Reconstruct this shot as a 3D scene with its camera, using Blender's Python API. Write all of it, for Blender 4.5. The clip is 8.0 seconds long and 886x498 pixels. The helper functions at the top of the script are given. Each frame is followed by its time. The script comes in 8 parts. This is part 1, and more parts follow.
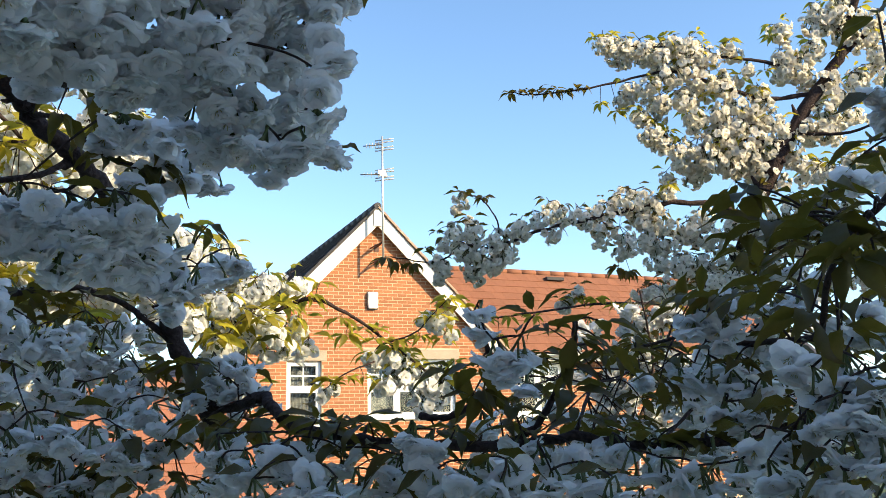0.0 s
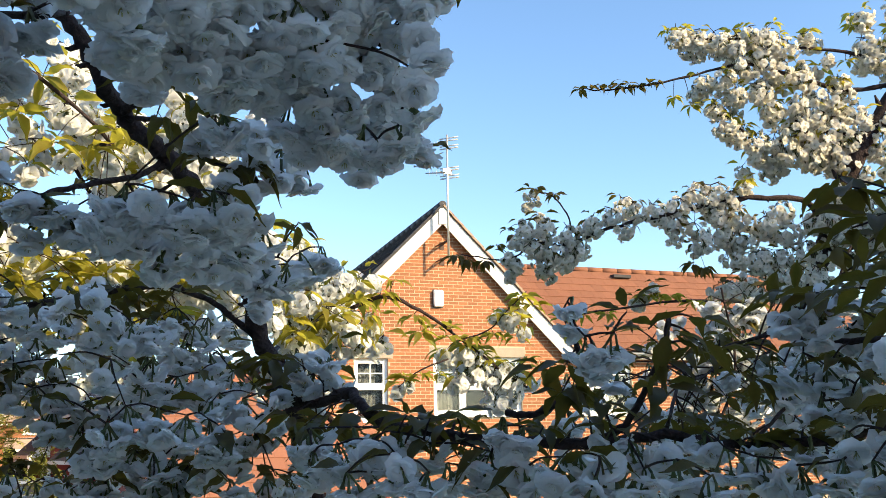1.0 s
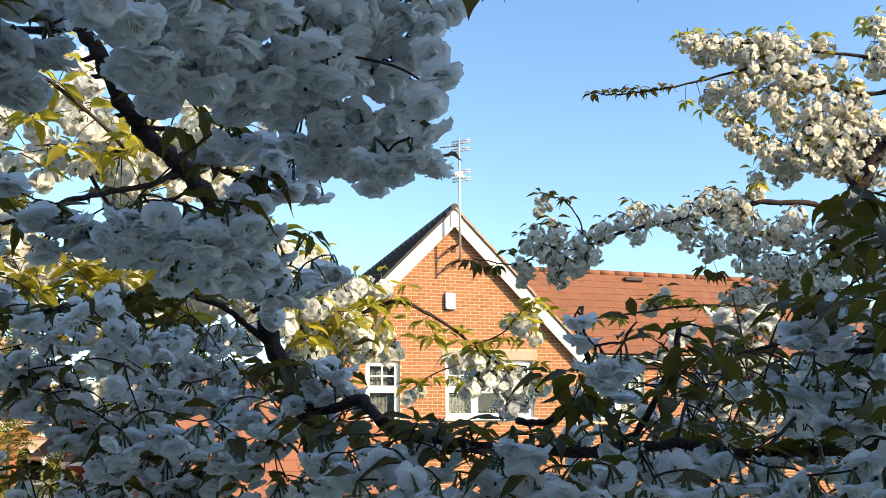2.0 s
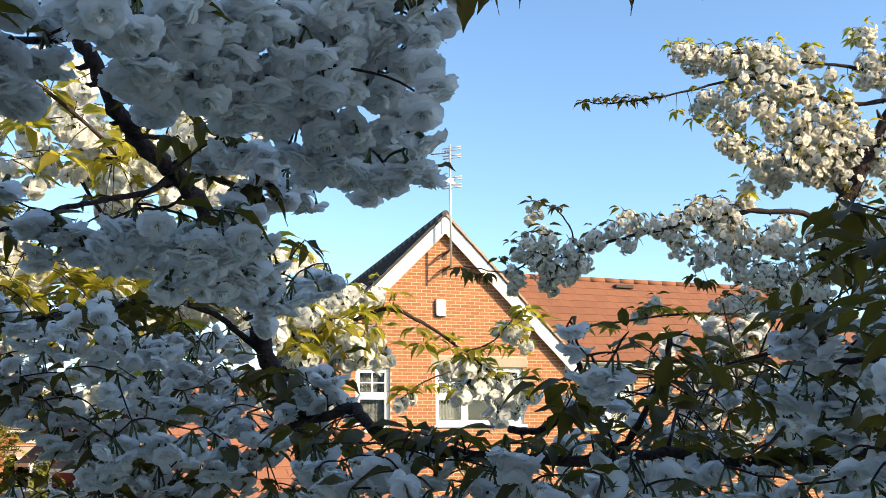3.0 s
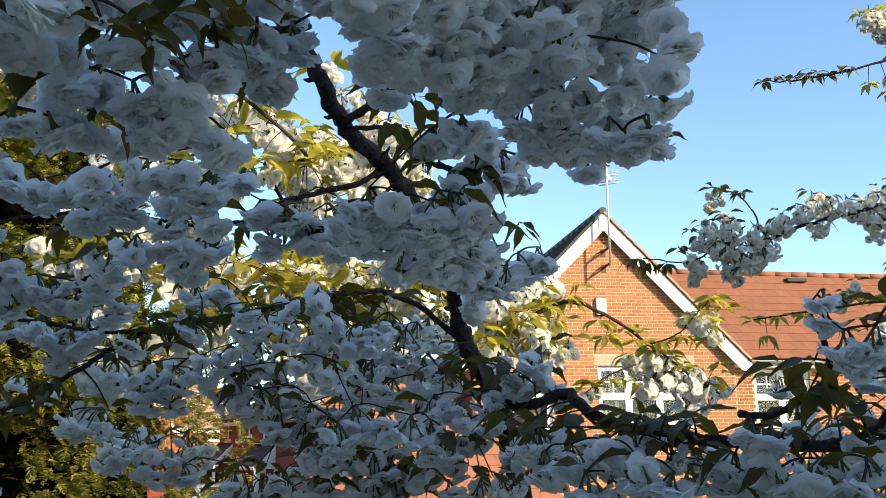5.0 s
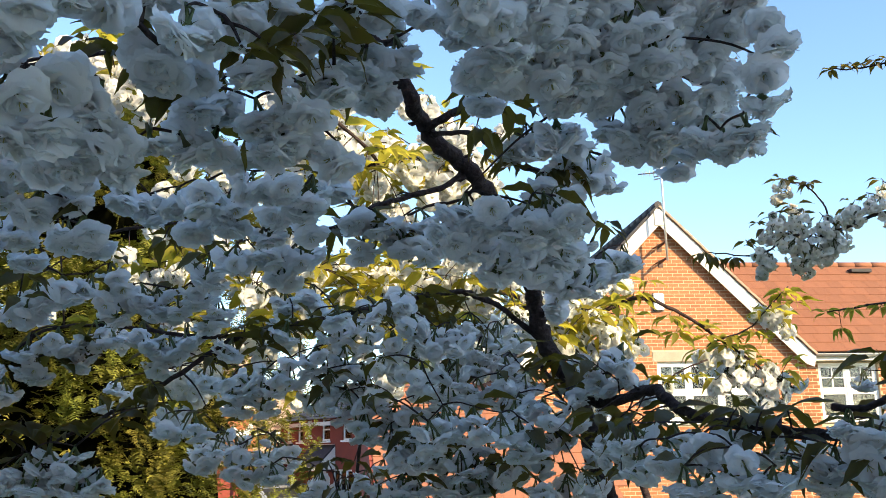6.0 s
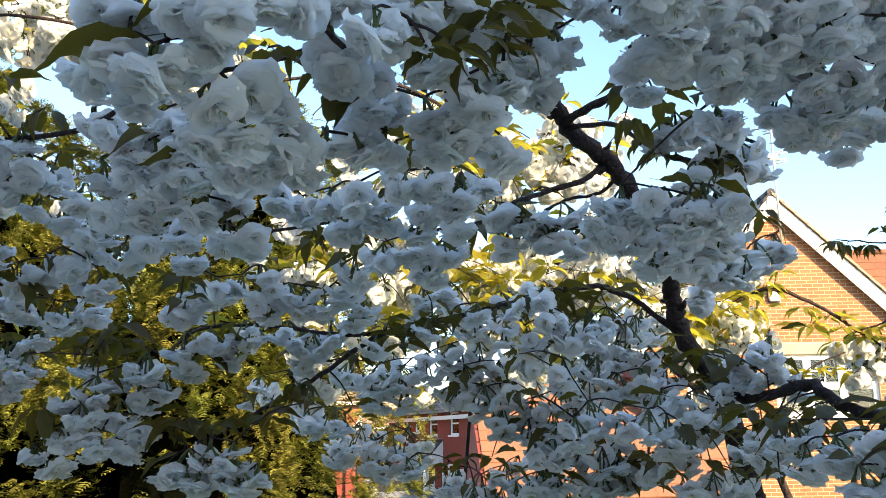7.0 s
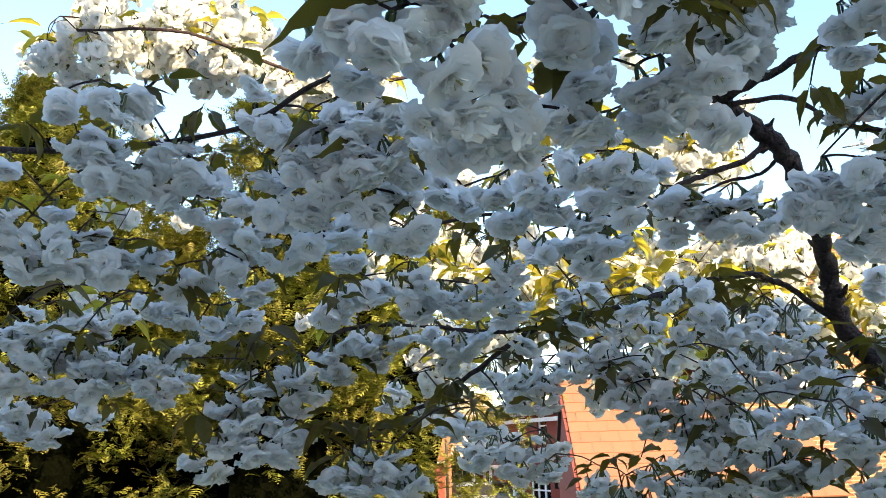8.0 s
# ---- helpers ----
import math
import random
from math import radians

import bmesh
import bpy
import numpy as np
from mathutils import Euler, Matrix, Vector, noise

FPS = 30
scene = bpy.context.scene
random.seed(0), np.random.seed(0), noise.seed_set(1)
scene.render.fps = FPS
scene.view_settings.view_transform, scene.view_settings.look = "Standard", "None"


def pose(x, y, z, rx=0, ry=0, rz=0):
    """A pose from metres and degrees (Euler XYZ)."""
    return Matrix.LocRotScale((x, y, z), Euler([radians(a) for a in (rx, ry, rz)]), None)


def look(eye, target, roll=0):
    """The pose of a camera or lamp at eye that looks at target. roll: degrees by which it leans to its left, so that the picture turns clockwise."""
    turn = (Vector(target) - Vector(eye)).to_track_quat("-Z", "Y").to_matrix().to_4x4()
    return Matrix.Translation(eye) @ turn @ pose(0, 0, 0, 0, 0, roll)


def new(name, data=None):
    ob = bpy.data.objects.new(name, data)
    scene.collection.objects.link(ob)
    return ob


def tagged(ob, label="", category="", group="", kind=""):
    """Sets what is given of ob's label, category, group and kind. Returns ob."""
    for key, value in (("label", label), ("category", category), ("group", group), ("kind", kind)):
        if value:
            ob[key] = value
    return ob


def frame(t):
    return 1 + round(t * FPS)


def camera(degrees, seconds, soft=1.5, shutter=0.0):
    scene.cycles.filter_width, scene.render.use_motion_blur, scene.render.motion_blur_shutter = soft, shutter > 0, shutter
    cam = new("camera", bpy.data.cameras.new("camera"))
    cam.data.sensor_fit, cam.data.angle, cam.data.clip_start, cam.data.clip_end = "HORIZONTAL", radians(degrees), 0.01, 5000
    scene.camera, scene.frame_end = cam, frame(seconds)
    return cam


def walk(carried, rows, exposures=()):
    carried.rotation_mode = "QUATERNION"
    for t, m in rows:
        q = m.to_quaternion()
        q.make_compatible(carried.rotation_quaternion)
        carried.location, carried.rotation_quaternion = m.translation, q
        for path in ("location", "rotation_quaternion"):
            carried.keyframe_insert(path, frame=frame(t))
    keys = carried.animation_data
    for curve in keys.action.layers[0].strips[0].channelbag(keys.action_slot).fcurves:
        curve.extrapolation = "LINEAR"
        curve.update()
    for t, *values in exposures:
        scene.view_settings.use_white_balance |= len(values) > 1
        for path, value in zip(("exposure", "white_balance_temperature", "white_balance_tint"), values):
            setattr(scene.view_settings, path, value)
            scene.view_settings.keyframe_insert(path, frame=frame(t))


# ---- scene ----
cam = camera(54.0, 8.0, soft=0.55)
PATH = [
    (0, (-0.001, 0.013, 3.301), (-0.048, 1.969, 3.718), -1.7),
    (0.5, (-0.009, 0.012, 3.301), (-0.074, 1.968, 3.713), -1.5),
    (1, (-0.027, 0.008, 3.3), (-0.221, 1.955, 3.716), -1.1),
    (1.5, (-0.028, 0.004, 3.302), (-0.293, 1.942, 3.721), -0.9),
    (2, (-0.025, 0.001, 3.306), (-0.246, 1.944, 3.728), -0.9),
    (3.5, (-0.033, -0.007, 3.308), (-0.231, 1.932, 3.759), -0.8),
    (4, (-0.047, -0.002, 3.297), (-0.342, 1.921, 3.761), -0.5),
    (4.5, (-0.076, 0.0, 3.292), (-0.468, 1.908, 3.748), -0.2),
    (4.7, (-0.09, 0.004, 3.291), (-0.551, 1.898, 3.739), -0.3),
    (5.8, (-0.127, -0.029, 3.285), (-0.766, 1.813, 3.73), -0.9),
    (6, (-0.138, -0.036, 3.287), (-0.796, 1.8, 3.73), -1.1),
    (6.5, (-0.16, -0.056, 3.289), (-0.956, 1.723, 3.738), -0.6),
    (7, (-0.188, -0.052, 3.29), (-1.061, 1.694, 3.726), -0.9),
    (7.5, (-0.236, -0.069, 3.294), (-1.184, 1.637, 3.73), -1.9),
    (8, (-0.293, -0.059, 3.288), (-1.322, 1.596, 3.736), -1.8),
]
walk(cam, [(t, look(eye, target, roll)) for t, eye, target, roll in PATH],
     exposures=[(0.0, 1.14, 5700, 5), (4.5, 1.09, 5700, 5), (6.0, 1.38, 5800, 6), (8.0, 2.0, 6200, 7)])

# ---- world, sun, exposure ----
SUN_TO = Vector((1.20, -0.593, 0.65)).normalized()
world = bpy.data.worlds.new("sky")
scene.world = world
world.use_nodes = True
wn = world.node_tree.nodes
sky = wn.new("ShaderNodeTexSky")
sky.sky_type, sky.sun_disc = "NISHITA", False
sky.sun_elevation = math.asin(SUN_TO.z)
sky.sun_rotation = math.atan2(SUN_TO.x, SUN_TO.y)
sky.altitude, sky.air_density, sky.dust_density, sky.ozone_density = 50, 1.0, 0.5, 0.8
world.node_tree.links.new(sky.outputs[0], wn["Background"].inputs[0])
wn["Background"].inputs[1].default_value = 0.129
sun = new("sun", bpy.data.lights.new("sun", "SUN"))
sun.data.energy, sun.data.angle, sun.data.color = 5.0, radians(0.55), (1.0, 0.72, 0.39)
sun.matrix_world = look((0, 0, 40), Vector((0, 0, 40)) - SUN_TO)

# ---- helpers for meshes and materials ----


def part(name, bm, material, parent=None, label=""):
    """Links a bmesh as one mesh object under a thing or a part."""
    me = bpy.data.meshes.new(name)
    bm.to_mesh(me)
    bm.free()
    for m in material if isinstance(material, (list, tuple)) else [material]:
        me.materials.append(m)
    ob = new(name, me)
    if parent is not None:
        ob.parent = parent
    if label:
        ob["label"] = label
    return ob


def empty(name, m, label, category, group="", kind=""):
    ob = new(name)
    ob.empty_display_size = 0.2
    ob.matrix_basis = m
    return tagged(ob, label, category, group, kind)


def box(bm, x0, x1, y0, y1, z0, z1, bevel=0.0, mat=0):
    """Adds a box, its edges bevelled where asked."""
    r = bmesh.ops.create_cube(bm, size=1, matrix=Matrix.LocRotScale(((x0 + x1) / 2, (y0 + y1) / 2, (z0 + z1) / 2), None, (x1 - x0, y1 - y0, z1 - z0)))
    faces = {f for v in r["verts"] for f in v.link_faces}
    for f in faces:
        f.material_index = mat
    if bevel:
        edges = list({e for v in r["verts"] for e in v.link_edges})
        bmesh.ops.bevel(bm, geom=edges, offset=bevel, segments=1, affect="EDGES")


def boxed(*args, bevel=0.0):
    bm = bmesh.new()
    box(bm, *args, bevel=bevel)
    return bm


def prism(bm, outline, y0, y1, mat=0):
    """A flat outline of (x, z) pairs given a thickness along y."""
    a = [bm.verts.new((x, y0, z)) for x, z in outline]
    b = [bm.verts.new((x, y1, z)) for x, z in outline]
    fs = [bm.faces.new(a), bm.faces.new(b[::-1])]
    k = len(a)
    for i in range(k):
        fs.append(bm.faces.new((a[i], b[i], b[(i + 1) % k], a[(i + 1) % k])))
    for f in fs:
        f.material_index = mat
    bmesh.ops.recalc_face_normals(bm, faces=fs)


def slab(bm, p, q, r, thick):
    """A sloping slab: corner p, sides p-q and p-r, thick downwards along its normal."""
    p, q, r = Vector(p), Vector(q), Vector(r)
    nrm = (q - p).cross(r - p).normalized()
    if nrm.z < 0:
        nrm = -nrm
    top = [bm.verts.new(v) for v in (p, q, q + r - p, r)]
    bot = [bm.verts.new(v.co - nrm * thick) for v in top]
    fs = [bm.faces.new(top), bm.faces.new(bot[::-1])]
    for i in range(4):
        fs.append(bm.faces.new((top[i], bot[i], bot[(i + 1) % 4], top[(i + 1) % 4])))
    bmesh.ops.recalc_face_normals(bm, faces=fs)


def tube(bm, points, radii, sides=8, mat=0, caps=True):
    """A round limb along points with a radius at each."""
    rings = []
    prev = None
    for i, p in enumerate(points):
        p = Vector(p)
        a = Vector(points[max(i - 1, 0)])
        b = Vector(points[min(i + 1, len(points) - 1)])
        t = (b - a).normalized()
        ref = prev if prev is not None else (Vector((0, 0, 1)) if abs(t.z) < 0.9 else Vector((1, 0, 0)))
        u = (ref - t * ref.dot(t)).normalized()
        prev = u
        w = t.cross(u)
        rings.append([bm.verts.new(p + (u * math.cos(2 * math.pi * k / sides) + w * math.sin(2 * math.pi * k / sides)) * radii[i]) for k in range(sides)])
    for a, b in zip(rings, rings[1:]):
        for k in range(sides):
            f = bm.faces.new((a[k], a[(k + 1) % sides], b[(k + 1) % sides], b[k]))
            f.material_index, f.smooth = mat, True
    if caps:
        for ring in (rings[0][::-1], rings[-1]):
            bm.faces.new(ring).material_index = mat


def spline(points, steps=6):
    """A smooth run of points through the given ones (Catmull-Rom)."""
    pts = [Vector(p) for p in points]
    ext = [pts[0] * 2 - pts[1]] + pts + [pts[-1] * 2 - pts[-2]]
    out = []
    for i in range(1, len(ext) - 2):
        a, b, c, d = ext[i - 1:i + 3]
        for s in range(steps):
            t = s / steps
            out.append(0.5 * (2 * b + (c - a) * t + (2 * a - 5 * b + 4 * c - d) * t * t + (3 * b - a - 3 * c + d) * t ** 3))
    return out + [pts[-1]]


# ---- materials ----
def material(name, colour, rough=0.8, metal=0.0, vary=0.15, scale=8.0, bump=0.0, fine=60.0, second=None, mix=0.5, piece=0.0, island=0.0, warm=0.0):
    """A surface with variation at two scales: broad patches towards `second` and fine grain; `piece`: from object to object, `island`: from piece to piece of one mesh."""
    m = bpy.data.materials.new(name)
    m.use_nodes = True
    nt = m.node_tree
    n, ln = nt.nodes, nt.links
    bsdf = n["Principled BSDF"]
    bsdf.inputs["Roughness"].default_value, bsdf.inputs["Metallic"].default_value = rough, metal
    tc = n.new("ShaderNodeTexCoord")
    big, small = n.new("ShaderNodeTexNoise"), n.new("ShaderNodeTexNoise")
    big.inputs["Scale"].default_value, big.inputs["Detail"].default_value = scale, 4
    small.inputs["Scale"].default_value, small.inputs["Detail"].default_value = fine, 3
    ln.new(tc.outputs["Object"], big.inputs["Vector"])
    ln.new(tc.outputs["Object"], small.inputs["Vector"])
    ramp = n.new("ShaderNodeMapRange")
    ramp.inputs["From Min"].default_value, ramp.inputs["From Max"].default_value = 0.35, 0.65
    ln.new(big.outputs["Fac"], ramp.inputs["Value"])
    mul = n.new("ShaderNodeMath")
    mul.operation = "MULTIPLY"
    mul.inputs[1].default_value = mix
    ln.new(ramp.outputs["Result"], mul.inputs[0])
    blend = n.new("ShaderNodeMix")
    blend.data_type = "RGBA"
    blend.inputs["A"].default_value = (*colour, 1)
    blend.inputs["B"].default_value = (*(second or [c * 0.7 for c in colour]), 1)
    ln.new(mul.outputs[0], blend.inputs["Factor"])
    hsv = n.new("ShaderNodeHueSaturation")
    ln.new(blend.outputs["Result"], hsv.inputs["Color"])
    val = n.new("ShaderNodeMapRange")
    val.inputs["To Min"].default_value, val.inputs["To Max"].default_value = 1 - vary, 1 + vary
    val.inputs["From Min"].default_value, val.inputs["From Max"].default_value = 0.3, 0.7
    ln.new(small.outputs["Fac"], val.inputs["Value"])
    last = val.outputs["Result"]
    for amount, kind in ((piece, "object"), (island, "island")):
        if not amount:
            continue
        src = n.new("ShaderNodeObjectInfo").outputs["Random"] if kind == "object" else n.new("ShaderNodeNewGeometry").outputs["Random Per Island"]
        rr = n.new("ShaderNodeMapRange")
        rr.inputs["To Min"].default_value, rr.inputs["To Max"].default_value = 1 - amount, 1 + amount
        ln.new(src, rr.inputs["Value"])
        mm = n.new("ShaderNodeMath")
        mm.operation = "MULTIPLY"
        ln.new(last, mm.inputs[0])
        ln.new(rr.outputs["Result"], mm.inputs[1])
        last = mm.outputs[0]
    ln.new(last, hsv.inputs["Value"])
    ln.new(hsv.outputs["Color"], bsdf.inputs["Base Color"])
    if bump:
        b = n.new("ShaderNodeBump")
        b.inputs["Strength"].default_value, b.inputs["Distance"].default_value = bump, 0.01
        ln.new(small.outputs["Fac"], b.inputs["Height"])
        ln.new(b.outputs["Normal"], bsdf.inputs["Normal"])
    return m


def thin(name, colour, through_colour, share, rough=0.5, vary=0.2, scale=60.0, veins=0.0, island=0.15, second=None):
    """A petal or leaf: a sheet that also passes light."""
    m = material(name, colour, rough, 0.0, vary, scale, 0.0, scale * 6, second=second, island=island)
    nt = m.node_tree
    n, ln = nt.nodes, nt.links
    bsdf = n["Principled BSDF"]
    bsdf.inputs["Specular IOR Level"].default_value = 0.2
    out = n["Material Output"]
    tr = n.new("ShaderNodeBsdfTranslucent")
    tint = n.new("ShaderNodeMix")
    tint.data_type, tint.blend_type = "RGBA", "MULTIPLY"
    tint.inputs["Factor"].default_value = 0.35
    tint.inputs["A"].default_value = (*through_colour, 1)
    ln.new(bsdf.inputs["Base Color"].links[0].from_socket, tint.inputs["B"])
    ln.new(tint.outputs["Result"], tr.inputs["Color"])
    ms = n.new("ShaderNodeMixShader")
    ms.inputs[0].default_value = share
    ln.new(bsdf.outputs[0], ms.inputs[1])
    ln.new(tr.outputs[0], ms.inputs[2])
    ln.new(ms.outputs[0], out.inputs["Surface"])
    if veins:
        b = n.new("ShaderNodeBump")
        nz = n.new("ShaderNodeTexNoise")
        nz.inputs["Scale"].default_value = scale * 2
        b.inputs["Strength"].default_value, b.inputs["Distance"].default_value = veins, 0.002
        ln.new(nz.outputs["Fac"], b.inputs["Height"])
        ln.new(b.outputs["Normal"], bsdf.inputs["Normal"])
    return m


M_PETAL = thin("white_petal", (0.90, 0.915, 0.925), (0.975, 0.97, 0.95), 0.58, rough=0.6, vary=0.05, scale=40, veins=0.15, island=0.07, second=(0.85, 0.855, 0.87))
# the cream is warm sunlight put into the far tree's white petals
M_PETAL_SUNLIT = thin("sunlit_cream_petal", (0.92, 0.895, 0.83), (0.975, 0.95, 0.86), 0.50, rough=0.6, vary=0.05, scale=40, veins=0.15, island=0.07, second=(0.88, 0.84, 0.78))
M_HEART = material("flower_heart", (0.50, 0.47, 0.20), 0.7, vary=0.2, scale=200)
M_STALK = material("green_stalk", (0.075, 0.105, 0.026), 0.6, vary=0.2, scale=40, second=(0.095, 0.060, 0.026))
# two tones of one leaf: bronze in shade, golden where sunlight is painted in
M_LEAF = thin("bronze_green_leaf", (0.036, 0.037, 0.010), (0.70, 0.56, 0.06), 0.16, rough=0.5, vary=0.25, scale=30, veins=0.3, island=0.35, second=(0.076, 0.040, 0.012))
M_LEAF_SUNLIT = thin("golden_sunlit_leaf", (0.16, 0.160, 0.020), (0.96, 0.88, 0.09), 0.44, rough=0.5, vary=0.25, scale=30, veins=0.3, island=0.35, second=(0.19, 0.115, 0.016))
M_BARK = material("cherry_bark", (0.036, 0.024, 0.023), 0.8, vary=0.4, scale=30, bump=0.8, fine=160, second=(0.065, 0.047, 0.044))
M_BARK.node_tree.nodes["Principled BSDF"].inputs["Specular IOR Level"].default_value = 0.15
M_BRICK = material("orange_brick", (0.285, 0.111, 0.045), 0.9, vary=0.16, scale=1.2, bump=0.5, fine=90, second=(0.24, 0.093, 0.042), piece=0.15, island=0.17)
M_MORTAR = material("buff_mortar", (0.54, 0.42, 0.28), 0.95, vary=0.15, scale=3, bump=0.4, fine=120)
M_REDBRICK_AND_SHADE = material("red_and_shaded_brick", (0.23, 0.046, 0.030), 0.9, vary=0.2, scale=2, bump=0.4, fine=60, second=(0.17, 0.036, 0.026), island=0.15)
M_TILE = material("red_clay_roof_tile", (0.20, 0.078, 0.036), 0.85, vary=0.14, scale=2.5, bump=0.4, fine=80, second=(0.16, 0.066, 0.036), piece=0.09, island=0.08)
M_PEACH = material("pale_clay_roof_tile", (0.265, 0.108, 0.057), 0.85, vary=0.10, scale=2.0, bump=0.3, fine=80, second=(0.235, 0.095, 0.050), piece=0.06)
# slate of the street roofs, also the painted shade of the gable's left slope
M_SLATE_AND_SHADE = material("slate_and_shaded_tile", (0.027, 0.025, 0.031), 0.7, vary=0.25, scale=3, bump=0.4, fine=60, piece=0.2, island=0.2)
M_WHITE = material("white_painted_board", (0.62, 0.59, 0.54), 0.5, vary=0.05, scale=2.5, bump=0.1, fine=40, second=(0.70, 0.67, 0.61))
M_UPVC = material("white_window_frame", (0.82, 0.82, 0.80), 0.35, vary=0.03, scale=4, second=(0.76, 0.75, 0.73))
M_STONE = material("cement_lintel", (0.36, 0.30, 0.225), 0.9, vary=0.15, scale=4, bump=0.3, fine=70)
M_RENDER = material("pale_render", (0.84, 0.84, 0.83), 0.9, vary=0.06, scale=1.5, bump=0.3, fine=80)
M_STEEL = material("galvanised_steel", (0.62, 0.62, 0.62), 0.4, 0.6, vary=0.12, scale=9, second=(0.42, 0.40, 0.38))
M_RUST = material("rusty_steel", (0.10, 0.055, 0.04), 0.7, 0.3, vary=0.3, scale=20)
M_DARK = material("black_plastic", (0.02, 0.02, 0.022), 0.5, vary=0.2, scale=20)
M_CURTAIN = material("net_curtain", (0.30, 0.29, 0.27), 0.9, vary=0.5, scale=14, fine=50, second=(0.07, 0.07, 0.075), mix=1.0)
# backing sheet behind windows: the rooms' lack of light is put into its colour
M_ROOM = material("dim_room", (0.035, 0.034, 0.035), 0.9, vary=0.3, scale=3)
M_GRASS = material("grass_ground", (0.06, 0.085, 0.025), 0.95, vary=0.3, scale=0.5, bump=0.5, fine=25)
M_ROAD = material("asphalt", (0.05, 0.05, 0.052), 0.9, vary=0.2, scale=1.5, bump=0.4, fine=120)
M_CONIFER = thin("golden_cypress_foliage", (0.128, 0.146, 0.022), (0.36, 0.40, 0.03), 0.17, rough=0.6, vary=0.45, scale=2.5, island=0.65, second=(0.17, 0.115, 0.030))
# near black and without gloss: the crown's inner shade is put into this colour
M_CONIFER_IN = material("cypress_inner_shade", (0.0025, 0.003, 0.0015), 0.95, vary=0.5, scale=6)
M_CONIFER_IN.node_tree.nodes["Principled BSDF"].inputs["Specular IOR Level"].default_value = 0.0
M_SHRUB = thin("dark_shrub_leaf", (0.020, 0.030, 0.010), (0.20, 0.26, 0.03), 0.12, rough=0.5, vary=0.4, scale=3, island=0.5, second=(0.030, 0.036, 0.012))
M_CONIFER_BARK = material("cypress_bark", (0.09, 0.06, 0.045), 0.9, vary=0.3, scale=12, bump=0.6)
M_SILVER = material("silver_car_paint", (0.52, 0.54, 0.57), 0.3, 0.55, vary=0.03, scale=3)
M_BLUECAR = material("blue_car_paint", (0.10, 0.20, 0.36), 0.3, 0.4, vary=0.03, scale=3)
M_BEIGE = material("weathered_beige_tile", (0.40, 0.28, 0.20), 0.9, vary=0.15, scale=1.5, bump=0.4, fine=20, island=0.1)


def glass(name, tint=(0.05, 0.055, 0.06)):
    m = bpy.data.materials.new(name)
    m.use_nodes = True
    nt = m.node_tree
    n, ln = nt.nodes, nt.links
    fres = n.new("ShaderNodeFresnel")
    fres.inputs["IOR"].default_value = 1.5
    gl, tr, ms = n.new("ShaderNodeBsdfGlossy"), n.new("ShaderNodeBsdfTransparent"), n.new("ShaderNodeMixShader")
    gl.inputs["Roughness"].default_value = 0.02
    tr.inputs["Color"].default_value = (0.82, 0.86, 0.86, 1)
    ln.new(fres.outputs[0], ms.inputs[0])
    ln.new(tr.outputs[0], ms.inputs[1])
    ln.new(gl.outputs[0], ms.inputs[2])
    ln.new(ms.outputs[0], n["Material Output"].inputs["Surface"])
    return m


M_GLASS = glass("window_glass")

# ---- ground ----
bm = bmesh.new()
xs = [-400, -120, -60, -40, -30, -20, -12, -6, 0, 6, 12, 20, 40, 120, 400]
ys = [-400, -120, -40, -10, 0, 4, 8, 12, 16, 20, 25, 30, 40, 60, 120, 400, 1500]


def ground_z(x, y):
    """The street behind lies a little higher than the gardens in front."""
    t = min(max((math.hypot(x, y) - 17.0) / 20.0, 0), 1) if y > 0 else 0
    return 0.3 * t * t * (3 - 2 * t)


grid = [[bm.verts.new((x, y, ground_z(x, y))) for x in xs] for y in ys]
for r0, r1 in zip(grid, grid[1:]):
    for i in range(len(xs) - 1):
        bm.faces.new((r0[i], r0[i + 1], r1[i + 1], r1[i])).smooth = True
tagged(part("ground", bm, M_GRASS), "rough grass and garden ground sloping up to the street", "ground", kind="structure")
bm = bmesh.new()
rows_ = []
for s in np.linspace(-60, 60, 25):
    p = Vector((-24 + 0.60 * s, 37 + 0.80 * s, 0))
    o = Vector((0.80, -0.60, 0)) * 3.0
    rows_.append([bm.verts.new((q.x, q.y, ground_z(q.x, q.y) + 0.03)) for q in (p - o, p, p + o)])
for a, b in zip(rows_, rows_[1:]):
    for i in range(2):
        bm.faces.new((a[i], a[i + 1], b[i + 1], b[i]))
tagged(part("road", bm, M_ROAD), "grey asphalt street between the houses", "road", kind="structure")

# added wall behind the camera, never in view: it casts shade and bounces light
bm = boxed(-9, 16, -8.0, -0.62, -0.05, 5.95)
# taller step, added to keep the far tree's lower boughs in shade
box(bm, 7.2, 16, -0.86, -0.62, 5.95, 8.2)
tagged(part("wall_south", bm, M_RENDER), "unseen pale wall added behind the camera for shade and bounced light", "wall", kind="structure")


# ---- the gabled brick house ----
HOUSE = (-1.947, 18.813, 0.0)
house = empty("house", pose(*HOUSE, 0, 0, 25), "orange brick gabled house with white bargeboards and a red tiled roof", "house")
PITCH = 3.24 / 3.20          # rise over run of the gable
APEX, HALF, EAVE = 8.28, 2.88, 5.22
COURSE, STRETCH = 0.075, 0.225
MAIN_Y, MAIN_END = 0.6, 13.0
WIN = {"small": (-1.97, -1.23, 3.50, 4.88), "wide": (-0.22, 1.84, 3.64, 4.93)}
WIN_MAIN = [(3.62, 5.0, 3.64, 4.93), (8.0, 9.4, 3.64, 4.93)]


def gable_top(u):
    return APEX - 0.10 - abs(u) * PITCH


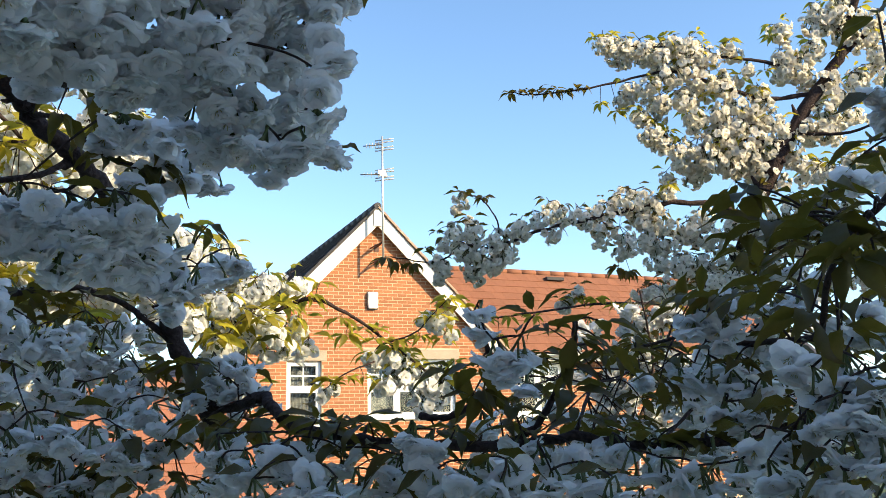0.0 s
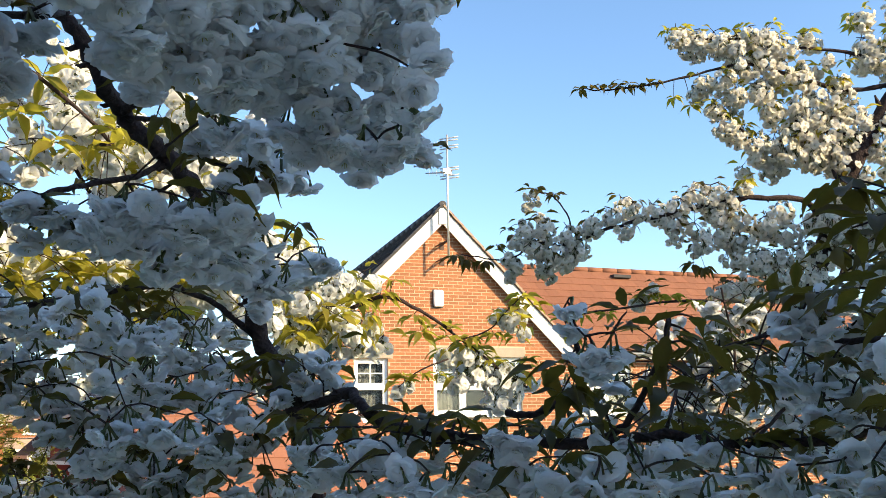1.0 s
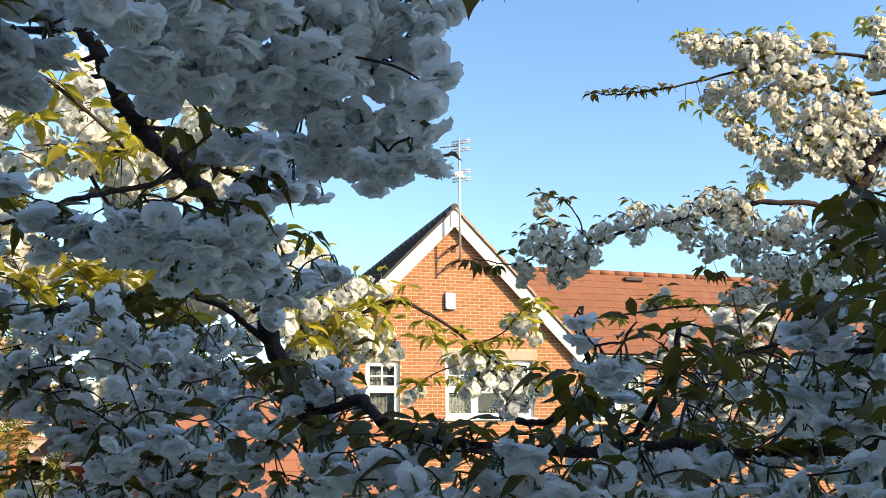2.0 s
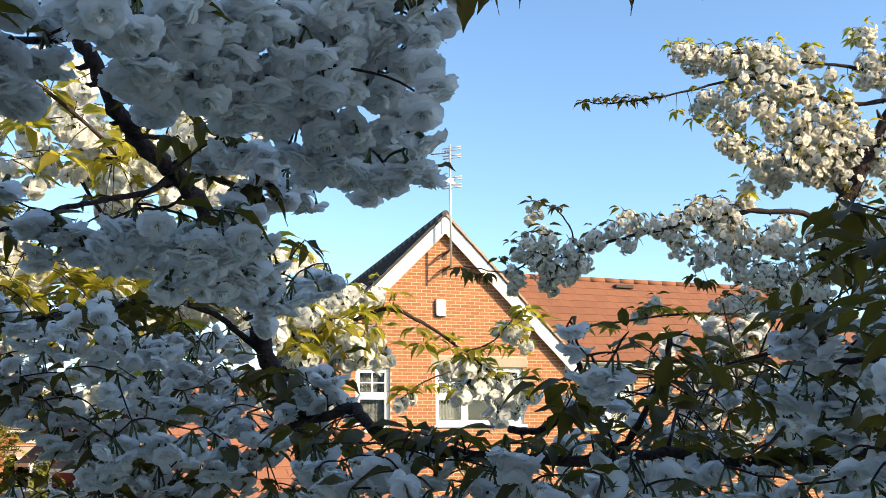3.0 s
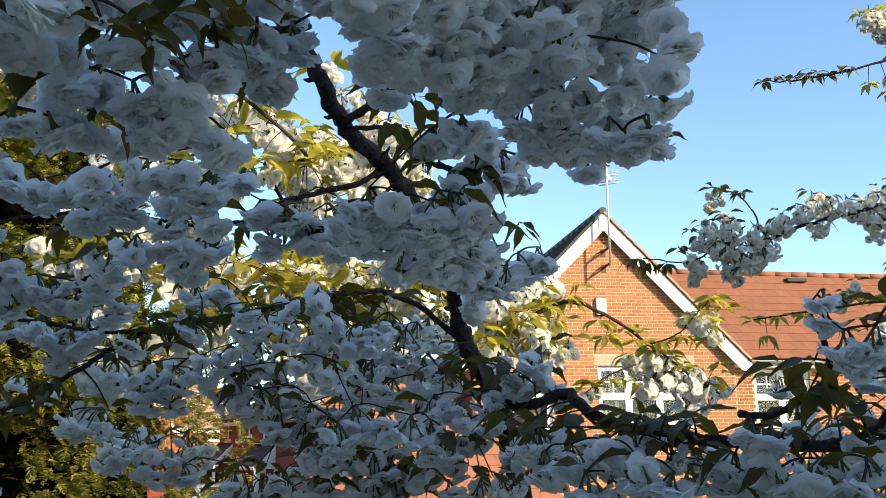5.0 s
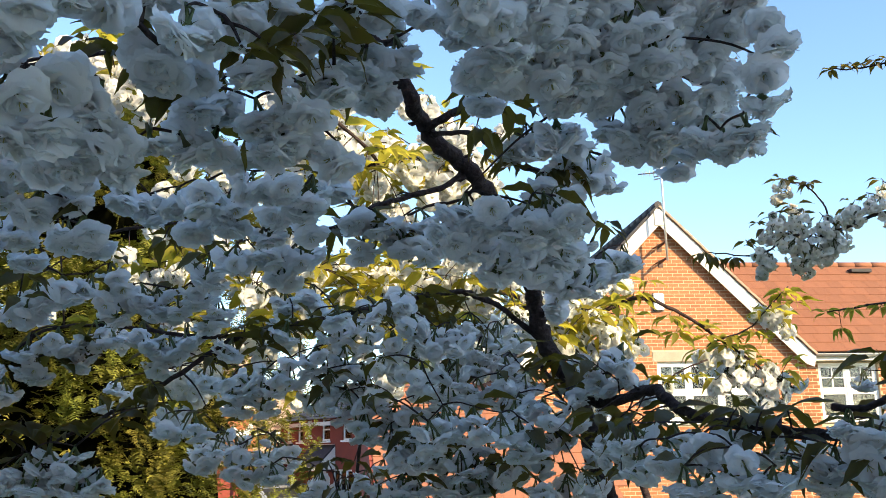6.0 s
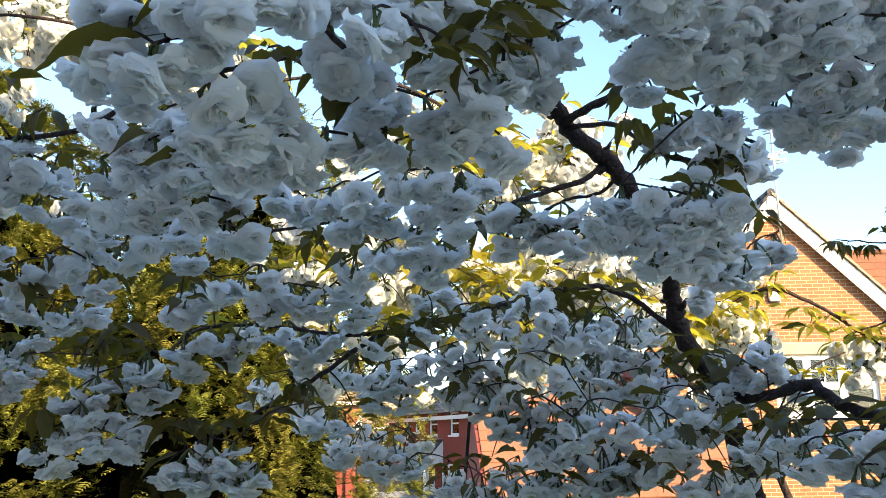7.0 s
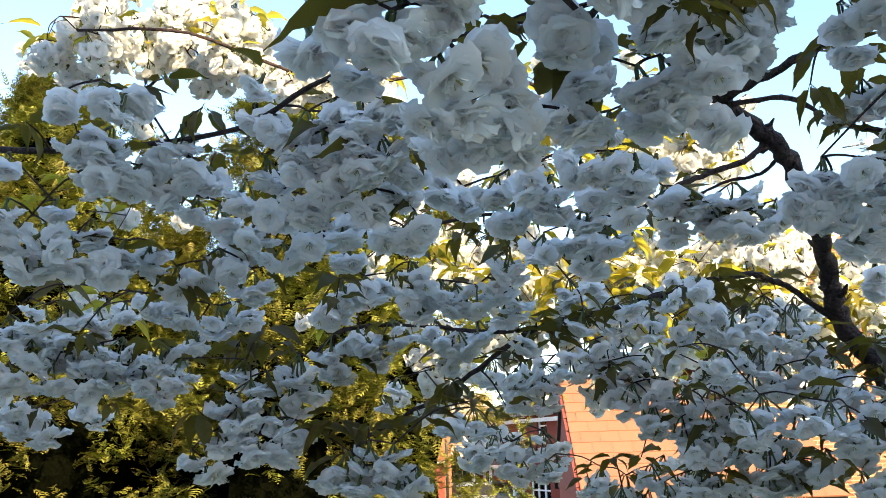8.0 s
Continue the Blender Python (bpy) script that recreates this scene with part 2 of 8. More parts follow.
def in_opening(u, z, opens, m=0.0):
    return any(a - m < u < b + m and c - m < z < d + 0.0 + m for a, b, c, d in opens)


def wall_with_openings(name, outline_x, z_low, top, opens, y0, y1, parent, material_):
    """A wall cut into strips round its openings, each strip running up to top(u)."""
    bm = bmesh.new()
    cuts = sorted({outline_x[0], outline_x[1], 0.0, *[v for o in opens for v in o[:2]]} & {v for v in [outline_x[0], outline_x[1], 0.0, *[w for o in opens for w in o[:2]]] if outline_x[0] <= v <= outline_x[1]})
    for a, b in zip(cuts, cuts[1:]):
        holes = sorted([(o[2], o[3]) for o in opens if o[0] <= a + 1e-6 and o[1] >= b - 1e-6])
        z = z_low
        for h0, h1 in holes:
            prism(bm, [(a, z), (b, z), (b, h0), (a, h0)], y0, y1)
            z = h1
        prism(bm, [(a, z), (b, z), (b, top(b)), (a, top(a))], y0, y1)
    bmesh.ops.remove_doubles(bm, verts=bm.verts[:], dist=1e-5)
    return part(name, bm, material_, parent)


gable_wall = wall_with_openings("gable_wall", (-HALF, HALF), 0.0, gable_top, list(WIN.values()), 0.0, 0.29, house, M_MORTAR)
main_wall = wall_with_openings("main_wall", (HALF, MAIN_END), 0.0, lambda u: EAVE, WIN_MAIN, MAIN_Y, MAIN_Y + 0.29, house, M_MORTAR)
# the house's orange brick in shade: a darker red stands in for it
part("side_wall", boxed(-HALF, -HALF + 0.28, 0.30, 9.2, 0, EAVE + 0.05), M_REDBRICK_AND_SHADE, house, "brick side wall, its shade painted in darker red")
part("back_wall", boxed(-HALF, MAIN_END, 6.6, 6.88, 0, EAVE + 0.05), M_BRICK, house)
part("end_wall", boxed(MAIN_END - 0.28, MAIN_END, MAIN_Y + 0.3, 6.58, 0, EAVE + 0.05), M_BRICK, house)
bm = bmesh.new()
box(bm, -HALF + 0.29, MAIN_END - 0.3, 1.4, 1.45, 0.1, 5.0)
box(bm, -HALF + 0.29, MAIN_END - 0.3, 0.85, 1.39, 3.0, 3.08)
part("room_back", bm, M_ROOM, house, "dim inside of the rooms")


def window_unit(parent, u0, u1, z0, z1, y, lights, transom, bars=True):
    """A white casement window with top lights, panes, glazing bars and a sill."""
    w = new("window")
    w.parent = parent
    f = 0.062
    bm = bmesh.new()
    for a, b, c, d in ((u0, u0 + f, z0, z1), (u1 - f, u1, z0, z1), (u0 + f, u1 - f, z0, z0 + f), (u0 + f, u1 - f, z1 - f, z1)):
        box(bm, a, b, y, y + 0.07, c, d, 0.006)
    part("window_frame", bm, M_UPVC, w)
    step = (u1 - u0) / lights
    for i in range(1, lights):
        c = u0 + step * i
        part("mullion", boxed(c - f * 0.62, c + f * 0.62, y - 0.004, y + 0.066, z0 + f, z1 - f, bevel=0.005), M_UPVC, w)
    for i in range(lights):
        a, b = u0 + step * i + (f if i == 0 else f * 0.62), u0 + step * (i + 1) - (f if i == lights - 1 else f * 0.62)
        part("transom", boxed(a, b, y - 0.002, y + 0.068, transom - 0.035, transom + 0.035, bevel=0.004), M_UPVC, w)
        for c, d, top in ((z0 + f, transom - 0.035, False), (transom + 0.035, z1 - f, True)):
            bm = bmesh.new()
            s = 0.038
            for p in ((a, a + s, c, d), (b - s, b, c, d), (a + s, b - s, c, c + s), (a + s, b - s, d - s, d)):
                box(bm, p[0], p[1], y + 0.012, y + 0.06, p[2], p[3], 0.004)
            if bars and top:
                m_ = (a + b) / 2
                box(bm, m_ - 0.011, m_ + 0.011, y + 0.016, y + 0.05, c + s, d - s)
                zz = (c + d) / 2
                box(bm, a + s, m_ - 0.011, y + 0.016, y + 0.05, zz - 0.011, zz + 0.011)
                box(bm, m_ + 0.011, b - s, y + 0.016, y + 0.05, zz - 0.011, zz + 0.011)
            part("sash", bm, M_UPVC, w)
            pane = part("pane", boxed(a + s, b - s, y + 0.034, y + 0.040, c + s, d - s), M_GLASS, w)
            pane.visible_shadow = False
    part("sill", boxed(u0 - 0.05, u1 + 0.05, y - 0.13, y + 0.05, z0 - 0.055, z0 - 0.002, bevel=0.008), M_UPVC, w)
    return w


def curtain(parent, u0, u1, z0, z1, y):
    bm = bmesh.new()
    k = 28
    cols = [[bm.verts.new((u0 + (u1 - u0) * i / k, y + 0.018 * math.sin(i * 1.9) + 0.01 * math.sin(i * 4.1), z)) for z in (z0, z1)] for i in range(k + 1)]
    for a, b in zip(cols, cols[1:]):
        bm.faces.new((a[0], b[0], b[1], a[1])).smooth = True
    part("net_curtain", bm, M_CURTAIN, parent, "grey lace net curtain")


for u0, u1, z0, z1, lights, tr in ((*WIN["small"], 1, 4.30), (*WIN["wide"], 3, 4.30)):
    w = window_unit(house, u0, u1, z0 + 0.05, z1, 0.07, lights, tr)
    curtain(w, u0 + 0.02, u0 + (u1 - u0) / lights, z0 + 0.1, z1, 0.24)
    part("lintel", boxed(u0 - 0.08, u1 + 0.10, -0.012, 0.12, z1 + 0.004, z1 + 0.22, bevel=0.006), M_STONE, house, "buff cement lintel")
for u0, u1, z0, z1 in WIN_MAIN:
    w = window_unit(house, u0, u1, z0 + 0.05, z1, MAIN_Y + 0.07, 2, 4.32)
    curtain(w, u0 + 0.7, u1 - 0.03, z0 + 0.1, z1, MAIN_Y + 0.24)
    part("lintel", boxed(u0 - 0.08, u1 + 0.10, MAIN_Y - 0.012, MAIN_Y + 0.12, z1 + 0.004, z1 + 0.15, bevel=0.006), M_STONE, house, "buff cement lintel")

# roof: gable slopes and the long slope
RUN, DEEP = 3.20, 9.6
# left slope faces away from the sun: its shade is put into the colour
for s, mat_, nm in ((-1, M_SLATE_AND_SHADE, "gable_slope"), (1, M_TILE, "gable_slope")):
    bm = bmesh.new()
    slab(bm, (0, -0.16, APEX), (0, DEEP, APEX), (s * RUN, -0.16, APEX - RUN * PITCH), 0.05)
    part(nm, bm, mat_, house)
MAIN_EAVE_Y, RIDGE_Y, MAIN_EAVE_Z, RIDGE_Z = MAIN_Y - 0.32, 3.28, 5.15, 7.66
bm = bmesh.new()
slab(bm, (1.2, MAIN_EAVE_Y, MAIN_EAVE_Z), (MAIN_END + 0.2, MAIN_EAVE_Y, MAIN_EAVE_Z), (1.2, RIDGE_Y, RIDGE_Z), 0.05)
slab(bm, (1.2, 2 * RIDGE_Y - MAIN_EAVE_Y + 1.0, MAIN_EAVE_Z - 0.4), (MAIN_END + 0.2, 2 * RIDGE_Y - MAIN_EAVE_Y + 1.0, MAIN_EAVE_Z - 0.4), (1.2, RIDGE_Y, RIDGE_Z), 0.05)
main_roof = part("roof", bm, M_SLATE_AND_SHADE, house, "red tiled roof slope")

# bargeboards, soffits, verge caps
for s in (-1, 1):
    cosp = 1 / math.hypot(1, PITCH)
    drop = 0.265 / cosp
    bm = bmesh.new()
    o = [(0, APEX - 0.045), (s * RUN, APEX - 0.045 - RUN * PITCH), (s * (RUN - 0.06), APEX - 0.045 - RUN * PITCH - drop * 0.55), (s * (RUN - 0.24), APEX - 0.045 - (RUN - 0.24) * PITCH - drop), (0, APEX - 0.045 - drop)]
    prism(bm, o, -0.165, -0.135)
    part("bargeboard", bm, M_WHITE, house, "white painted bargeboard")
    bm = bmesh.new()
    slab(bm, (0, -0.133, APEX - 0.30), (0, 0.0, APEX - 0.30), (s * (RUN - 0.2), -0.133, APEX - 0.30 - (RUN - 0.2) * PITCH), 0.02)
    part("soffit", bm, M_WHITE, house)
    k = 14
    for i in range(k):
        a, b = RUN * i / k + 0.006, RUN * (i + 1) / k + 0.03
        bm = bmesh.new()
        slab(bm, (s * a, -0.215, APEX - a * PITCH + 0.040), (s * a, 0.10, APEX - a * PITCH + 0.040), (s * b, -0.215, APEX - b * PITCH + 0.055), 0.045)
        # left verge takes the same painted shade as its slope
        part("verge_tile", bm, M_SLATE_AND_SHADE if s < 0 else M_BEIGE, house)
part("apex_plate", boxed(-0.10, 0.10, -0.186, -0.166, APEX - 0.44, APEX - 0.05, bevel=0.006), M_WHITE, house)
for i in range(21):
    y = -0.2 + i * 0.45
    bm = bmesh.new()
    tube(bm, [(0, y, APEX + 0.02), (0, y + 0.445, APEX + 0.02)], [0.085, 0.085], 10)
    part("ridge_tile", bm, M_SLATE_AND_SHADE, house)
for i in range(24):
    bm = bmesh.new()
    tube(bm, [(2.2 + i * 0.46, RIDGE_Y, RIDGE_Z + 0.02), (2.2 + i * 0.46 + 0.455, RIDGE_Y, RIDGE_Z + 0.02)], [0.085, 0.085], 10)
    part("ridge_tile", bm, M_TILE, house)
part("ridge_vent", boxed(6.0, 6.55, RIDGE_Y - 0.45, RIDGE_Y - 0.22, RIDGE_Z - 0.24, RIDGE_Z - 0.15, bevel=0.01), M_SLATE_AND_SHADE, house, "dark roof ventilator")
# gutter and fascia of the long eave, and the boxed eave end of the gable
part("fascia", boxed(2.88, MAIN_END, MAIN_EAVE_Y + 0.05, MAIN_EAVE_Y + 0.08, MAIN_EAVE_Z - 0.19, MAIN_EAVE_Z - 0.05), M_WHITE, house)
bm = bmesh.new()
k = 8
rings = []
for x in (3.0, MAIN_END + 0.2):
    rings.append([bm.verts.new((x, MAIN_EAVE_Y - 0.02 + 0.062 * math.cos(math.pi * (1 + j / k)), MAIN_EAVE_Z - 0.05 + 0.062 * math.sin(math.pi * (1 + j / k)))) for j in range(k + 1)])
for j in range(k):
    bm.faces.new((rings[0][j], rings[0][j + 1], rings[1][j + 1], rings[1][j])).smooth = True
gut = part("gutter", bm, M_WHITE, house, "white half-round gutter")
gut.modifiers.new("thick", "SOLIDIFY").thickness = 0.004
part("soffit", boxed(2.88, MAIN_END, MAIN_EAVE_Y + 0.081, MAIN_Y - 0.004, MAIN_EAVE_Z - 0.19, MAIN_EAVE_Z - 0.172), M_WHITE, house)
bm = bmesh.new()
tube(bm, [(7.0, MAIN_Y - 0.06, 4.6), (7.0, MAIN_Y - 0.06, 0.1)], [0.034, 0.034], 10)
part("downpipe", bm, M_WHITE, house)

# mast with two aerials on wall brackets
aerial = empty("aerial", pose(*HOUSE, 0, 0, 25), "galvanised television aerial mast bracketed to the gable", "aerial")
MX, MY = 0.00, -0.50
bm = bmesh.new()
tube(bm, [(MX, MY, 7.00), (MX + 0.005, MY, 8.5), (MX + 0.015, MY, 9.82)], [0.026, 0.026, 0.022], 10)
part("mast", bm, M_STEEL, aerial)
for z in (7.42, 7.07):
    bm = bmesh.new()
    tube(bm, [(MX, MY, z), (MX + 0.03, 0.0, z - 0.01)], [0.024, 0.024], 6)
    tube(bm, [(MX, MY, z), (MX - 0.12, -0.0, z - 0.05)], [0.016, 0.016], 6)
    box(bm, MX - 0.03, MX + 0.07, -0.02, 0.0, z - 0.12, z + 0.05)
    part("bracket", bm, M_RUST, aerial, "rusty wall bracket")


def yagi(parent, z, long_, tilt):
    """A flat aerial: boom, crossbars and a comb reflector."""
    head = part("boom", (lambda b: (tube(b, [(MX, MY, z), (MX - long_ * 0.95, MY - long_ * 0.3, z - tilt)], [0.017, 0.012], 6), b)[1])(bmesh.new()), M_DARK, parent)
    d_ = Vector((-0.95, -0.3, 0)).normalized()
    side = Vector((0.75, -0.66, 0)).normalized()
    for k_ in range(6):
        p = Vector((MX, MY, z - tilt * k_ / 6)) + d_ * long_ * k_ / 6
        h = 0.14 - 0.011 * k_
        part("crossbar", (lambda b: (tube(b, [p - Vector((0, 0, h * 0.6)), p + Vector((0, 0, h * 0.6))], [0.006, 0.006], 5), b)[1])(bmesh.new()), M_STEEL, head)
    for k_ in range(4):
        zz = z - 0.09 + k_ * 0.06
        a = Vector((MX + 0.06, MY, zz + (0.03 if k_ > 1 else -0.03)))
        part("reflector_bar", (lambda b: (tube(b, [a - side * 0.22, a + side * 0.22], [0.016, 0.016], 6), b)[1])(bmesh.new()), M_STEEL, head)


yagi(aerial, 9.63, 0.50, 0.14)
yagi(aerial, 8.94, 0.58, 0.11)
part("balun_box", boxed(MX - 0.10, MX + 0.12, MY - 0.03, MY + 0.03, 8.90, 9.03, bevel=0.01), M_UPVC, aerial, "white plastic junction box")

alarm = empty("alarm_box", pose(*HOUSE, 0, 0, 25), "white plastic burglar alarm box on the brick gable", "alarm")
bm = bmesh.new()
prism(bm, [(-0.195, 6.02), (0.0, 6.02), (0.012, 6.08), (0.012, 6.38), (-0.208, 6.38), (-0.208, 6.08)], -0.095, -0.013)
bmesh.ops.bevel(bm, geom=bm.edges[:], offset=0.012, segments=2, affect="EDGES")
part("cover", bm, M_UPVC, alarm)
part("back_plate", boxed(-0.218, 0.022, -0.012, -0.004, 6.0, 6.40), M_DARK, alarm)

# ---- low outbuilding with a pale tiled roof ----
GAR = (-7.04, 15.2, 0.0)
garage = empty("outbuilding", pose(*GAR, 0, 0, 29), "low brick outbuilding with a pale clay tiled roof", "garage")
G_W, G_RUN, G_EAVE, G_PITCH = 4.4, 3.4, 2.3, 0.66
bm = bmesh.new()
slab(bm, (-0.05, -1.1, G_EAVE), (G_W, -1.1, G_EAVE), (-0.05, -1.1 + G_RUN, G_EAVE + G_RUN * G_PITCH), 0.06)
slab(bm, (-0.05, -1.1 + 2 * G_RUN, G_EAVE), (G_W, -1.1 + 2 * G_RUN, G_EAVE), (-0.05, -1.1 + G_RUN, G_EAVE + G_RUN * G_PITCH), 0.06)
part("roof", bm, M_SLATE_AND_SHADE, garage)
bm = bmesh.new()
box(bm, 0.05, G_W, -0.85, 5.4, 0, G_EAVE + 0.0)
part("wall", bm, M_REDBRICK_AND_SHADE, garage)
bm = bmesh.new()
a_ = [bm.verts.new(p) for p in ((0.02, -0.85, G_EAVE), (0.02, 5.4, G_EAVE), (0.02, -1.1 + G_RUN, G_EAVE + G_RUN * G_PITCH - 0.1))]
b_ = [bm.verts.new(v.co + Vector((0.2, 0, 0))) for v in a_]
bm.faces.new(a_), bm.faces.new(b_[::-1])
for i in range(3):
    bm.faces.new((a_[i], a_[(i + 1) % 3], b_[(i + 1) % 3], b_[i]))
bmesh.ops.recalc_face_normals(bm, faces=bm.faces[:])
part("gable_end", bm, M_REDBRICK_AND_SHADE, garage, "shaded red brick gable end")
for i in range(9):
    y = -1.1 + G_RUN * i / 9
    bm = bmesh.new()
    slab(bm, (-0.09, y, G_EAVE + (y + 1.1) * G_PITCH + 0.02), (0.0, y, G_EAVE + (y + 1.1) * G_PITCH + 0.02), (-0.09, y + 0.345, G_EAVE + (y + 1.445) * G_PITCH + 0.015), 0.13)
    part("verge_tile", bm, M_REDBRICK_AND_SHADE, garage)
for i in range(10):
    bm = bmesh.new()
    tube(bm, [(-0.05 + i * 0.44, -1.1 + G_RUN, G_EAVE + G_RUN * G_PITCH + 0.02), (-0.05 + i * 0.44 + 0.435, -1.1 + G_RUN, G_EAVE + G_RUN * G_PITCH + 0.02)], [0.08, 0.08], 8)
    part("ridge_tile", bm, M_PEACH, garage)


# ---- houses along the street ----
def street_house(name, origin, turn, width, depth, eave, ridge, wall_m, roof_m, windows, label, doors=(), porches=()):
    """A house of two storeys: walls with real openings, pitched roof, windows, perhaps a porch."""
    h = empty(name, pose(*origin, 0, 0, turn), label, "house")
    opens = list(windows) + list(doors)
    wall_with_openings("front_wall", (0.0, width), -1.5, lambda u: eave, opens, 0, 0.25, h, wall_m)
    part("side_wall", boxed(0, 0.25, 0.252, depth - 0.252, -1.5, eave), wall_m, h)
    part("side_wall", boxed(width - 0.25, width, 0.252, depth - 0.252, -1.5, eave), wall_m, h)
    part("back_wall", boxed(0, width, depth - 0.25, depth, -1.5, eave), wall_m, h)
    part("room_back", boxed(0.3, width - 0.3, 1.0, 1.05, 0, eave - 0.1), M_ROOM, h)
    run = depth / 2
    for x0 in (0.02, width - 0.22):
        bm = bmesh.new()
        a_ = [bm.verts.new(p) for p in ((x0, 0.05, eave), (x0, depth - 0.05, eave), (x0, run, ridge - 0.12))]
        b_ = [bm.verts.new(v.co + Vector((0.2, 0, 0))) for v in a_]
        bm.faces.new(a_), bm.faces.new(b_[::-1])
        for i in range(3):
            bm.faces.new((a_[i], a_[(i + 1) % 3], b_[(i + 1) % 3], b_[i]))
        bmesh.ops.recalc_face_normals(bm, faces=bm.faces[:])
        part("gable_end", bm, wall_m, h)
    k = (ridge - eave) / run
    rows_n = 12
    for i in range(rows_n):
        bm = bmesh.new()
        ya, yb = -0.25 + (run + 0.25) * i / rows_n, -0.25 + (run + 0.25) * (i + 1) / rows_n + 0.04
        slab(bm, (-0.15, ya, eave - 0.25 * k + (ya + 0.25) * k + 0.05), (width + 0.15, ya, eave - 0.25 * k + (ya + 0.25) * k + 0.05), (-0.15, yb, eave - 0.25 * k + (yb + 0.25) * k + 0.03), 0.03)
        part("tile_course", bm, roof_m, h)
    bm = bmesh.new()
    slab(bm, (-0.15, depth + 0.25, eave - 0.25 * k), (width + 0.15, depth + 0.25, eave - 0.25 * k), (-0.15, run, ridge), 0.06)
    part("roof", bm, roof_m, h)
    bm = bmesh.new()
    tube(bm, [(-0.16, run, ridge + 0.04), (width + 0.16, run, ridge + 0.04)], [0.1, 0.1], 8)
    part("ridge", bm, roof_m, h)
    part("fascia", boxed(-0.15, width + 0.15, -0.29, -0.26, eave - 0.36, eave - 0.20), M_WHITE, h)
    for w_ in windows:
        u0, u1, z0, z1 = w_
        win = new("window")
        win.parent = h
        bm = bmesh.new()
        f = 0.07
        for a, b, c, d in ((u0, u0 + f, z0, z1), (u1 - f, u1, z0, z1), (u0 + f, u1 - f, z0, z0 + f), (u0 + f, u1 - f, z1 - f, z1)):
            box(bm, a, b, 0.06, 0.13, c, d)
        part("frame", bm, M_UPVC, win)
        n_ = max(1, round((u1 - u0) / 0.55))
        for i in range(1, n_):
            c = u0 + (u1 - u0) * i / n_
            part("mullion", boxed(c - 0.04, c + 0.04, 0.06, 0.13, z0 + f, z1 - f), M_UPVC, win)
        part("glazing_bar", boxed(u0 + f, u1 - f, 0.075, 0.115, (z0 + z1) / 2 - 0.03, (z0 + z1) / 2 + 0.03), M_UPVC, win)
        pane = part("pane", boxed(u0 + f, u1 - f, 0.09, 0.10, z0 + f, z1 - f), M_GLASS, win)
        pane.visible_shadow = False
        part("sill", boxed(u0 - 0.06, u1 + 0.06, -0.06, 0.06, z0 - 0.08, z0 - 0.004), M_UPVC, win)
        bm = bmesh.new()
        cols = [[bm.verts.new((u0 + (u1 - u0) * i / 12, 0.2 + 0.02 * math.sin(i * 2.2), z)) for z in (z0, z1)] for i in range(13)]
        for a, b in zip(cols[:5], cols[1:5]):
            bm.faces.new((a[0], b[0], b[1], a[1]))
        part("curtain", bm, M_UPVC, win)
    for u0, u1, z0, z1 in doors:
        d_ = part("door", boxed(u0 + 0.06, u1 - 0.06, 0.08, 0.13, z0, z1 - 0.06), M_UPVC, h, "white panelled door")
        bm = bmesh.new()
        for p in ((u0, u0 + 0.055, z0, z1), (u1 - 0.055, u1, z0, z1), (u0 + 0.055, u1 - 0.055, z1 - 0.055, z1)):
            box(bm, p[0], p[1], 0.05, 0.15, p[2], p[3])
        part("door_frame", bm, M_UPVC, h)
        part("door_glass", boxed(u0 + 0.22, u1 - 0.22, 0.07, 0.079, z0 + 1.1, z1 - 0.2), M_DARK, d_)
    for u0, u1, zt, zb, out_, cover in porches:
        bm = bmesh.new()
        slab(bm, (u0, -out_, zb), (u1, -out_, zb), (u0, -0.004, zt), 0.08)
        po = part("porch_roof", bm, cover, h, "tiled lean-to porch roof")
        part("flashing", boxed(u0, u1, -0.16, -0.006, zt + 0.004, zt + 0.03), M_STEEL, po, "grey lead flashing")
        for x in (u0, u1):
            bm = bmesh.new()
            a_ = [bm.verts.new(p) for p in ((x, -out_, zb - 0.1), (x, -0.01, zb - 0.1), (x, -0.01, zt - 0.08))]
            b_ = [bm.verts.new(v.co + Vector((0.04, 0, 0))) for v in a_]
            bm.faces.new(a_), bm.faces.new(b_[::-1])
            for i in range(3):
                bm.faces.new((a_[i], a_[(i + 1) % 3], b_[(i + 1) % 3], b_[i]))
            bmesh.ops.recalc_face_normals(bm, faces=bm.faces[:])
            part("porch_cheek", bm, M_WHITE, po)
            part("porch_post", boxed(x - 0.05, x + 0.05, -out_ + 0.02, -out_ + 0.12, 0.0, zb - 0.1), M_UPVC, po)
        part("porch_fascia", boxed(u0, u1, -out_ - 0.03, -out_ - 0.002, zb - 0.14, zb - 0.0), M_WHITE, po)
    return h


street_house("house", (-21.33, 36.21, 0.5), -34, 11.4, 7.0, 4.1, 5.6, M_REDBRICK_AND_SHADE, M_SLATE_AND_SHADE,
             [(0.65, 1.15, 3.1, 4.05), (1.75, 2.3, 3.1, 4.05), (2.65, 3.1, 3.3, 4.0), (4.0, 4.75, 3.12, 4.05), (5.8, 6.55, 3.12, 4.05), (7.6, 8.3, 3.1, 4.0), (5.0, 6.6, 0.1, 1.95)],
             "shaded red brick house with a dark roof and white windows", doors=[(0.5, 1.35, 0.0, 1.95), (3.6, 4.45, 0.0, 1.95)],
             porches=[(0.0, 1.3, 3.05, 2.25, 0.9, M_SLATE_AND_SHADE), (3.1, 5.2, 2.95, 2.05, 0.95, M_SLATE_AND_SHADE)])
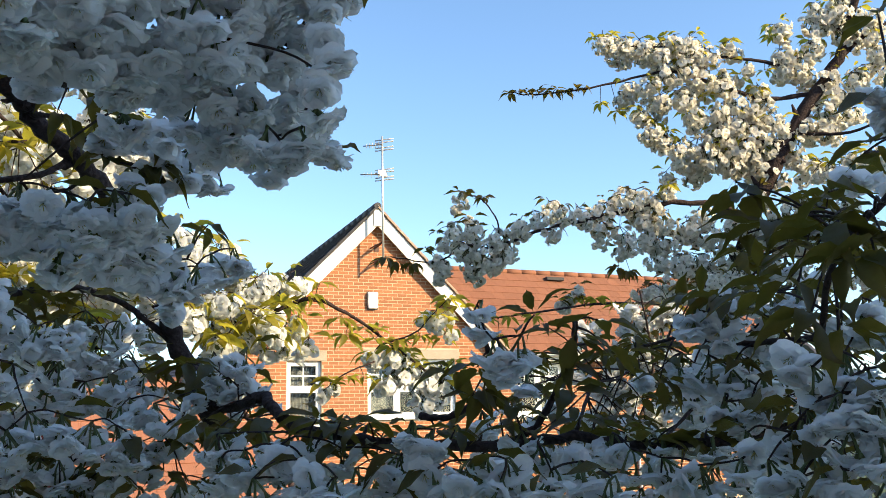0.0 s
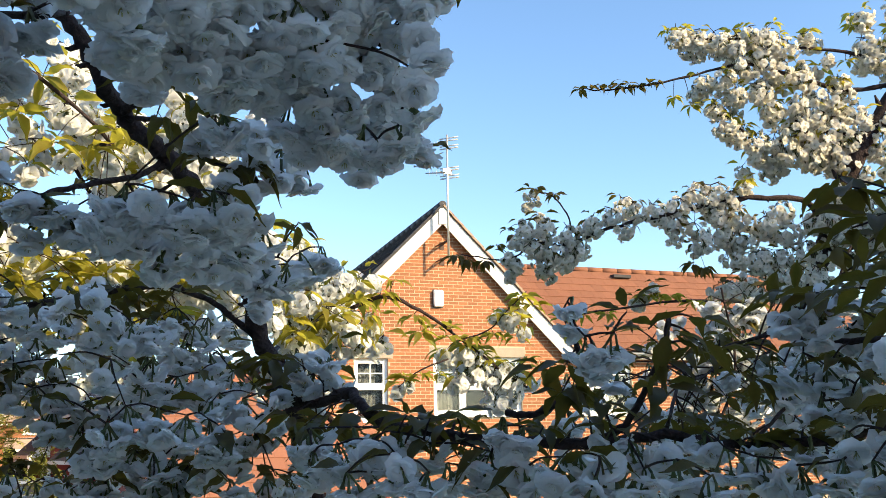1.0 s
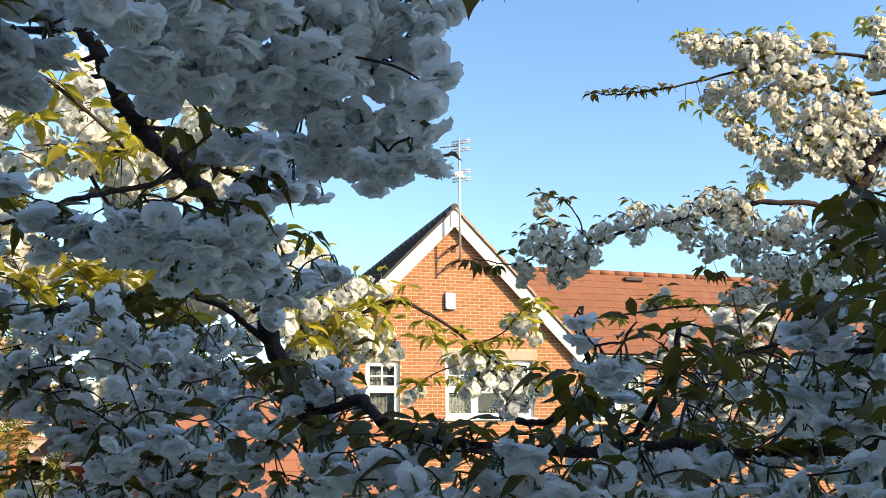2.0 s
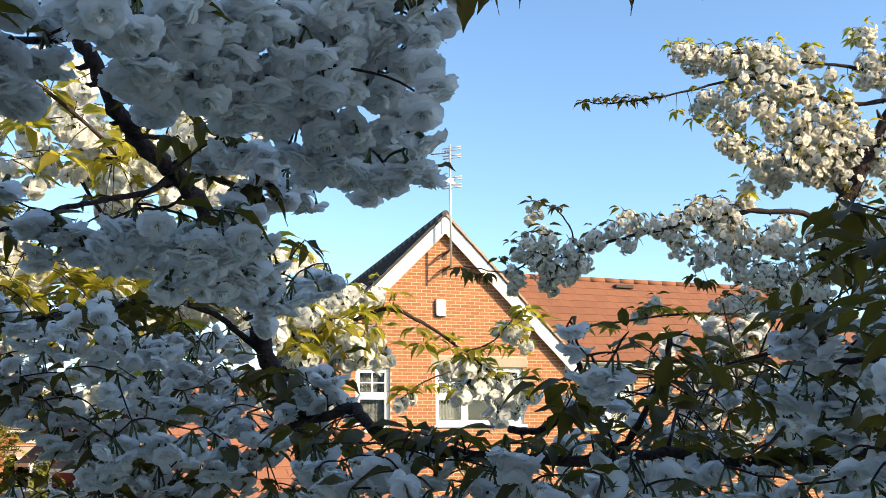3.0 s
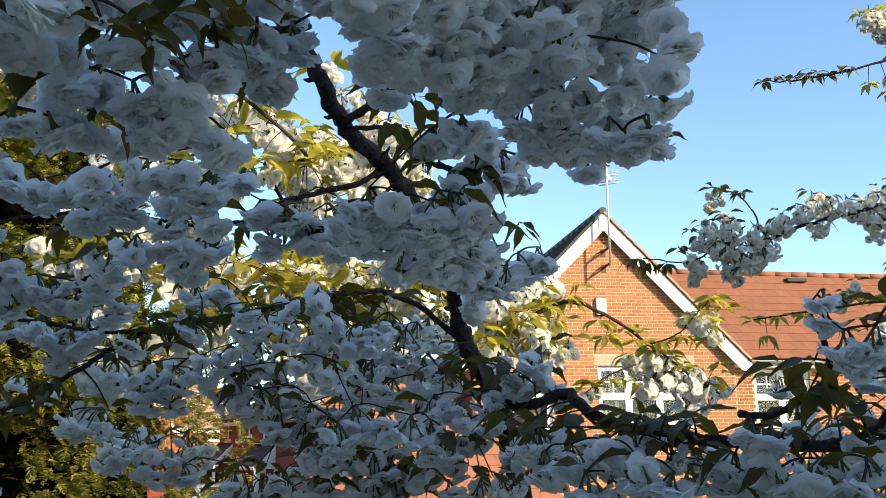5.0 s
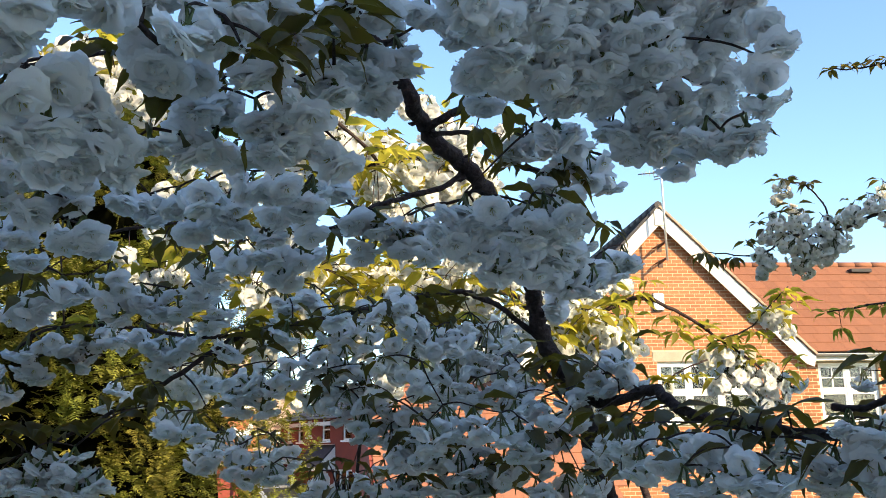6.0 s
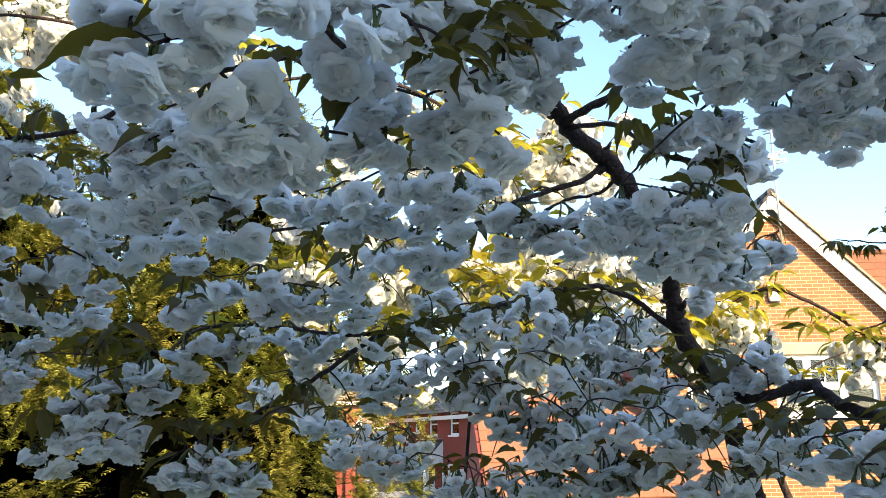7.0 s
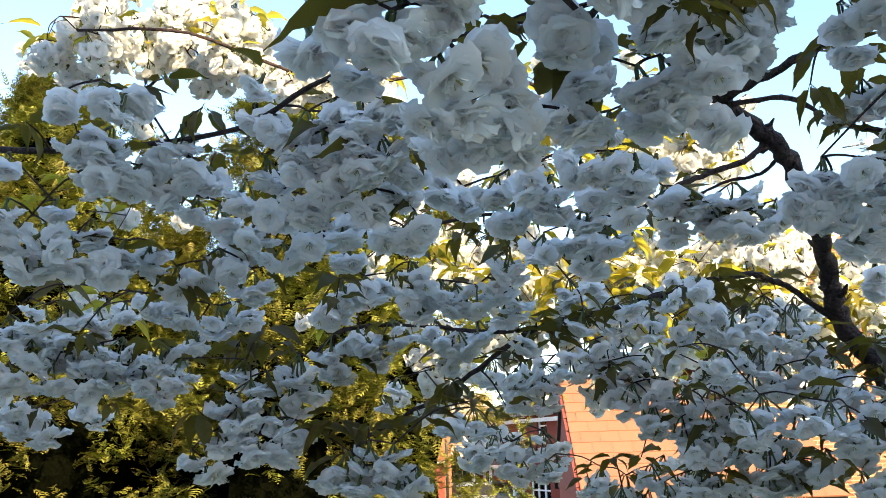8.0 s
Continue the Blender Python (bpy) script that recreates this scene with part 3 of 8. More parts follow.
street_house("house", (-35.2, 44.0, 0.4), 28, 9.0, 7.0, 4.15, 6.3, M_BRICK, M_BEIGE,
             [(7.3, 8.05, 3.35, 4.0), (7.0, 8.2, 0.6, 1.9), (3.0, 4.0, 3.2, 4.0)], "sunlit orange brick house with a faded beige roof",
             porches=[(6.4, 8.6, 3.1, 2.5, 1.0, M_BEIGE)])
street_house("house", (-25.9, 28.2, 0.2), 35, 6.9, 7.0, 5.1, 7.4, M_BRICK, M_BEIGE,
             [(1.0, 2.2, 3.2, 4.3), (5.3, 6.3, 0.9, 2.2)], "sunlit orange brick house beside the conifers")

dish = empty("satellite_dish", pose(-20.62, 31.95, 4.2, 78, 0, 30), "pale round satellite dish on the brick house", "dish")
bm = bmesh.new()
rings = [[bm.verts.new((0.42 * r * math.cos(a), 0.46 * r * math.sin(a), 0.10 * r * r)) for a in np.linspace(0, 2 * math.pi, 20, endpoint=False)] for r in (0.15, 0.5, 0.8, 1.0)]
for a, b in zip(rings, rings[1:]):
    for i in range(20):
        bm.faces.new((a[i], a[(i + 1) % 20], b[(i + 1) % 20], b[i])).smooth = True
bm.faces.new(rings[0][::-1])
d_ = part("reflector", bm, M_WHITE, dish)
d_.modifiers.new("thick", "SOLIDIFY").thickness = 0.012
bm = bmesh.new()
tube(bm, [(0, -0.44, 0.10), (0, -0.30, 0.42)], [0.015, 0.015], 6)
box(bm, -0.04, 0.04, -0.34, -0.26, 0.40, 0.50)
part("feed_arm", bm, M_DARK, dish)
bm = bmesh.new()
tube(bm, [(0, 0, -0.01), (0, 0.05, -0.45)], [0.025, 0.025], 6)
part("wall_arm", bm, M_STEEL, dish)

# brick gate pier and dark post by the street
pier = empty("gate_pier", pose(-14.8, 22.15, 0.0, 0, 0, 30), "dark red brick pier with a sunlit side", "pier")
part("shaft", boxed(-0.60, 0.42, -0.35, 0.35, 0, 2.86, bevel=0.02), M_REDBRICK_AND_SHADE, pier)
part("cap", boxed(-0.65, 0.47, -0.40, 0.40, 2.86, 2.93, bevel=0.02), M_STONE, pier)
post = empty("post", pose(-13.86, 21.6, 0.0), "thin dark post standing by the street", "post")
bm = bmesh.new()
tube(bm, [(0, 0, 0), (0, 0, 3.4), (-0.02, 0, 3.56)], [0.045, 0.040, 0.03], 8)
part("shaft", bm, M_DARK, post)
part("base", boxed(-0.1, 0.1, -0.1, 0.1, -0.02, 0.08), M_DARK, post)


# ---- parked cars ----
def car(origin, turn, paint, label):
    c = empty("car", pose(*origin, 0, 0, turn), label, "car")
    side = [(-2.15, 0.35), (-2.2, 0.75), (-2.1, 0.95), (-2.0, 1.30), (-1.75, 1.45), (0.1, 1.48), (0.45, 1.40), (1.05, 1.02), (1.95, 0.88), (2.2, 0.70), (2.22, 0.35)]
    bm = bmesh.new()
    prism(bm, side, -0.86, 0.86)
    bmesh.ops.bevel(bm, geom=[e for e in bm.edges if abs(e.verts[0].co.y - e.verts[1].co.y) < 1e-4], offset=0.07, segments=2, affect="EDGES")
    body = part("body", bm, paint, c)
    for s in (-1, 1):
        for a, b, c0, c1 in ((-1.85, -1.05, 0.95, 1.36), (-0.98, -0.12, 0.95, 1.38)):
            part("side_window", boxed(a, b, s * 0.862 - 0.006, s * 0.862 + 0.006, c0, c1, bevel=0.004), M_DARK, body)
        bm = bmesh.new()
        a_ = [bm.verts.new((x, s * 0.868, z)) for x, z in ((-0.05, 0.95), (0.85, 0.98), (0.40, 1.34), (-0.05, 1.38))]
        bm.faces.new(a_)
        part("side_window", bm, M_DARK, body)
        part("mirror", boxed(0.55, 0.70, s * 0.98 - 0.09, s * 0.98 + 0.09, 0.95, 1.08, bevel=0.03), paint, body)
        part("headlight", boxed(2.08, 2.235, s * 0.65 - 0.15, s * 0.65 + 0.15, 0.62, 0.76, bevel=0.02), M_UPVC, body)
    bm = bmesh.new()
    slab(bm, (0.47, -0.72, 1.405), (0.47, 0.72, 1.405), (1.05, -0.72, 1.04), 0.012)
    part("windscreen", bm, M_DARK, body)
    for x in (-1.35, 1.38):
        for s in (-1, 1):
            bm = bmesh.new()
            tube(bm, [(x, s * 0.72, 0.32), (x, s * 0.89, 0.32)], [0.32, 0.32], 20)
            wh = part("wheel", bm, M_DARK, c)
            bm = bmesh.new()
            tube(bm, [(x, s * 0.885, 0.32), (x, s * 0.90, 0.32)], [0.20, 0.19], 16)
            part("rim", bm, M_STEEL, wh)
    return c


car((-19.8, 32.9, 0.34), -28, M_SILVER, "silver estate car parked on the street")
car((-19.6, 34.0, 0.36), -30, M_BLUECAR, "blue hatchback parked behind the silver car")


# ---- dark garden shrubs by the street ----
def shrub(origin, radius, height, seed, label):
    """A clipped bush: stems and many small leaves over an uneven cone."""
    rng = random.Random(seed)
    bush = empty("shrub", pose(*origin), label, "shrub")
    bm = bmesh.new()
    for k in range(5):
        a = k * 1.26
        tube(bm, [(0, 0, -0.05), (math.cos(a) * radius * 0.2, math.sin(a) * radius * 0.2, height * 0.4), (math.cos(a) * radius * 0.3, math.sin(a) * radius * 0.3, height * 0.75)], [0.04, 0.03, 0.01], 6)
    part("stems", bm, M_CONIFER_BARK, bush)
    verts, faces = [], []
    for _ in range(2600):
        a, h = rng.uniform(0, 6.283), rng.random() ** 1.3
        r = radius * (1 - h ** 2.2) ** 0.5 * (0.85 + 0.25 * noise.noise(Vector((math.cos(a) * 2 + seed, math.sin(a) * 2, h * 3)))) * rng.uniform(0.7, 1.05)
        p = Vector((math.cos(a) * r, math.sin(a) * r, h * height))
        u = Vector([rng.gauss(0, 1) for _ in range(3)]).normalized() * 0.11
        w = u.cross(Vector([rng.gauss(0, 1) for _ in range(3)])).normalized() * 0.045
        k = len(verts)
        verts += [p - u, p + w, p + u, p - w]
        faces.append((k, k + 1, k + 2, k + 3))
    me = bpy.data.meshes.new("foliage")
    me.from_pydata(verts, [], faces)
    me.materials.append(M_SHRUB)
    f_ = new("foliage", me)
    f_.parent = bush
    tagged(f_, "small dark green leaves", kind="stuff")


shrub((-22.55, 36.35, 0.3), 0.75, 2.72, 5, "dark green conical shrub in a front garden")
shrub((-21.75, 35.75, 0.3), 0.95, 2.28, 8, "dark green rounded shrub beside the parked cars")

# ---- conifers ----
def conifer(origin, radius, height, seed, count, label, hollow=0.0, cut=3.3):
    """A dense cypress: trunk, boughs, a dark core and many small flattened sprays with an uneven outline."""
    rng = random.Random(seed)
    tree = empty("conifer", pose(*origin), label, "tree")
    bm = bmesh.new()
    tube(bm, [(0, 0, -0.1), (0.04, 0, height * 0.4), (0, 0.03, height * 0.85)], [0.16, 0.11, 0.03], 10)
    part("trunk", bm, M_CONIFER_BARK, tree)

    def shell(a, z):
        h = z / height
        base = radius * (1.0 - hollow * max(0, min(1, (3.25 - z) / 0.5))) * (1.0 if h < 0.45 else max(0.06, 1 - ((h - 0.45) / 0.57) ** 2.1) ** 0.5)
        return base * (0.90 + 0.34 * noise.noise(Vector((math.cos(a) * 1.7 + seed, math.sin(a) * 1.7, z * 0.9))) + 0.26 * noise.noise(Vector((math.cos(a) * 5 + seed, math.sin(a) * 5, z * 2.8))))

    # added core surface that stands in for shade between the sprays
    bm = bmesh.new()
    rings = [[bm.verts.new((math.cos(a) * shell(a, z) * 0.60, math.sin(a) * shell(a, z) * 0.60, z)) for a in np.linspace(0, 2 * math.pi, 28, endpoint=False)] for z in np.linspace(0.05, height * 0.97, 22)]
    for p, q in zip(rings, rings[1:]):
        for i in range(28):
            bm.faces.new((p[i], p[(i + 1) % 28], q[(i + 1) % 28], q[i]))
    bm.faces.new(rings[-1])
    part("inner_crown", bm, M_CONIFER_IN, tree, "near-black core standing in for shade inside the crown")
    verts, faces = [], []

    def spray(p, out_, size):
        """A flat feathery branchlet: a drooping spine with short blades on both sides."""
        side = out_.cross(Vector((rng.uniform(-0.4, 0.4), rng.uniform(-0.4, 0.4), 1))).normalized()
        lift = side.cross(out_).normalized()
        for j in range(6):
            s_ = (j + 0.5) / 6
            q = p + out_ * size * s_ - lift * size * 0.22 * s_ * s_
            for sign in (-1, 1) if j < 5 else (0,):
                reach = size * (0.46 - 0.34 * s_) * rng.uniform(0.75, 1.2)
                d_ = (out_ * 0.8 + side * sign * 0.9 + lift * rng.uniform(-0.3, 0.2)).normalized()
                w = d_.cross(lift).normalized() * size * 0.066
                k = len(verts)
                verts.extend([q - w, q + d_ * reach, q + w + d_ * reach * 0.2])
                faces.append((k, k + 1, k + 2))

    for _ in range(count):
        ca, cz = rng.uniform(-2.3, 0.5), height * (1 - rng.random() ** 1.1 * 0.54)
        cr = shell(ca, cz)
        centre = Vector((math.cos(ca) * cr, math.sin(ca) * cr, cz))
        patch = noise.noise(centre * 2.6 + Vector((seed, 0, 0))) + 0.6 * noise.noise(centre * 6.0)
        # low sprays left out so that the near-black core reads as deep shade
        low = hollow and (ca < -0.75 or hollow > 0.2) and cz < cut + 0.25 * noise.noise(Vector((ca * 3, seed, 0))) and rng.random() < 0.85
        if patch < -0.08 - 0.25 * rng.random() or low:
            continue
        way = Vector((math.cos(ca), math.sin(ca), rng.uniform(-0.35, 0.45)))
        tip_way = (way + Vector([rng.gauss(0, 0.38) for _ in range(3)])).normalized()
        for u in range(5):
            out_ = (tip_way + Vector([rng.gauss(0, 0.35) for _ in range(3)])).normalized()
            size = rng.uniform(0.055, 0.125)
            spray(centre * 1.0 - out_ * size * rng.uniform(0.3, 1.1) + Vector((math.cos(ca), math.sin(ca), 0)) * 0.22 * patch + Vector([rng.gauss(0, 0.035) for _ in range(3)]), out_, size)
    me = bpy.data.meshes.new("foliage")
    me.from_pydata(verts, [], faces)
    me.materials.append(M_CONIFER)
    f_ = new("foliage", me)
    f_.parent = tree
    tagged(f_, "golden green scaly sprays", kind="stuff")
    return tree


conifer((-4.20, 4.56, 0), 1.28, 5.7, 3, 5400, "golden green conifer lit by low sun", 0.05, 3.5)
conifer((-5.60, 3.45, 0), 1.25, 5.75, 11, 5000, "broad golden cypress with brown tips", 0.4)
conifer((-6.05, 4.75, 0), 1.3, 5.2, 31, 1400, "dense green conifer behind the golden ones", 0.2)
conifer((-6.7, 2.1, 0), 1.25, 5.9, 23, 3000, "golden cypress with a dark hollow below", 0.4)


# ---- cherry trees ----
# whorls of each kind of blossom: petals, size, lift in degrees, phase, width to length
PETALS = {"close": ((6, 1.0, 0, 0.0, 0.68), (5, 0.90, 16, 0.5, 0.66), (4, 0.64, 42, 0.25, 0.58)),
          "fine": ((6, 1.0, 0, 0.0, 0.62), (5, 0.88, 20, 0.5, 0.60), (2, 0.62, 48, 0.2, 0.58)),
          "plain": ((6, 1.0, 2, 0.0, 0.60), (4, 0.84, 20, 0.5, 0.60), (2, 0.55, 46, 0.2, 0.54))}
GRID = {"close": (6, 5), "fine": (4, 3), "plain": (3, 3)}


def flower_mesh(seed, kind):
    """A double blossom of unit radius that faces +z: whorls of broad, cupped petals with fringed tips, a small heart and a calyx behind."""
    rng = random.Random(seed)
    verts, faces, mats = [], [], []
    cols, rows = GRID[kind]
    closed = rng.uniform(-6, 24)
    for count, size, lift, phase, broad in PETALS[kind]:
        for j in range(count):
            ang = 2 * math.pi * (j + phase + rng.uniform(-0.20, 0.20)) / count
            el = radians(lift + closed + rng.uniform(-15, 15))
            length, width = size * rng.uniform(0.86, 1.10), size * broad * rng.uniform(0.85, 1.1)
            twist, cup = rng.uniform(-0.22, 0.22), rng.uniform(0.25, 0.75)
            curl = rng.uniform(-0.22, 0.10)
            ruffle = [rng.uniform(-0.085, 0.085) for _ in range(cols)]
            fringe = [rng.uniform(0, 0.17) for _ in range(cols)]
            notch = rng.uniform(0.05, 0.20)
            u = Vector((math.cos(ang) * math.cos(el), math.sin(ang) * math.cos(el), math.sin(el)))
            w = Vector((-math.sin(ang), math.cos(ang), 0))
            nrm = u.cross(w) * -1
            if nrm.z < 0:
                nrm = -nrm
            w = (w + nrm * twist).normalized()
            k = len(verts)
            for i in range(rows):
                s = i / (rows - 1)
                half = width * (0.14 + 0.86 * math.sin(math.pi * min(0.90, 0.10 + 0.66 * s)) ** 0.85)
                for c in range(cols):
                    v = 2 * c / (cols - 1) - 1
                    reach = s * length * (1 - 0.17 * s * v * v)
                    if i == rows - 1:
                        reach -= notch * length * max(0, 1 - abs(v) * 2.6) + fringe[c] * length
                    bend = cup * (v * v) * 0.26 * half + math.sin(s * 2.6) * 0.16 * size + curl * s * s * size + ruffle[c] * s * s * 1.5
                    verts.append(u * (0.06 + reach * 0.94) + w * (v * half) + nrm * bend)
            for i in range(rows - 1):
                for c in range(cols - 1):
                    a = k + i * cols + c
                    faces.append((a, a + 1, a + cols + 1, a + cols))
                    mats.append(0)
    # heart
    for j in range(5):
        a = 2 * math.pi * j / 5 + rng.random()
        k = len(verts)
        d_ = Vector((math.cos(a) * 0.16, math.sin(a) * 0.16, 0.42))
        verts += [Vector((0, 0, 0.05)), Vector((0.03, 0.02, 0.05)), d_ + Vector((0.02, 0.02, 0)), d_ - Vector((0.02, 0.0, 0))]
        faces.append((k, k + 1, k + 2, k + 3))
        mats.append(1)
    # calyx: a short cup with five sepals
    k = len(verts)
    for z, r in ((-0.34, 0.05), (0.0, 0.15)):
        verts += [Vector((r * math.cos(2 * math.pi * i / 5), r * math.sin(2 * math.pi * i / 5), z)) for i in range(5)]
    for i in range(5):
        faces.append((k + i, k + (i + 1) % 5, k + 5 + (i + 1) % 5, k + 5 + i))
        mats.append(2)
    for i in range(5):
        a = 2 * math.pi * (i + 0.5) / 5
        k = len(verts)
        verts += [Vector((0.12 * math.cos(a - 0.4), 0.12 * math.sin(a - 0.4), -0.02)), Vector((0.12 * math.cos(a + 0.4), 0.12 * math.sin(a + 0.4), -0.02)), Vector((0.46 * math.cos(a), 0.46 * math.sin(a), -0.05))]
        faces.append((k, k + 1, k + 2))
        mats.append(2)
    return np.array([tuple(v) for v in verts]), faces, mats


def leaf_mesh(seed):
    """A pointed ovate leaf of unit length along +x, folded on its midrib, with a toothed edge and a drooping tip."""
    rng = random.Random(seed)
    fold, droop, wave = rng.uniform(0.3, 0.95), rng.uniform(0.05, 0.5), rng.uniform(-0.06, 0.06)
    stations = (0.0, 0.10, 0.22, 0.36, 0.50, 0.64, 0.77, 0.88, 1.0)
    widths = (0.010, 0.105, 0.182, 0.222, 0.216, 0.172, 0.100, 0.034, 0.002)
    verts, faces = [], []
    for i, (s, w) in enumerate(zip(stations, widths)):
        z = -droop * s * s + wave * math.sin(s * 7)
        tooth = 0.016 if i % 2 else -0.016
        for v in (-1, 0, 1):
            ww = w + (tooth * abs(v) if 0 < i < 8 else 0)
            verts.append((s - 0.03 * abs(v) * (1 if i % 2 else 0), v * ww * math.cos(fold), z + abs(v) * ww * math.sin(fold) + 0.01 * math.sin(s * 30 + v * 3)))
    for i in range(len(stations) - 1):
        for c in range(2):
            a = i * 3 + c
            faces.append((a, a + 1, a + 4, a + 3))
    k = len(verts)
    verts += [(-0.22, -0.008, 0.05), (-0.22, 0.008, 0.05), (0.0, 0.010, 0.0), (0.0, -0.010, 0.0)]
    faces.append((k, k + 1, k + 2, k + 3))
    return np.array(verts), faces, [0] * len(faces)


class Joined:
    """Gathers many small shapes into one mesh."""

    def __init__(self):
        self.v, self.f, self.m, self.n = [], [], [], 0

    def add(self, shape, m):
        v, f, mt = shape
        r = np.array(m)
        self.v.append(v @ r[:3, :3].T + r[:3, 3])
        self.f += [tuple(i + self.n for i in q) for q in f]
        self.m += mt
        self.n += len(v)

    def mesh(self, name, mats):
        me = bpy.data.meshes.new(name)
        if self.n:
            me.from_pydata(np.concatenate(self.v).tolist(), [], self.f)
            me.polygons.foreach_set("material_index", self.m)
            me.polygons.foreach_set("use_smooth", [True] * len(self.f))
        for m in mats:
            me.materials.append(m)
        return me


CLOSE = [flower_mesh(150 + i, "close") for i in range(9)]
FINE = [flower_mesh(100 + i, "fine") for i in range(8)]
PLAIN = [flower_mesh(200 + i, "plain") for i in range(8)]
LEAF = [leaf_mesh(300 + i) for i in range(7)]


def single(shape, name, mats):
    j = Joined()
    j.add(shape, Matrix.Identity(4))
    return j.mesh(name, mats)


FLOWER_MATS = [M_PETAL, M_HEART, M_STALK]
CLOSE_MESH = [single(s, "flower", FLOWER_MATS) for s in CLOSE]
LEAF_MESH = [single(s, "leaf", [M_LEAF]) for s in LEAF]


def facing(d_, spin):
    """The turn that brings +z to d_."""
    return Vector(d_).to_track_quat("Z", "Y").to_matrix().to_4x4() @ Matrix.Rotation(spin, 4, "Z")


class Cherry:
    def __init__(self, name_label, base, seed, flower, near_flowers, near_leaves, petal=M_PETAL):
        self.tree = empty("cherry_tree", pose(*base), name_label, "tree")
        self.base, self.rng, self.flower = Vector(base), random.Random(seed), flower
        self.near_flowers, self.near_leaves = near_flowers, near_leaves
        self.flower_mats = [petal, M_HEART, M_STALK]
        self.paths, self.leaves, self.sun_tinted = [], Joined(), Joined()

    def branch(self, name, points, r0, r1, label=""):
        pts = spline(points)
        k = len(pts)
        for i, p in enumerate(pts[1:-1]):
            pts[i + 1] = p + Vector([self.rng.uniform(-1, 1) for _ in range(3)]) * min(r0 * 0.30, 0.004)
        bm = bmesh.new()
        radii = [r0 + (r1 - r0) * (i / (k - 1)) ** 0.8 for i in range(k)]
        radii = [r * (1 + 0.10 * math.sin(i * 2.7) + self.rng.uniform(-0.06, 0.06)) for i, r in enumerate(radii)]
        tube(bm, [p - self.base for p in pts], radii, 10 if r0 > 0.006 else 6)
        if r0 > 0.006:
            # bud scars and short spurs
            for i in range(2, k - 2, 3):
                d_ = Vector([self.rng.uniform(-1, 1) for _ in range(3)]).normalized()
                p = pts[i] - self.base
                tube(bm, [p, p + d_ * radii[i] * 1.6, p + d_ * radii[i] * 2.2 + Vector((0, 0, radii[i] * 0.4))], [radii[i] * 0.45, radii[i] * 0.30, radii[i] * 0.12], 5)
        part(name, bm, M_BARK, self.tree, label)
        self.paths.append((pts, r0))
        return pts

    def nearest(self, p, above=0.0):
        best = None
        for pts, _ in self.paths:
            for q in pts:
                d_ = (q - p).length - (0.15 if q.z > p.z else 0) * (q - p).length
                if best is None or d_ < best[0]:
                    best = (d_, q)
        return best[1]

    def leaf(self, p, direction, size, sun_tinted=False):
        d_ = Vector(direction).normalized()
        up = Vector((self.rng.uniform(-0.6, 0.6), self.rng.uniform(-0.6, 0.6), 1))
        y = up.cross(d_).normalized()
        z = d_.cross(y)
        m = Matrix.Translation(Vector(p) - self.base) @ Matrix((d_, y, z)).transposed().to_4x4() @ Matrix.Scale(size, 4)
        i = self.rng.randrange(len(LEAF))
        # leaves taken as sunlit get the golden copy of the leaf
        if sun_tinted:
            self.sun_tinted.add(LEAF[i], m)
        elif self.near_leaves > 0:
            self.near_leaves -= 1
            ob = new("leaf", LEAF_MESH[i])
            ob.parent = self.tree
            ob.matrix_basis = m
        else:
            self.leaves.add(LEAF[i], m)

    def clusters(self, rows, leafy=0.5, fine=True, droop=0.25, leaf_size=0.045, size=1.0, fill=0.0, dark_leaves=False):
        """Pompoms of blossom: each row is the centre and the radius. A twig runs to it from the nearest limb, stalks spread to its flowers."""
        rng = self.rng
        R = self.flower * size
        rows = [(Vector(q[:3]), q[3] * size) for q in rows]
        rows += [(c + Vector((rng.uniform(-1, 1) * r * 1.1, rng.uniform(0.5, 2.0) * r, rng.uniform(-1, 1) * r * 0.9)), r * rng.uniform(0.8, 1.05)) for c, r in rows if rng.random() < fill]
        for c, r in rows:
            hang = c + Vector((rng.uniform(-0.3, 0.3) * r, rng.uniform(-0.3, 0.3) * r, r * 0.8))
            q = self.nearest(c)
            bm = bmesh.new()
            mid = (q + hang) / 2 + Vector((rng.uniform(-1, 1), rng.uniform(-1, 1), rng.uniform(0.0, 1))) * 0.12 * (q - hang).length
            tw = spline([q, mid, hang], 4)
            tube(bm, [p - self.base for p in tw], [0.0014 - 0.0005 * i / (len(tw) - 1) for i in range(len(tw))], 5)
            self.paths.append((tw, 0.003))
            n = max(2, min(34, round((1.9 if fine else 2.4) * (r / R) ** 2 + 1.2)))
            joined = Joined()
            cluster = None
            me_twig = None
            inner = max(0.0, r - R * 0.62)
            spots = []
            off = rng.uniform(0, 6.28)
            squash = Vector((rng.uniform(0.8, 1.3), rng.uniform(0.8, 1.3), rng.uniform(0.65, 1.05)))
            tilt = Matrix.Rotation(rng.uniform(-0.5, 0.5), 3, "X") @ Matrix.Rotation(rng.uniform(-0.5, 0.5), 3, "Y")
            hang_down = rng.uniform(0.25, 1.0)
            umbels = [hang]
            if n > 6:
                umbels = [c + Vector((math.cos(off + u * 2.4) * r * 0.5, math.sin(off + u * 2.4) * r * 0.5, r * rng.uniform(0.25, 1.1))) for u in range(n // 4)]
                for u in umbels:
                    tube(bm, [hang - self.base, u - self.base], [0.0016, 0.0013], 4, caps=False)
            for i in range(n):
                h = 1 - 2 * (i + 0.5) / n
                a = off + i * 2.39996
                d_ = Vector((math.cos(a) * math.sqrt(1 - h * h), math.sin(a) * math.sqrt(1 - h * h), h))
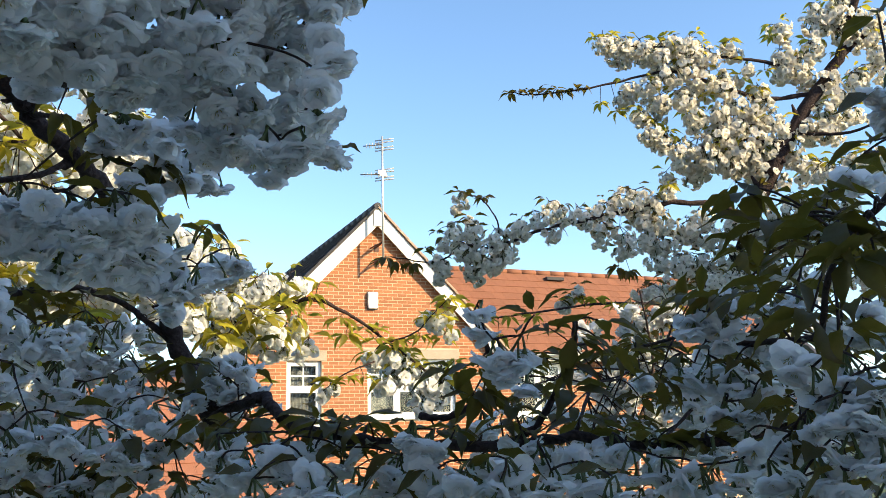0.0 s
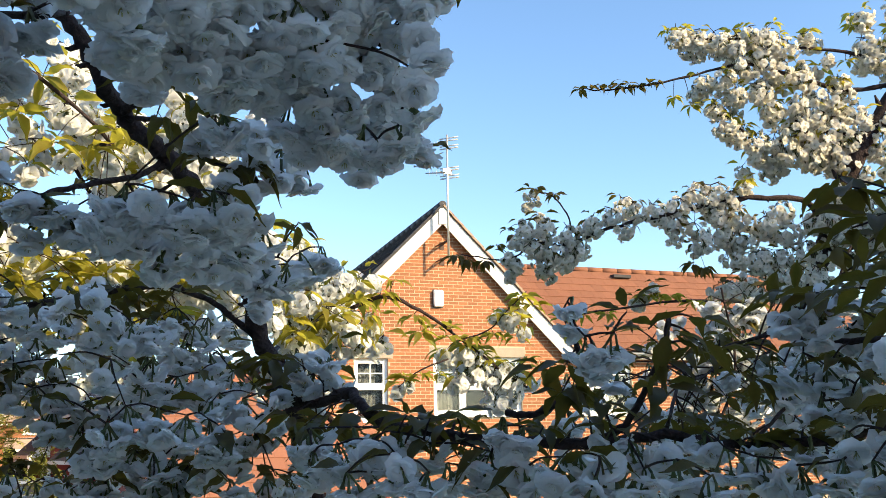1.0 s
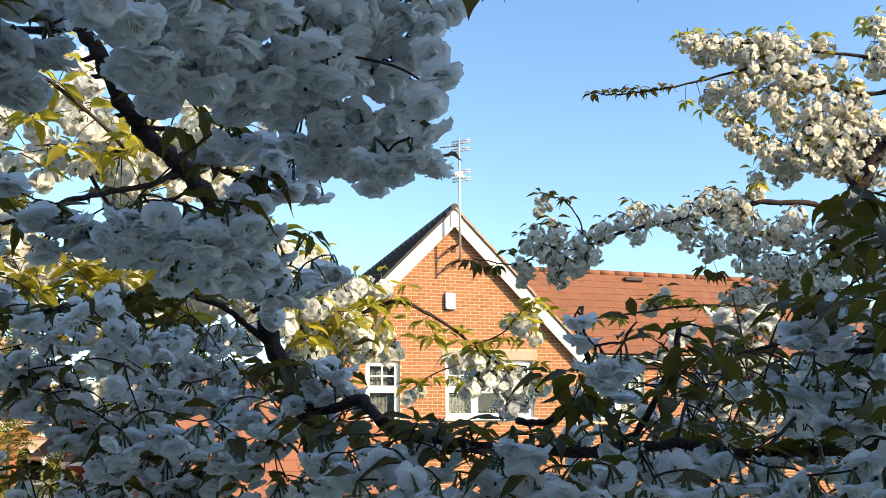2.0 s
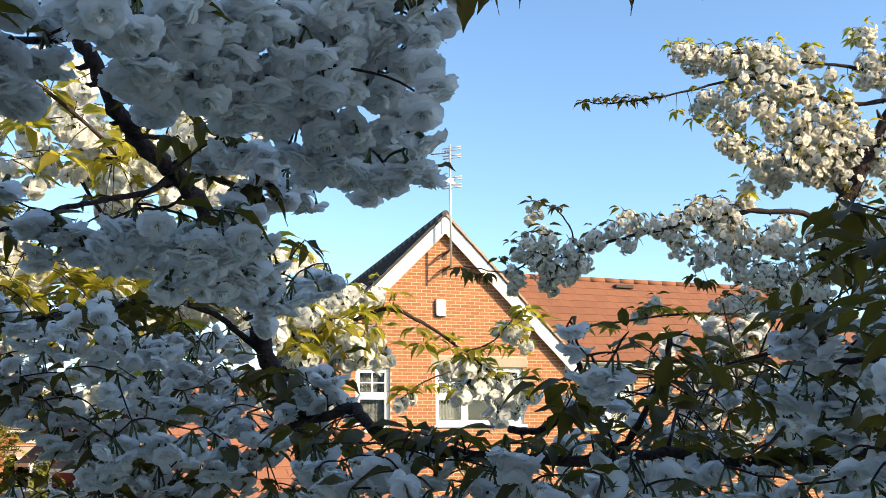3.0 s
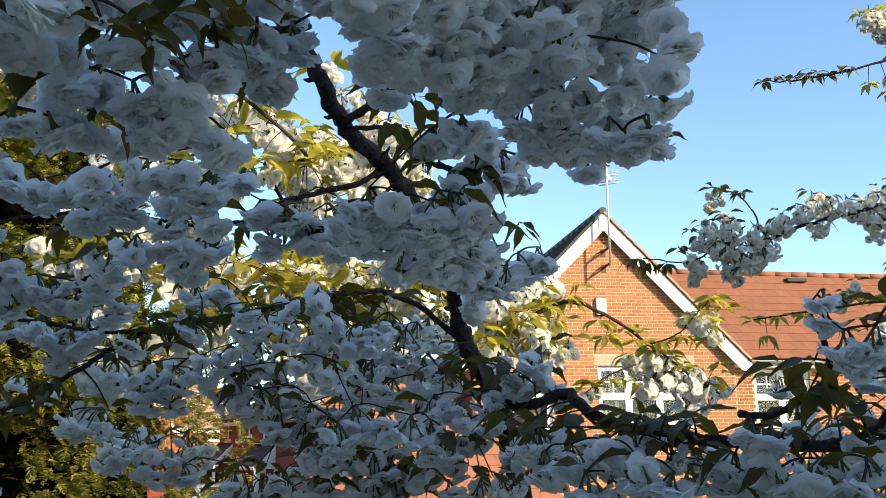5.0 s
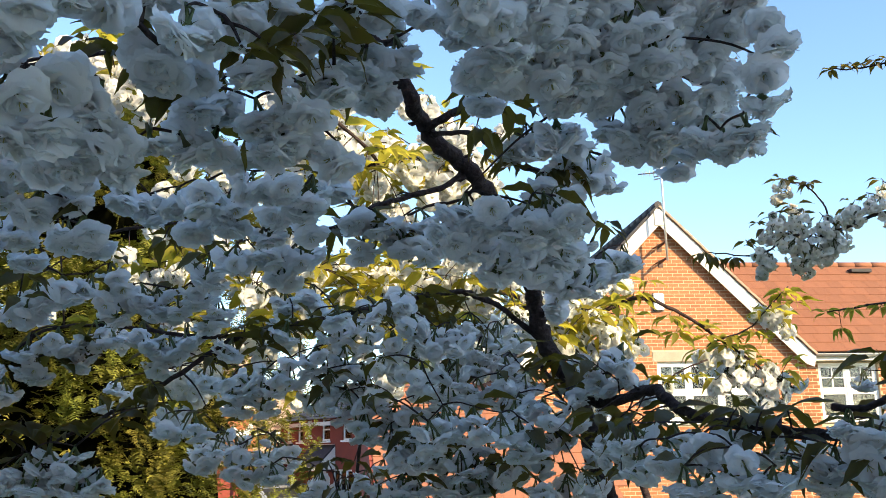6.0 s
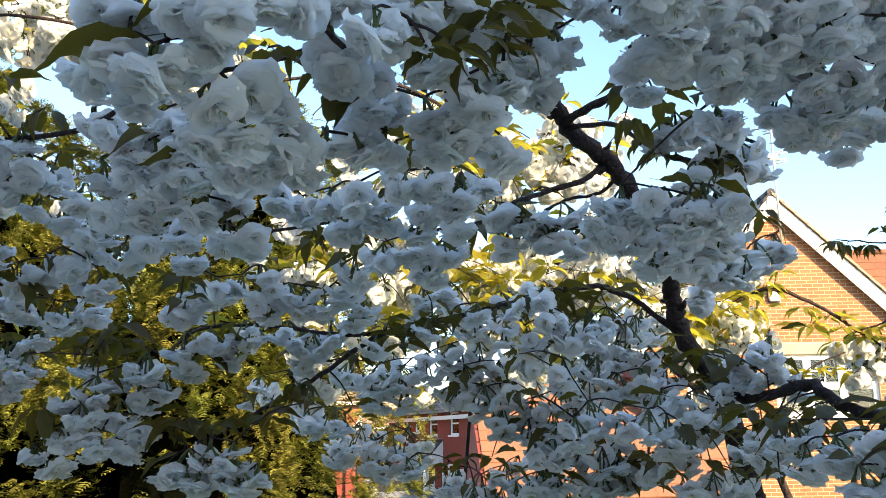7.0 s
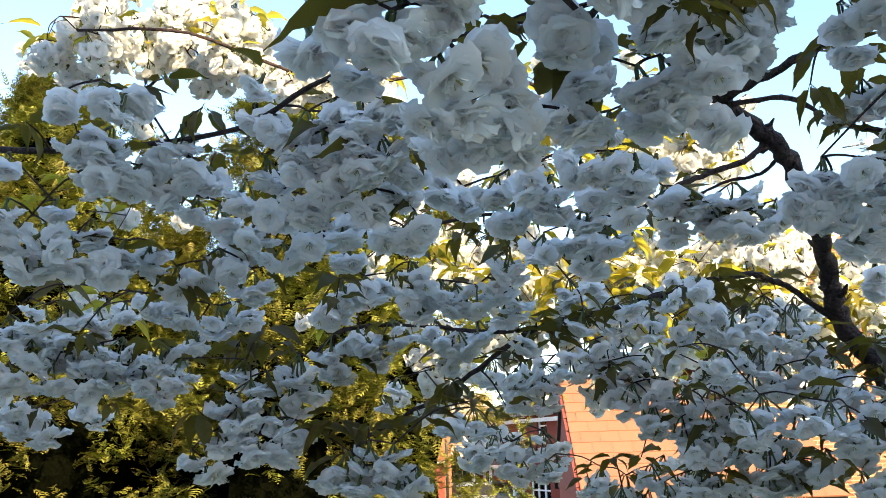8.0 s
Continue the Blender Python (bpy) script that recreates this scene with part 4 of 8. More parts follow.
                d_ = (d_ + Vector([rng.uniform(-0.3, 0.3) for _ in range(3)]) - Vector((0, 0, droop))).normalized()
                p = c + tilt @ (d_ * squash) * inner * rng.uniform(0.6, 1.25)
                root = min(umbels, key=lambda u: (u - p).length)
                way = (p - root).normalized() if (p - root).length > 1e-4 else d_
                if not fine:
                    way = d_ + Vector((0, 0, 0.45))
                face = (d_ * 0.30 + way * 0.50 + Vector((0, 0, -hang_down if fine else -0.25)) + Vector([rng.uniform(-0.4, 0.4) for _ in range(3)])).normalized()
                spots.append((p, face))
                back = p - face * R * 0.30
                bend = (back + root) / 2 - face * R * 0.25
                tube(bm, [root - self.base, bend - self.base, back - self.base], [0.0012, 0.0012, 0.0016], 3, mat=1, caps=False)
            me_twig = part("spur", bm, [M_BARK, M_STALK], self.tree)
            for p, face in spots:
                s = R * rng.uniform(0.88, 1.12)
                m = Matrix.Translation(p - self.base) @ facing(face, rng.uniform(0, 6.28)) @ Matrix.Scale(s, 4)
                near_by = fine and c.y < 0.80
                if self.near_flowers > 0 and near_by:
                    self.near_flowers -= 1
                    ob = new("flower", CLOSE_MESH[rng.randrange(len(CLOSE_MESH))])
                    ob.parent = me_twig
                    ob.matrix_basis = m
                else:
                    joined.add(rng.choice(CLOSE if near_by else FINE if fine else PLAIN), m)
            if joined.n:
                j = new("blossom", joined.mesh("blossom", self.flower_mats))
                j.parent = me_twig
                tagged(j, kind="stuff")
            k = int(leafy) + (1 if rng.random() < leafy % 1 else 0)
            for _ in range(k):
                a = rng.uniform(0, 6.28)
                d_ = Vector((math.cos(a), math.sin(a), rng.uniform(-0.5, 0.5)))
                # back sprays carry the painted sunlit tone unless dark_leaves is set
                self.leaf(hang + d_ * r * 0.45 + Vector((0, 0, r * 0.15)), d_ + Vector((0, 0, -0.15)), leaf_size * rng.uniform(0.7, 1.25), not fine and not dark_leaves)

    def tuft(self, x, y, z, n, size, aim=(0, 0, -0.08), sun_tinted=False):
        """A tuft of leaves at a shoot's end."""
        p = Vector((x, y, z))
        q = self.nearest(p)
        bm = bmesh.new()
        tw = spline([q, (q + p) / 2 + Vector((0, 0, 0.1 * (q - p).length)), p], 4)
        tube(bm, [v - self.base for v in tw], [0.0015 - 0.0007 * i / (len(tw) - 1) for i in range(len(tw))], 5)
        part("shoot", bm, M_BARK, self.tree)
        for i in range(n):
            a = i * 2.4 + self.rng.uniform(-0.4, 0.4)
            d_ = Vector((math.cos(a), math.sin(a) * 0.8, self.rng.uniform(-0.5, 0.35))) + Vector(aim)
            self.leaf(p + d_ * 0.15 * size, d_, size * self.rng.uniform(0.7, 1.15), sun_tinted)

    def finish(self):
        for name, j, m, label in (("leaves", self.leaves, M_LEAF, "dark bronze green leaves"), ("young_leaves", self.sun_tinted, M_LEAF_SUNLIT, "leaves with sunlight painted in as a golden colour")):
            if j.n:
                f_ = new(name, j.mesh(name, [m]))
                f_.parent = self.tree
                tagged(f_, label, kind="stuff")

near = Cherry("white double-flowered cherry tree in full bloom, mostly in shade", (-0.22, 1.85, 0.0), 5, 0.0198, 300, 300)
near.branch("trunk", [(-0.22, 1.85, -0.05), (-0.24, 1.84, 1.2), (-0.28, 1.75, 2.1), (-0.34, 1.58, 2.8), (-0.4, 1.48, 3.2)], 0.055, 0.02, "dark cherry trunk")
near.branch("limb", [(-0.4, 1.48, 3.2), (-0.436, 1.447, 3.373), (-0.482, 1.45, 3.449), (-0.49, 1.417, 3.507), (-0.487, 1.367, 3.55), (-0.476, 1.213, 3.606), (-0.481, 1.081, 3.647), (-0.506, 1.044, 3.674), (-0.534, 1.006, 3.707), (-0.528, 0.936, 3.727), (-0.546, 0.912, 3.771), (-0.577, 0.885, 3.814), (-0.599, 0.848, 3.86)], 0.0175, 0.0085, "thick dark limb")
near.branch("branch", [(-0.434, 1.428, 3.367), (-0.371, 1.352, 3.348), (-0.28, 1.188, 3.358), (-0.227, 1.115, 3.324), (-0.151, 1.04, 3.301), (-0.07, 1.023, 3.293), (0.02, 1.026, 3.285), (0.116, 1.006, 3.294), (0.2, 0.99, 3.281), (0.31, 0.981, 3.291), (0.403, 0.977, 3.319), (0.503, 0.972, 3.353)], 0.0085, 0.0045)
near.branch("branch", [(-0.061, 1.098, 3.324), (-0.025, 1.079, 3.321), (0.016, 1.065, 3.345), (0.029, 0.989, 3.366), (0.017, 0.95, 3.401)], 0.0045, 0.003)
near.branch("branch", [(0.02, 1.026, 3.285), (0.073, 1.023, 3.306), (0.109, 0.958, 3.375), (0.105, 0.859, 3.406)], 0.005, 0.003)
near.branch("branch", [(-0.485, 1.449, 3.457), (-0.536, 1.395, 3.51), (-0.566, 1.329, 3.528), (-0.599, 1.247, 3.526), (-0.746, 1.077, 3.467), (-0.814, 1.016, 3.446), (-0.89, 0.96, 3.384), (-0.944, 0.957, 3.356), (-1.037, 0.913, 3.304)], 0.0058, 0.0028)
near.branch("branch", [(-0.814, 1.016, 3.446), (-0.883, 0.996, 3.445), (-0.979, 0.969, 3.461), (-1.062, 0.917, 3.459), (-1.115, 0.894, 3.42)], 0.0035, 0.002)
near.branch("branch", [(-0.497, 1.057, 3.663), (-0.514, 1.033, 3.633), (-0.557, 0.989, 3.609), (-0.589, 0.939, 3.584), (-0.636, 0.949, 3.569), (-0.698, 0.936, 3.564), (-0.806, 0.866, 3.573), (-0.934, 0.849, 3.565)], 0.0045, 0.002)
near.branch("branch", [(-0.481, 1.081, 3.647), (-0.512, 1.085, 3.626), (-0.556, 1.083, 3.623), (-0.6, 1.104, 3.618)], 0.003, 0.002)
near.branch("branch", [(-0.577, 0.885, 3.814), (-0.419, 0.657, 3.657), (-0.452, 0.518, 3.596), (-0.445, 0.438, 3.563), (-0.455, 0.402, 3.55), (-0.463, 0.38, 3.532), (-0.47, 0.34, 3.54)], 0.0035, 0.002)
near.branch("branch", [(-0.443, 0.388, 3.541), (-0.734, 0.481, 3.602), (-0.913, 0.546, 3.615), (-1.112, 0.538, 3.634), (-1.234, 0.517, 3.652), (-1.351, 0.498, 3.674)], 0.0016, 0.0045)
near.branch("branch", [(-0.534, 1.006, 3.707), (-0.445, 0.909, 3.69), (-0.347, 0.784, 3.664), (-0.27, 0.752, 3.676), (-0.205, 0.75, 3.695), (-0.157, 0.775, 3.724), (-0.142, 0.816, 3.777)], 0.006, 0.003)
near.branch("branch", [(-0.527, 1.007, 3.7), (-0.442, 0.935, 3.662), (-0.398, 0.906, 3.614), (-0.345, 0.911, 3.594), (-0.324, 0.92, 3.603)], 0.0035, 0.002)
near.branch("branch", [(0.403, 0.977, 3.319), (0.341, 0.859, 3.382), (0.317, 0.744, 3.444), (0.348, 0.705, 3.483), (0.388, 0.69, 3.56)], 0.004, 0.0025)
near.branch("branch", [(0.353, 0.89, 3.385), (0.303, 0.99, 3.39), (0.257, 1.057, 3.406), (0.221, 1.159, 3.403)], 0.004, 0.002)
near.branch("branch", [(-0.34, 1.58, 2.8), (-0.42, 2.1, 3.2), (-0.738, 2.443, 3.517), (-0.637, 2.475, 3.614), (-0.456, 2.463, 3.689), (-0.334, 2.527, 3.645), (-0.229, 2.647, 3.572), (-0.148, 2.714, 3.506), (-0.046, 2.782, 3.437)], 0.01, 0.003)
near.branch("branch", [(-0.637, 2.475, 3.614), (-0.765, 2.353, 3.697), (-0.925, 2.234, 3.758), (-1.081, 2.11, 3.841), (-1.163, 1.968, 4.02), (-0.947, 1.766, 3.956), (-1.103, 1.514, 4.082), (-1.418, 1.319, 4.074), (-1.593, 1.071, 4.139), (-1.789, 0.945, 4.153)], 0.007, 0.003)
near.branch("branch", [(-0.264, 2.646, 3.572), (-0.159, 2.642, 3.604), (-0.106, 2.633, 3.653), (-0.036, 2.67, 3.726)], 0.003, 0.0015)
near.branch("branch", [(-0.277, 2.606, 3.518), (-0.356, 2.561, 3.484), (-0.423, 2.569, 3.437)], 0.003, 0.0015)
near.branch("branch", [(-0.599, 0.848, 3.86), (-0.317, 0.714, 3.814), (-0.143, 0.669, 3.777), (0.007, 0.657, 3.762), (0.153, 0.67, 3.766)], 0.004, 0.002)
near.branch("branch", [(-0.34, 1.58, 2.8), (0.08, 1.82, 3.08), (0.42, 1.95, 3.28), (0.78, 2.0, 3.44), (1.12, 2.08, 3.52)], 0.009, 0.003)
near.branch("branch", [(0.42, 1.95, 3.28), (0.55, 1.86, 3.48), (0.63, 1.82, 3.66)], 0.005, 0.002)
near.branch("branch", [(0.30, 1.90, 3.22), (0.38, 1.84, 3.40), (0.36, 1.80, 3.58)], 0.004, 0.002)
near.branch("branch", [(0.116, 1.006, 3.294), (0.17, 1.22, 3.36), (0.24, 1.42, 3.38), (0.30, 1.56, 3.42)], 0.0024, 0.0016)
near.branch("branch", [(0.2, 0.99, 3.281), (0.33, 1.22, 3.35), (0.43, 1.40, 3.40), (0.52, 1.55, 3.42)], 0.0024, 0.0016)
near.branch("branch", [(0.31, 0.981, 3.291), (0.45, 1.22, 3.30), (0.58, 1.40, 3.32), (0.68, 1.52, 3.30)], 0.0024, 0.0016)
near.branch("branch", [(0.403, 0.977, 3.319), (0.44, 1.05, 3.46), (0.50, 1.20, 3.55), (0.62, 1.38, 3.56)], 0.0024, 0.0016)
near.tuft(-0.109, 0.686, 3.717, 3, 0.041, (0.2, 0, -1))
near.tuft(-0.07, 0.672, 3.706, 3, 0.041, (0.2, 0, -1))
near.tuft(-0.043, 0.655, 3.703, 3, 0.043, (0.1, 0, -1))
near.tuft(0.083, 0.648, 3.698, 3, 0.049, (0.3, 0, -1))
near.clusters([
    (-0.3, 0.563, 3.6, 0.025), (-0.273, 0.583, 3.607, 0.026), (-0.25, 0.622, 3.619, 0.027), (-0.216, 0.641, 3.629, 0.027), (-0.19, 0.678, 3.65, 0.028),
    (-0.165, 0.716, 3.665, 0.024), (-0.313, 0.568, 3.577, 0.018), (-0.304, 0.608, 3.584, 0.024), (-0.278, 0.628, 3.587, 0.026), (-0.249, 0.647, 3.597, 0.027),
    (-0.225, 0.685, 3.615, 0.028), (-0.194, 0.713, 3.627, 0.028), (-0.165, 0.743, 3.634, 0.026), (-0.147, 0.782, 3.644, 0.021),
    (-0.255, 0.717, 3.601, 0.026), (-0.281, 0.689, 3.591, 0.022), (-0.216, 0.739, 3.601, 0.027), (-0.185, 0.75, 3.599, 0.025), (-0.157, 0.781, 3.601, 0.026),
    (-0.248, 0.771, 3.589, 0.025), (-0.206, 0.755, 3.576, 0.023)
], leafy=0.25, fill=1.0)
near.clusters([
    (-0.144, 0.816, 3.584, 0.023), (-0.179, 0.836, 3.58, 0.023), (-0.218, 0.855, 3.586, 0.021), (-0.132, 0.828, 3.576, 0.015), (-0.306, 0.867, 3.613, 0.023),
    (-0.362, 0.893, 3.631, 0.023), (-0.381, 0.894, 3.625, 0.019), (-0.305, 0.932, 3.599, 0.029), (-0.333, 0.947, 3.622, 0.023)
], leafy=0.25, fill=1.0)
near.clusters([
    (-0.398, 0.743, 3.512, 0.024), (-0.37, 0.746, 3.504, 0.026), (-0.338, 0.749, 3.491, 0.026), (-0.32, 0.787, 3.508, 0.03), (-0.31, 0.847, 3.513, 0.027),
    (-0.349, 0.877, 3.562, 0.024), (-0.394, 0.771, 3.482, 0.026), (-0.375, 0.812, 3.482, 0.025), (-0.356, 0.851, 3.492, 0.026), (-0.409, 0.748, 3.488, 0.023),
    (-0.344, 0.911, 3.498, 0.023), (-0.378, 0.954, 3.486, 0.024), (-0.351, 0.996, 3.486, 0.027), (-0.327, 1.027, 3.487, 0.027), (-0.305, 1.054, 3.505, 0.025),
    (-0.288, 1.071, 3.521, 0.019), (-0.406, 1.177, 3.491, 0.02)
], leafy=0.35, fill=0.9)
near.clusters([
    (-0.625, 1.178, 3.466, 0.028), (-0.595, 1.184, 3.439, 0.03), (-0.565, 1.204, 3.444, 0.033), (-0.567, 1.28, 3.473, 0.029), (-0.543, 1.287, 3.444, 0.032),
    (-0.567, 1.479, 3.498, 0.025), (-0.562, 1.534, 3.479, 0.032), (-0.553, 1.58, 3.505, 0.023), (-0.557, 1.292, 3.415, 0.034), (-0.514, 1.316, 3.403, 0.036),
    (-0.489, 1.322, 3.377, 0.031), (-0.508, 1.252, 3.37, 0.031), (-0.549, 1.252, 3.367, 0.028), (-0.582, 1.202, 3.358, 0.027), (-0.594, 1.144, 3.386, 0.027),
    (-0.565, 1.195, 3.392, 0.027), (-0.481, 1.259, 3.338, 0.032), (-0.436, 1.261, 3.333, 0.036), (-0.415, 1.309, 3.354, 0.027), (-0.404, 1.265, 3.32, 0.024),
    (-0.538, 1.088, 3.319, 0.029), (-0.5, 1.09, 3.314, 0.031)
], leafy=0.7, fill=0.3)
near.clusters([
    (-0.465, 1.093, 3.307, 0.028), (-0.551, 1.062, 3.299, 0.027), (-0.481, 1.209, 3.333, 0.023), (-0.337, 1.298, 3.414, 0.029), (-0.321, 1.305, 3.381, 0.025),
    (-0.359, 1.306, 3.373, 0.024), (-0.301, 1.311, 3.355, 0.019), (-0.38, 1.301, 3.394, 0.019), (-0.785, 1.579, 3.243, 0.036), (-0.774, 1.628, 3.256, 0.027),
    (-0.712, 1.535, 3.22, 0.029), (-0.738, 1.432, 3.218, 0.031), (-0.583, 1.329, 3.238, 0.025), (-0.449, 1.27, 3.293, 0.028)
], leafy=0.7, fill=0.3)
near.clusters([
    (-0.276, 0.998, 3.29, 0.024), (-0.278, 0.983, 3.263, 0.025), (-0.235, 0.952, 3.269, 0.027), (-0.2, 0.942, 3.274, 0.026), (-0.233, 1.019, 3.295, 0.017),
    (-0.178, 0.971, 3.285, 0.021), (-0.163, 0.905, 3.258, 0.024), (-0.135, 0.888, 3.247, 0.02), (-0.138, 0.974, 3.275, 0.019), (-0.158, 1.02, 3.296, 0.016),
    (-0.215, 0.907, 3.243, 0.025), (-0.078, 0.947, 3.263, 0.022), (-0.062, 0.92, 3.297, 0.023), (-0.043, 0.922, 3.288, 0.023), (-0.047, 0.927, 3.263, 0.026),
    (-0.035, 0.91, 3.249, 0.019), (-0.006, 0.879, 3.256, 0.025), (0.017, 0.878, 3.263, 0.02), (0.038, 0.859, 3.256, 0.026), (0.026, 0.852, 3.241, 0.021),
    (0.075, 0.949, 3.271, 0.024), (0.08, 0.913, 3.246, 0.021)
], leafy=0.6, fill=0.3)
near.clusters([
    (0.11, 0.97, 3.269, 0.018), (0.106, 0.851, 3.252, 0.026), (0.124, 0.833, 3.242, 0.021), (-0.084, 0.951, 3.242, 0.018), (-0.117, 0.927, 3.256, 0.018),
    (0.155, 0.98, 3.277, 0.026), (0.17, 0.933, 3.26, 0.026), (0.207, 0.982, 3.275, 0.021), (0.2, 0.915, 3.252, 0.024), (0.223, 0.896, 3.244, 0.025),
    (0.252, 0.952, 3.275, 0.018)
], leafy=0.6, fill=0.3)
near.clusters([
    (0.012, 0.875, 3.419, 0.015), (0.013, 0.879, 3.402, 0.016), (0.026, 0.854, 3.374, 0.019), (0.048, 0.854, 3.376, 0.019), (0.033, 0.857, 3.36, 0.017),
    (0.062, 0.962, 3.352, 0.01)
], leafy=0.3)
near.clusters([
    (0.245, 0.964, 3.409, 0.024), (0.273, 0.962, 3.42, 0.022), (0.276, 0.957, 3.398, 0.022), (0.382, 1.868, 3.536, 0.030), (0.421, 1.857, 3.552, 0.029),
    (0.371, 1.876, 3.487, 0.034), (0.405, 1.872, 3.450, 0.035), (0.352, 1.884, 3.440, 0.030), (0.312, 1.893, 3.418, 0.029), (0.289, 1.217, 3.379, 0.027),
    (0.369, 1.884, 3.385, 0.031), (0.418, 1.874, 3.347, 0.034), (0.283, 1.144, 3.338, 0.026), (0.399, 1.879, 3.308, 0.026), (0.278, 1.15, 3.309, 0.02),
    (0.296, 1.899, 3.346, 0.025), (0.272, 1.901, 3.384, 0.024), (0.311, 1.019, 3.447, 0.019), (0.327, 1.001, 3.437, 0.016), (0.339, 0.972, 3.429, 0.019),
    (0.36, 0.952, 3.429, 0.017), (0.329, 1.011, 3.389, 0.023)
], leafy=0.9, leaf_size=0.05, fill=0.3)
near.clusters([
    (0.337, 0.963, 3.375, 0.019), (0.278, 1.037, 3.36, 0.027), (0.302, 1.019, 3.348, 0.023), (0.277, 0.974, 3.316, 0.02), (0.301, 0.955, 3.312, 0.018),
    (0.32, 0.971, 3.339, 0.017), (0.304, 0.834, 3.354, 0.022), (0.317, 0.819, 3.332, 0.024), (0.337, 0.796, 3.345, 0.023), (0.343, 0.779, 3.329, 0.021),
    (0.317, 0.783, 3.306, 0.025), (0.34, 0.764, 3.302, 0.022), (0.362, 0.779, 3.329, 0.02), (0.308, 0.826, 3.294, 0.024), (0.318, 0.769, 3.277, 0.024),
    (0.337, 0.75, 3.27, 0.023), (0.293, 0.85, 3.276, 0.022), (0.274, 0.891, 3.276, 0.023), (0.256, 0.876, 3.25, 0.024), (0.275, 0.835, 3.251, 0.023),
    (0.296, 0.793, 3.258, 0.022), (0.308, 0.765, 3.247, 0.02)
], leafy=0.9, leaf_size=0.05, fill=0.3)
near.clusters([
    (0.286, 0.797, 3.236, 0.02), (0.334, 0.757, 3.24, 0.019), (0.365, 0.8, 3.522, 0.018), (0.356, 0.708, 3.568, 0.019), (0.362, 0.711, 3.551, 0.017),
    (0.417, 0.93, 3.394, 0.019), (0.431, 0.912, 3.385, 0.018), (0.435, 0.928, 3.405, 0.017), (0.401, 1.093, 3.491, 0.02), (0.375, 1.096, 3.478, 0.019),
    (0.405, 0.984, 3.524, 0.018), (0.436, 0.879, 3.54, 0.016)
], leafy=0.9, leaf_size=0.05, fill=0.3)
near.clusters([
    (-0.594, 0.289, 3.515, 0.017), (-0.553, 0.269, 3.506, 0.016), (-0.529, 0.275, 3.492, 0.018), (-0.518, 0.291, 3.505, 0.015), (-0.523, 0.316, 3.49, 0.019),
    (-0.515, 0.341, 3.505, 0.018), (-0.512, 0.368, 3.5, 0.018), (-0.524, 0.342, 3.48, 0.018), (-0.542, 0.333, 3.473, 0.017), (-0.519, 0.381, 3.481, 0.017),
    (-0.54, 0.383, 3.471, 0.018), (-0.568, 0.388, 3.475, 0.018), (-0.521, 0.407, 3.471, 0.014), (-0.522, 0.435, 3.499, 0.013), (-0.48, 0.381, 3.53, 0.016),
    (-0.477, 0.428, 3.541, 0.016), (-0.503, 0.462, 3.533, 0.019), (-0.524, 0.477, 3.517, 0.016), (-0.468, 0.486, 3.525, 0.02), (-0.451, 0.495, 3.532, 0.018),
    (-0.42, 0.468, 3.522, 0.02), (-0.452, 0.522, 3.52, 0.019)
], leafy=0.35, fill=0.5)
near.clusters([
    (-0.479, 0.529, 3.52, 0.019), (-0.41, 0.493, 3.545, 0.017), (-0.407, 0.535, 3.579, 0.016), (-0.414, 0.581, 3.569, 0.017), (-0.532, 0.587, 3.541, 0.016),
    (-0.548, 0.578, 3.536, 0.016), (-0.353, 0.656, 3.611, 0.02)
], leafy=0.35, fill=0.5)
near.clusters([
    (-0.875, 0.537, 3.649, 0.016), (-0.881, 0.541, 3.618, 0.019), (-0.853, 0.541, 3.594, 0.021), (-0.816, 0.541, 3.592, 0.021), (-0.78, 0.538, 3.595, 0.021),
    (-0.745, 0.537, 3.592, 0.02), (-0.724, 0.551, 3.587, 0.019), (-0.753, 0.539, 3.567, 0.022), (-0.788, 0.541, 3.564, 0.023), (-0.732, 0.554, 3.556, 0.021),
    (-0.752, 0.547, 3.536, 0.022), (-0.831, 0.551, 3.563, 0.024), (-0.876, 0.559, 3.562, 0.025), (-0.795, 0.558, 3.53, 0.024), (-0.838, 0.568, 3.528, 0.025),
    (-0.769, 0.578, 3.514, 0.023), (-0.762, 0.614, 3.533, 0.02), (-0.89, 0.584, 3.528, 0.025), (-0.931, 0.576, 3.552, 0.022), (-0.85, 0.636, 3.516, 0.024),
    (-0.821, 0.679, 3.514, 0.023), (-0.889, 0.637, 3.509, 0.023)
], leafy=0.4, fill=0.45)
near.clusters([
    (-0.931, 0.639, 3.496, 0.024), (-0.885, 0.691, 3.499, 0.02), (-0.94, 0.604, 3.516, 0.022), (-0.753, 0.686, 3.555, 0.022), (-0.745, 0.719, 3.543, 0.021),
    (-0.7, 0.699, 3.543, 0.022), (-0.652, 0.682, 3.537, 0.023), (-0.652, 0.733, 3.525, 0.023), (-0.706, 0.748, 3.525, 0.02), (-0.6, 0.688, 3.546, 0.022),
    (-0.577, 0.702, 3.546, 0.023), (-0.567, 0.736, 3.536, 0.023), (-0.611, 0.756, 3.536, 0.023), (-0.602, 0.812, 3.529, 0.023), (-0.564, 0.801, 3.57, 0.018),
    (-0.576, 0.871, 3.551, 0.023), (-0.55, 0.889, 3.545, 0.025), (-0.575, 0.903, 3.525, 0.023), (-0.531, 0.906, 3.526, 0.025), (-0.506, 0.915, 3.551, 0.023),
    (-0.495, 0.907, 3.515, 0.025), (-0.675, 0.843, 3.514, 0.023)
], leafy=0.4, fill=0.45)
near.clusters([
    (-0.65, 0.882, 3.518, 0.023), (-0.709, 0.823, 3.508, 0.022)
], leafy=0.4, fill=0.45)
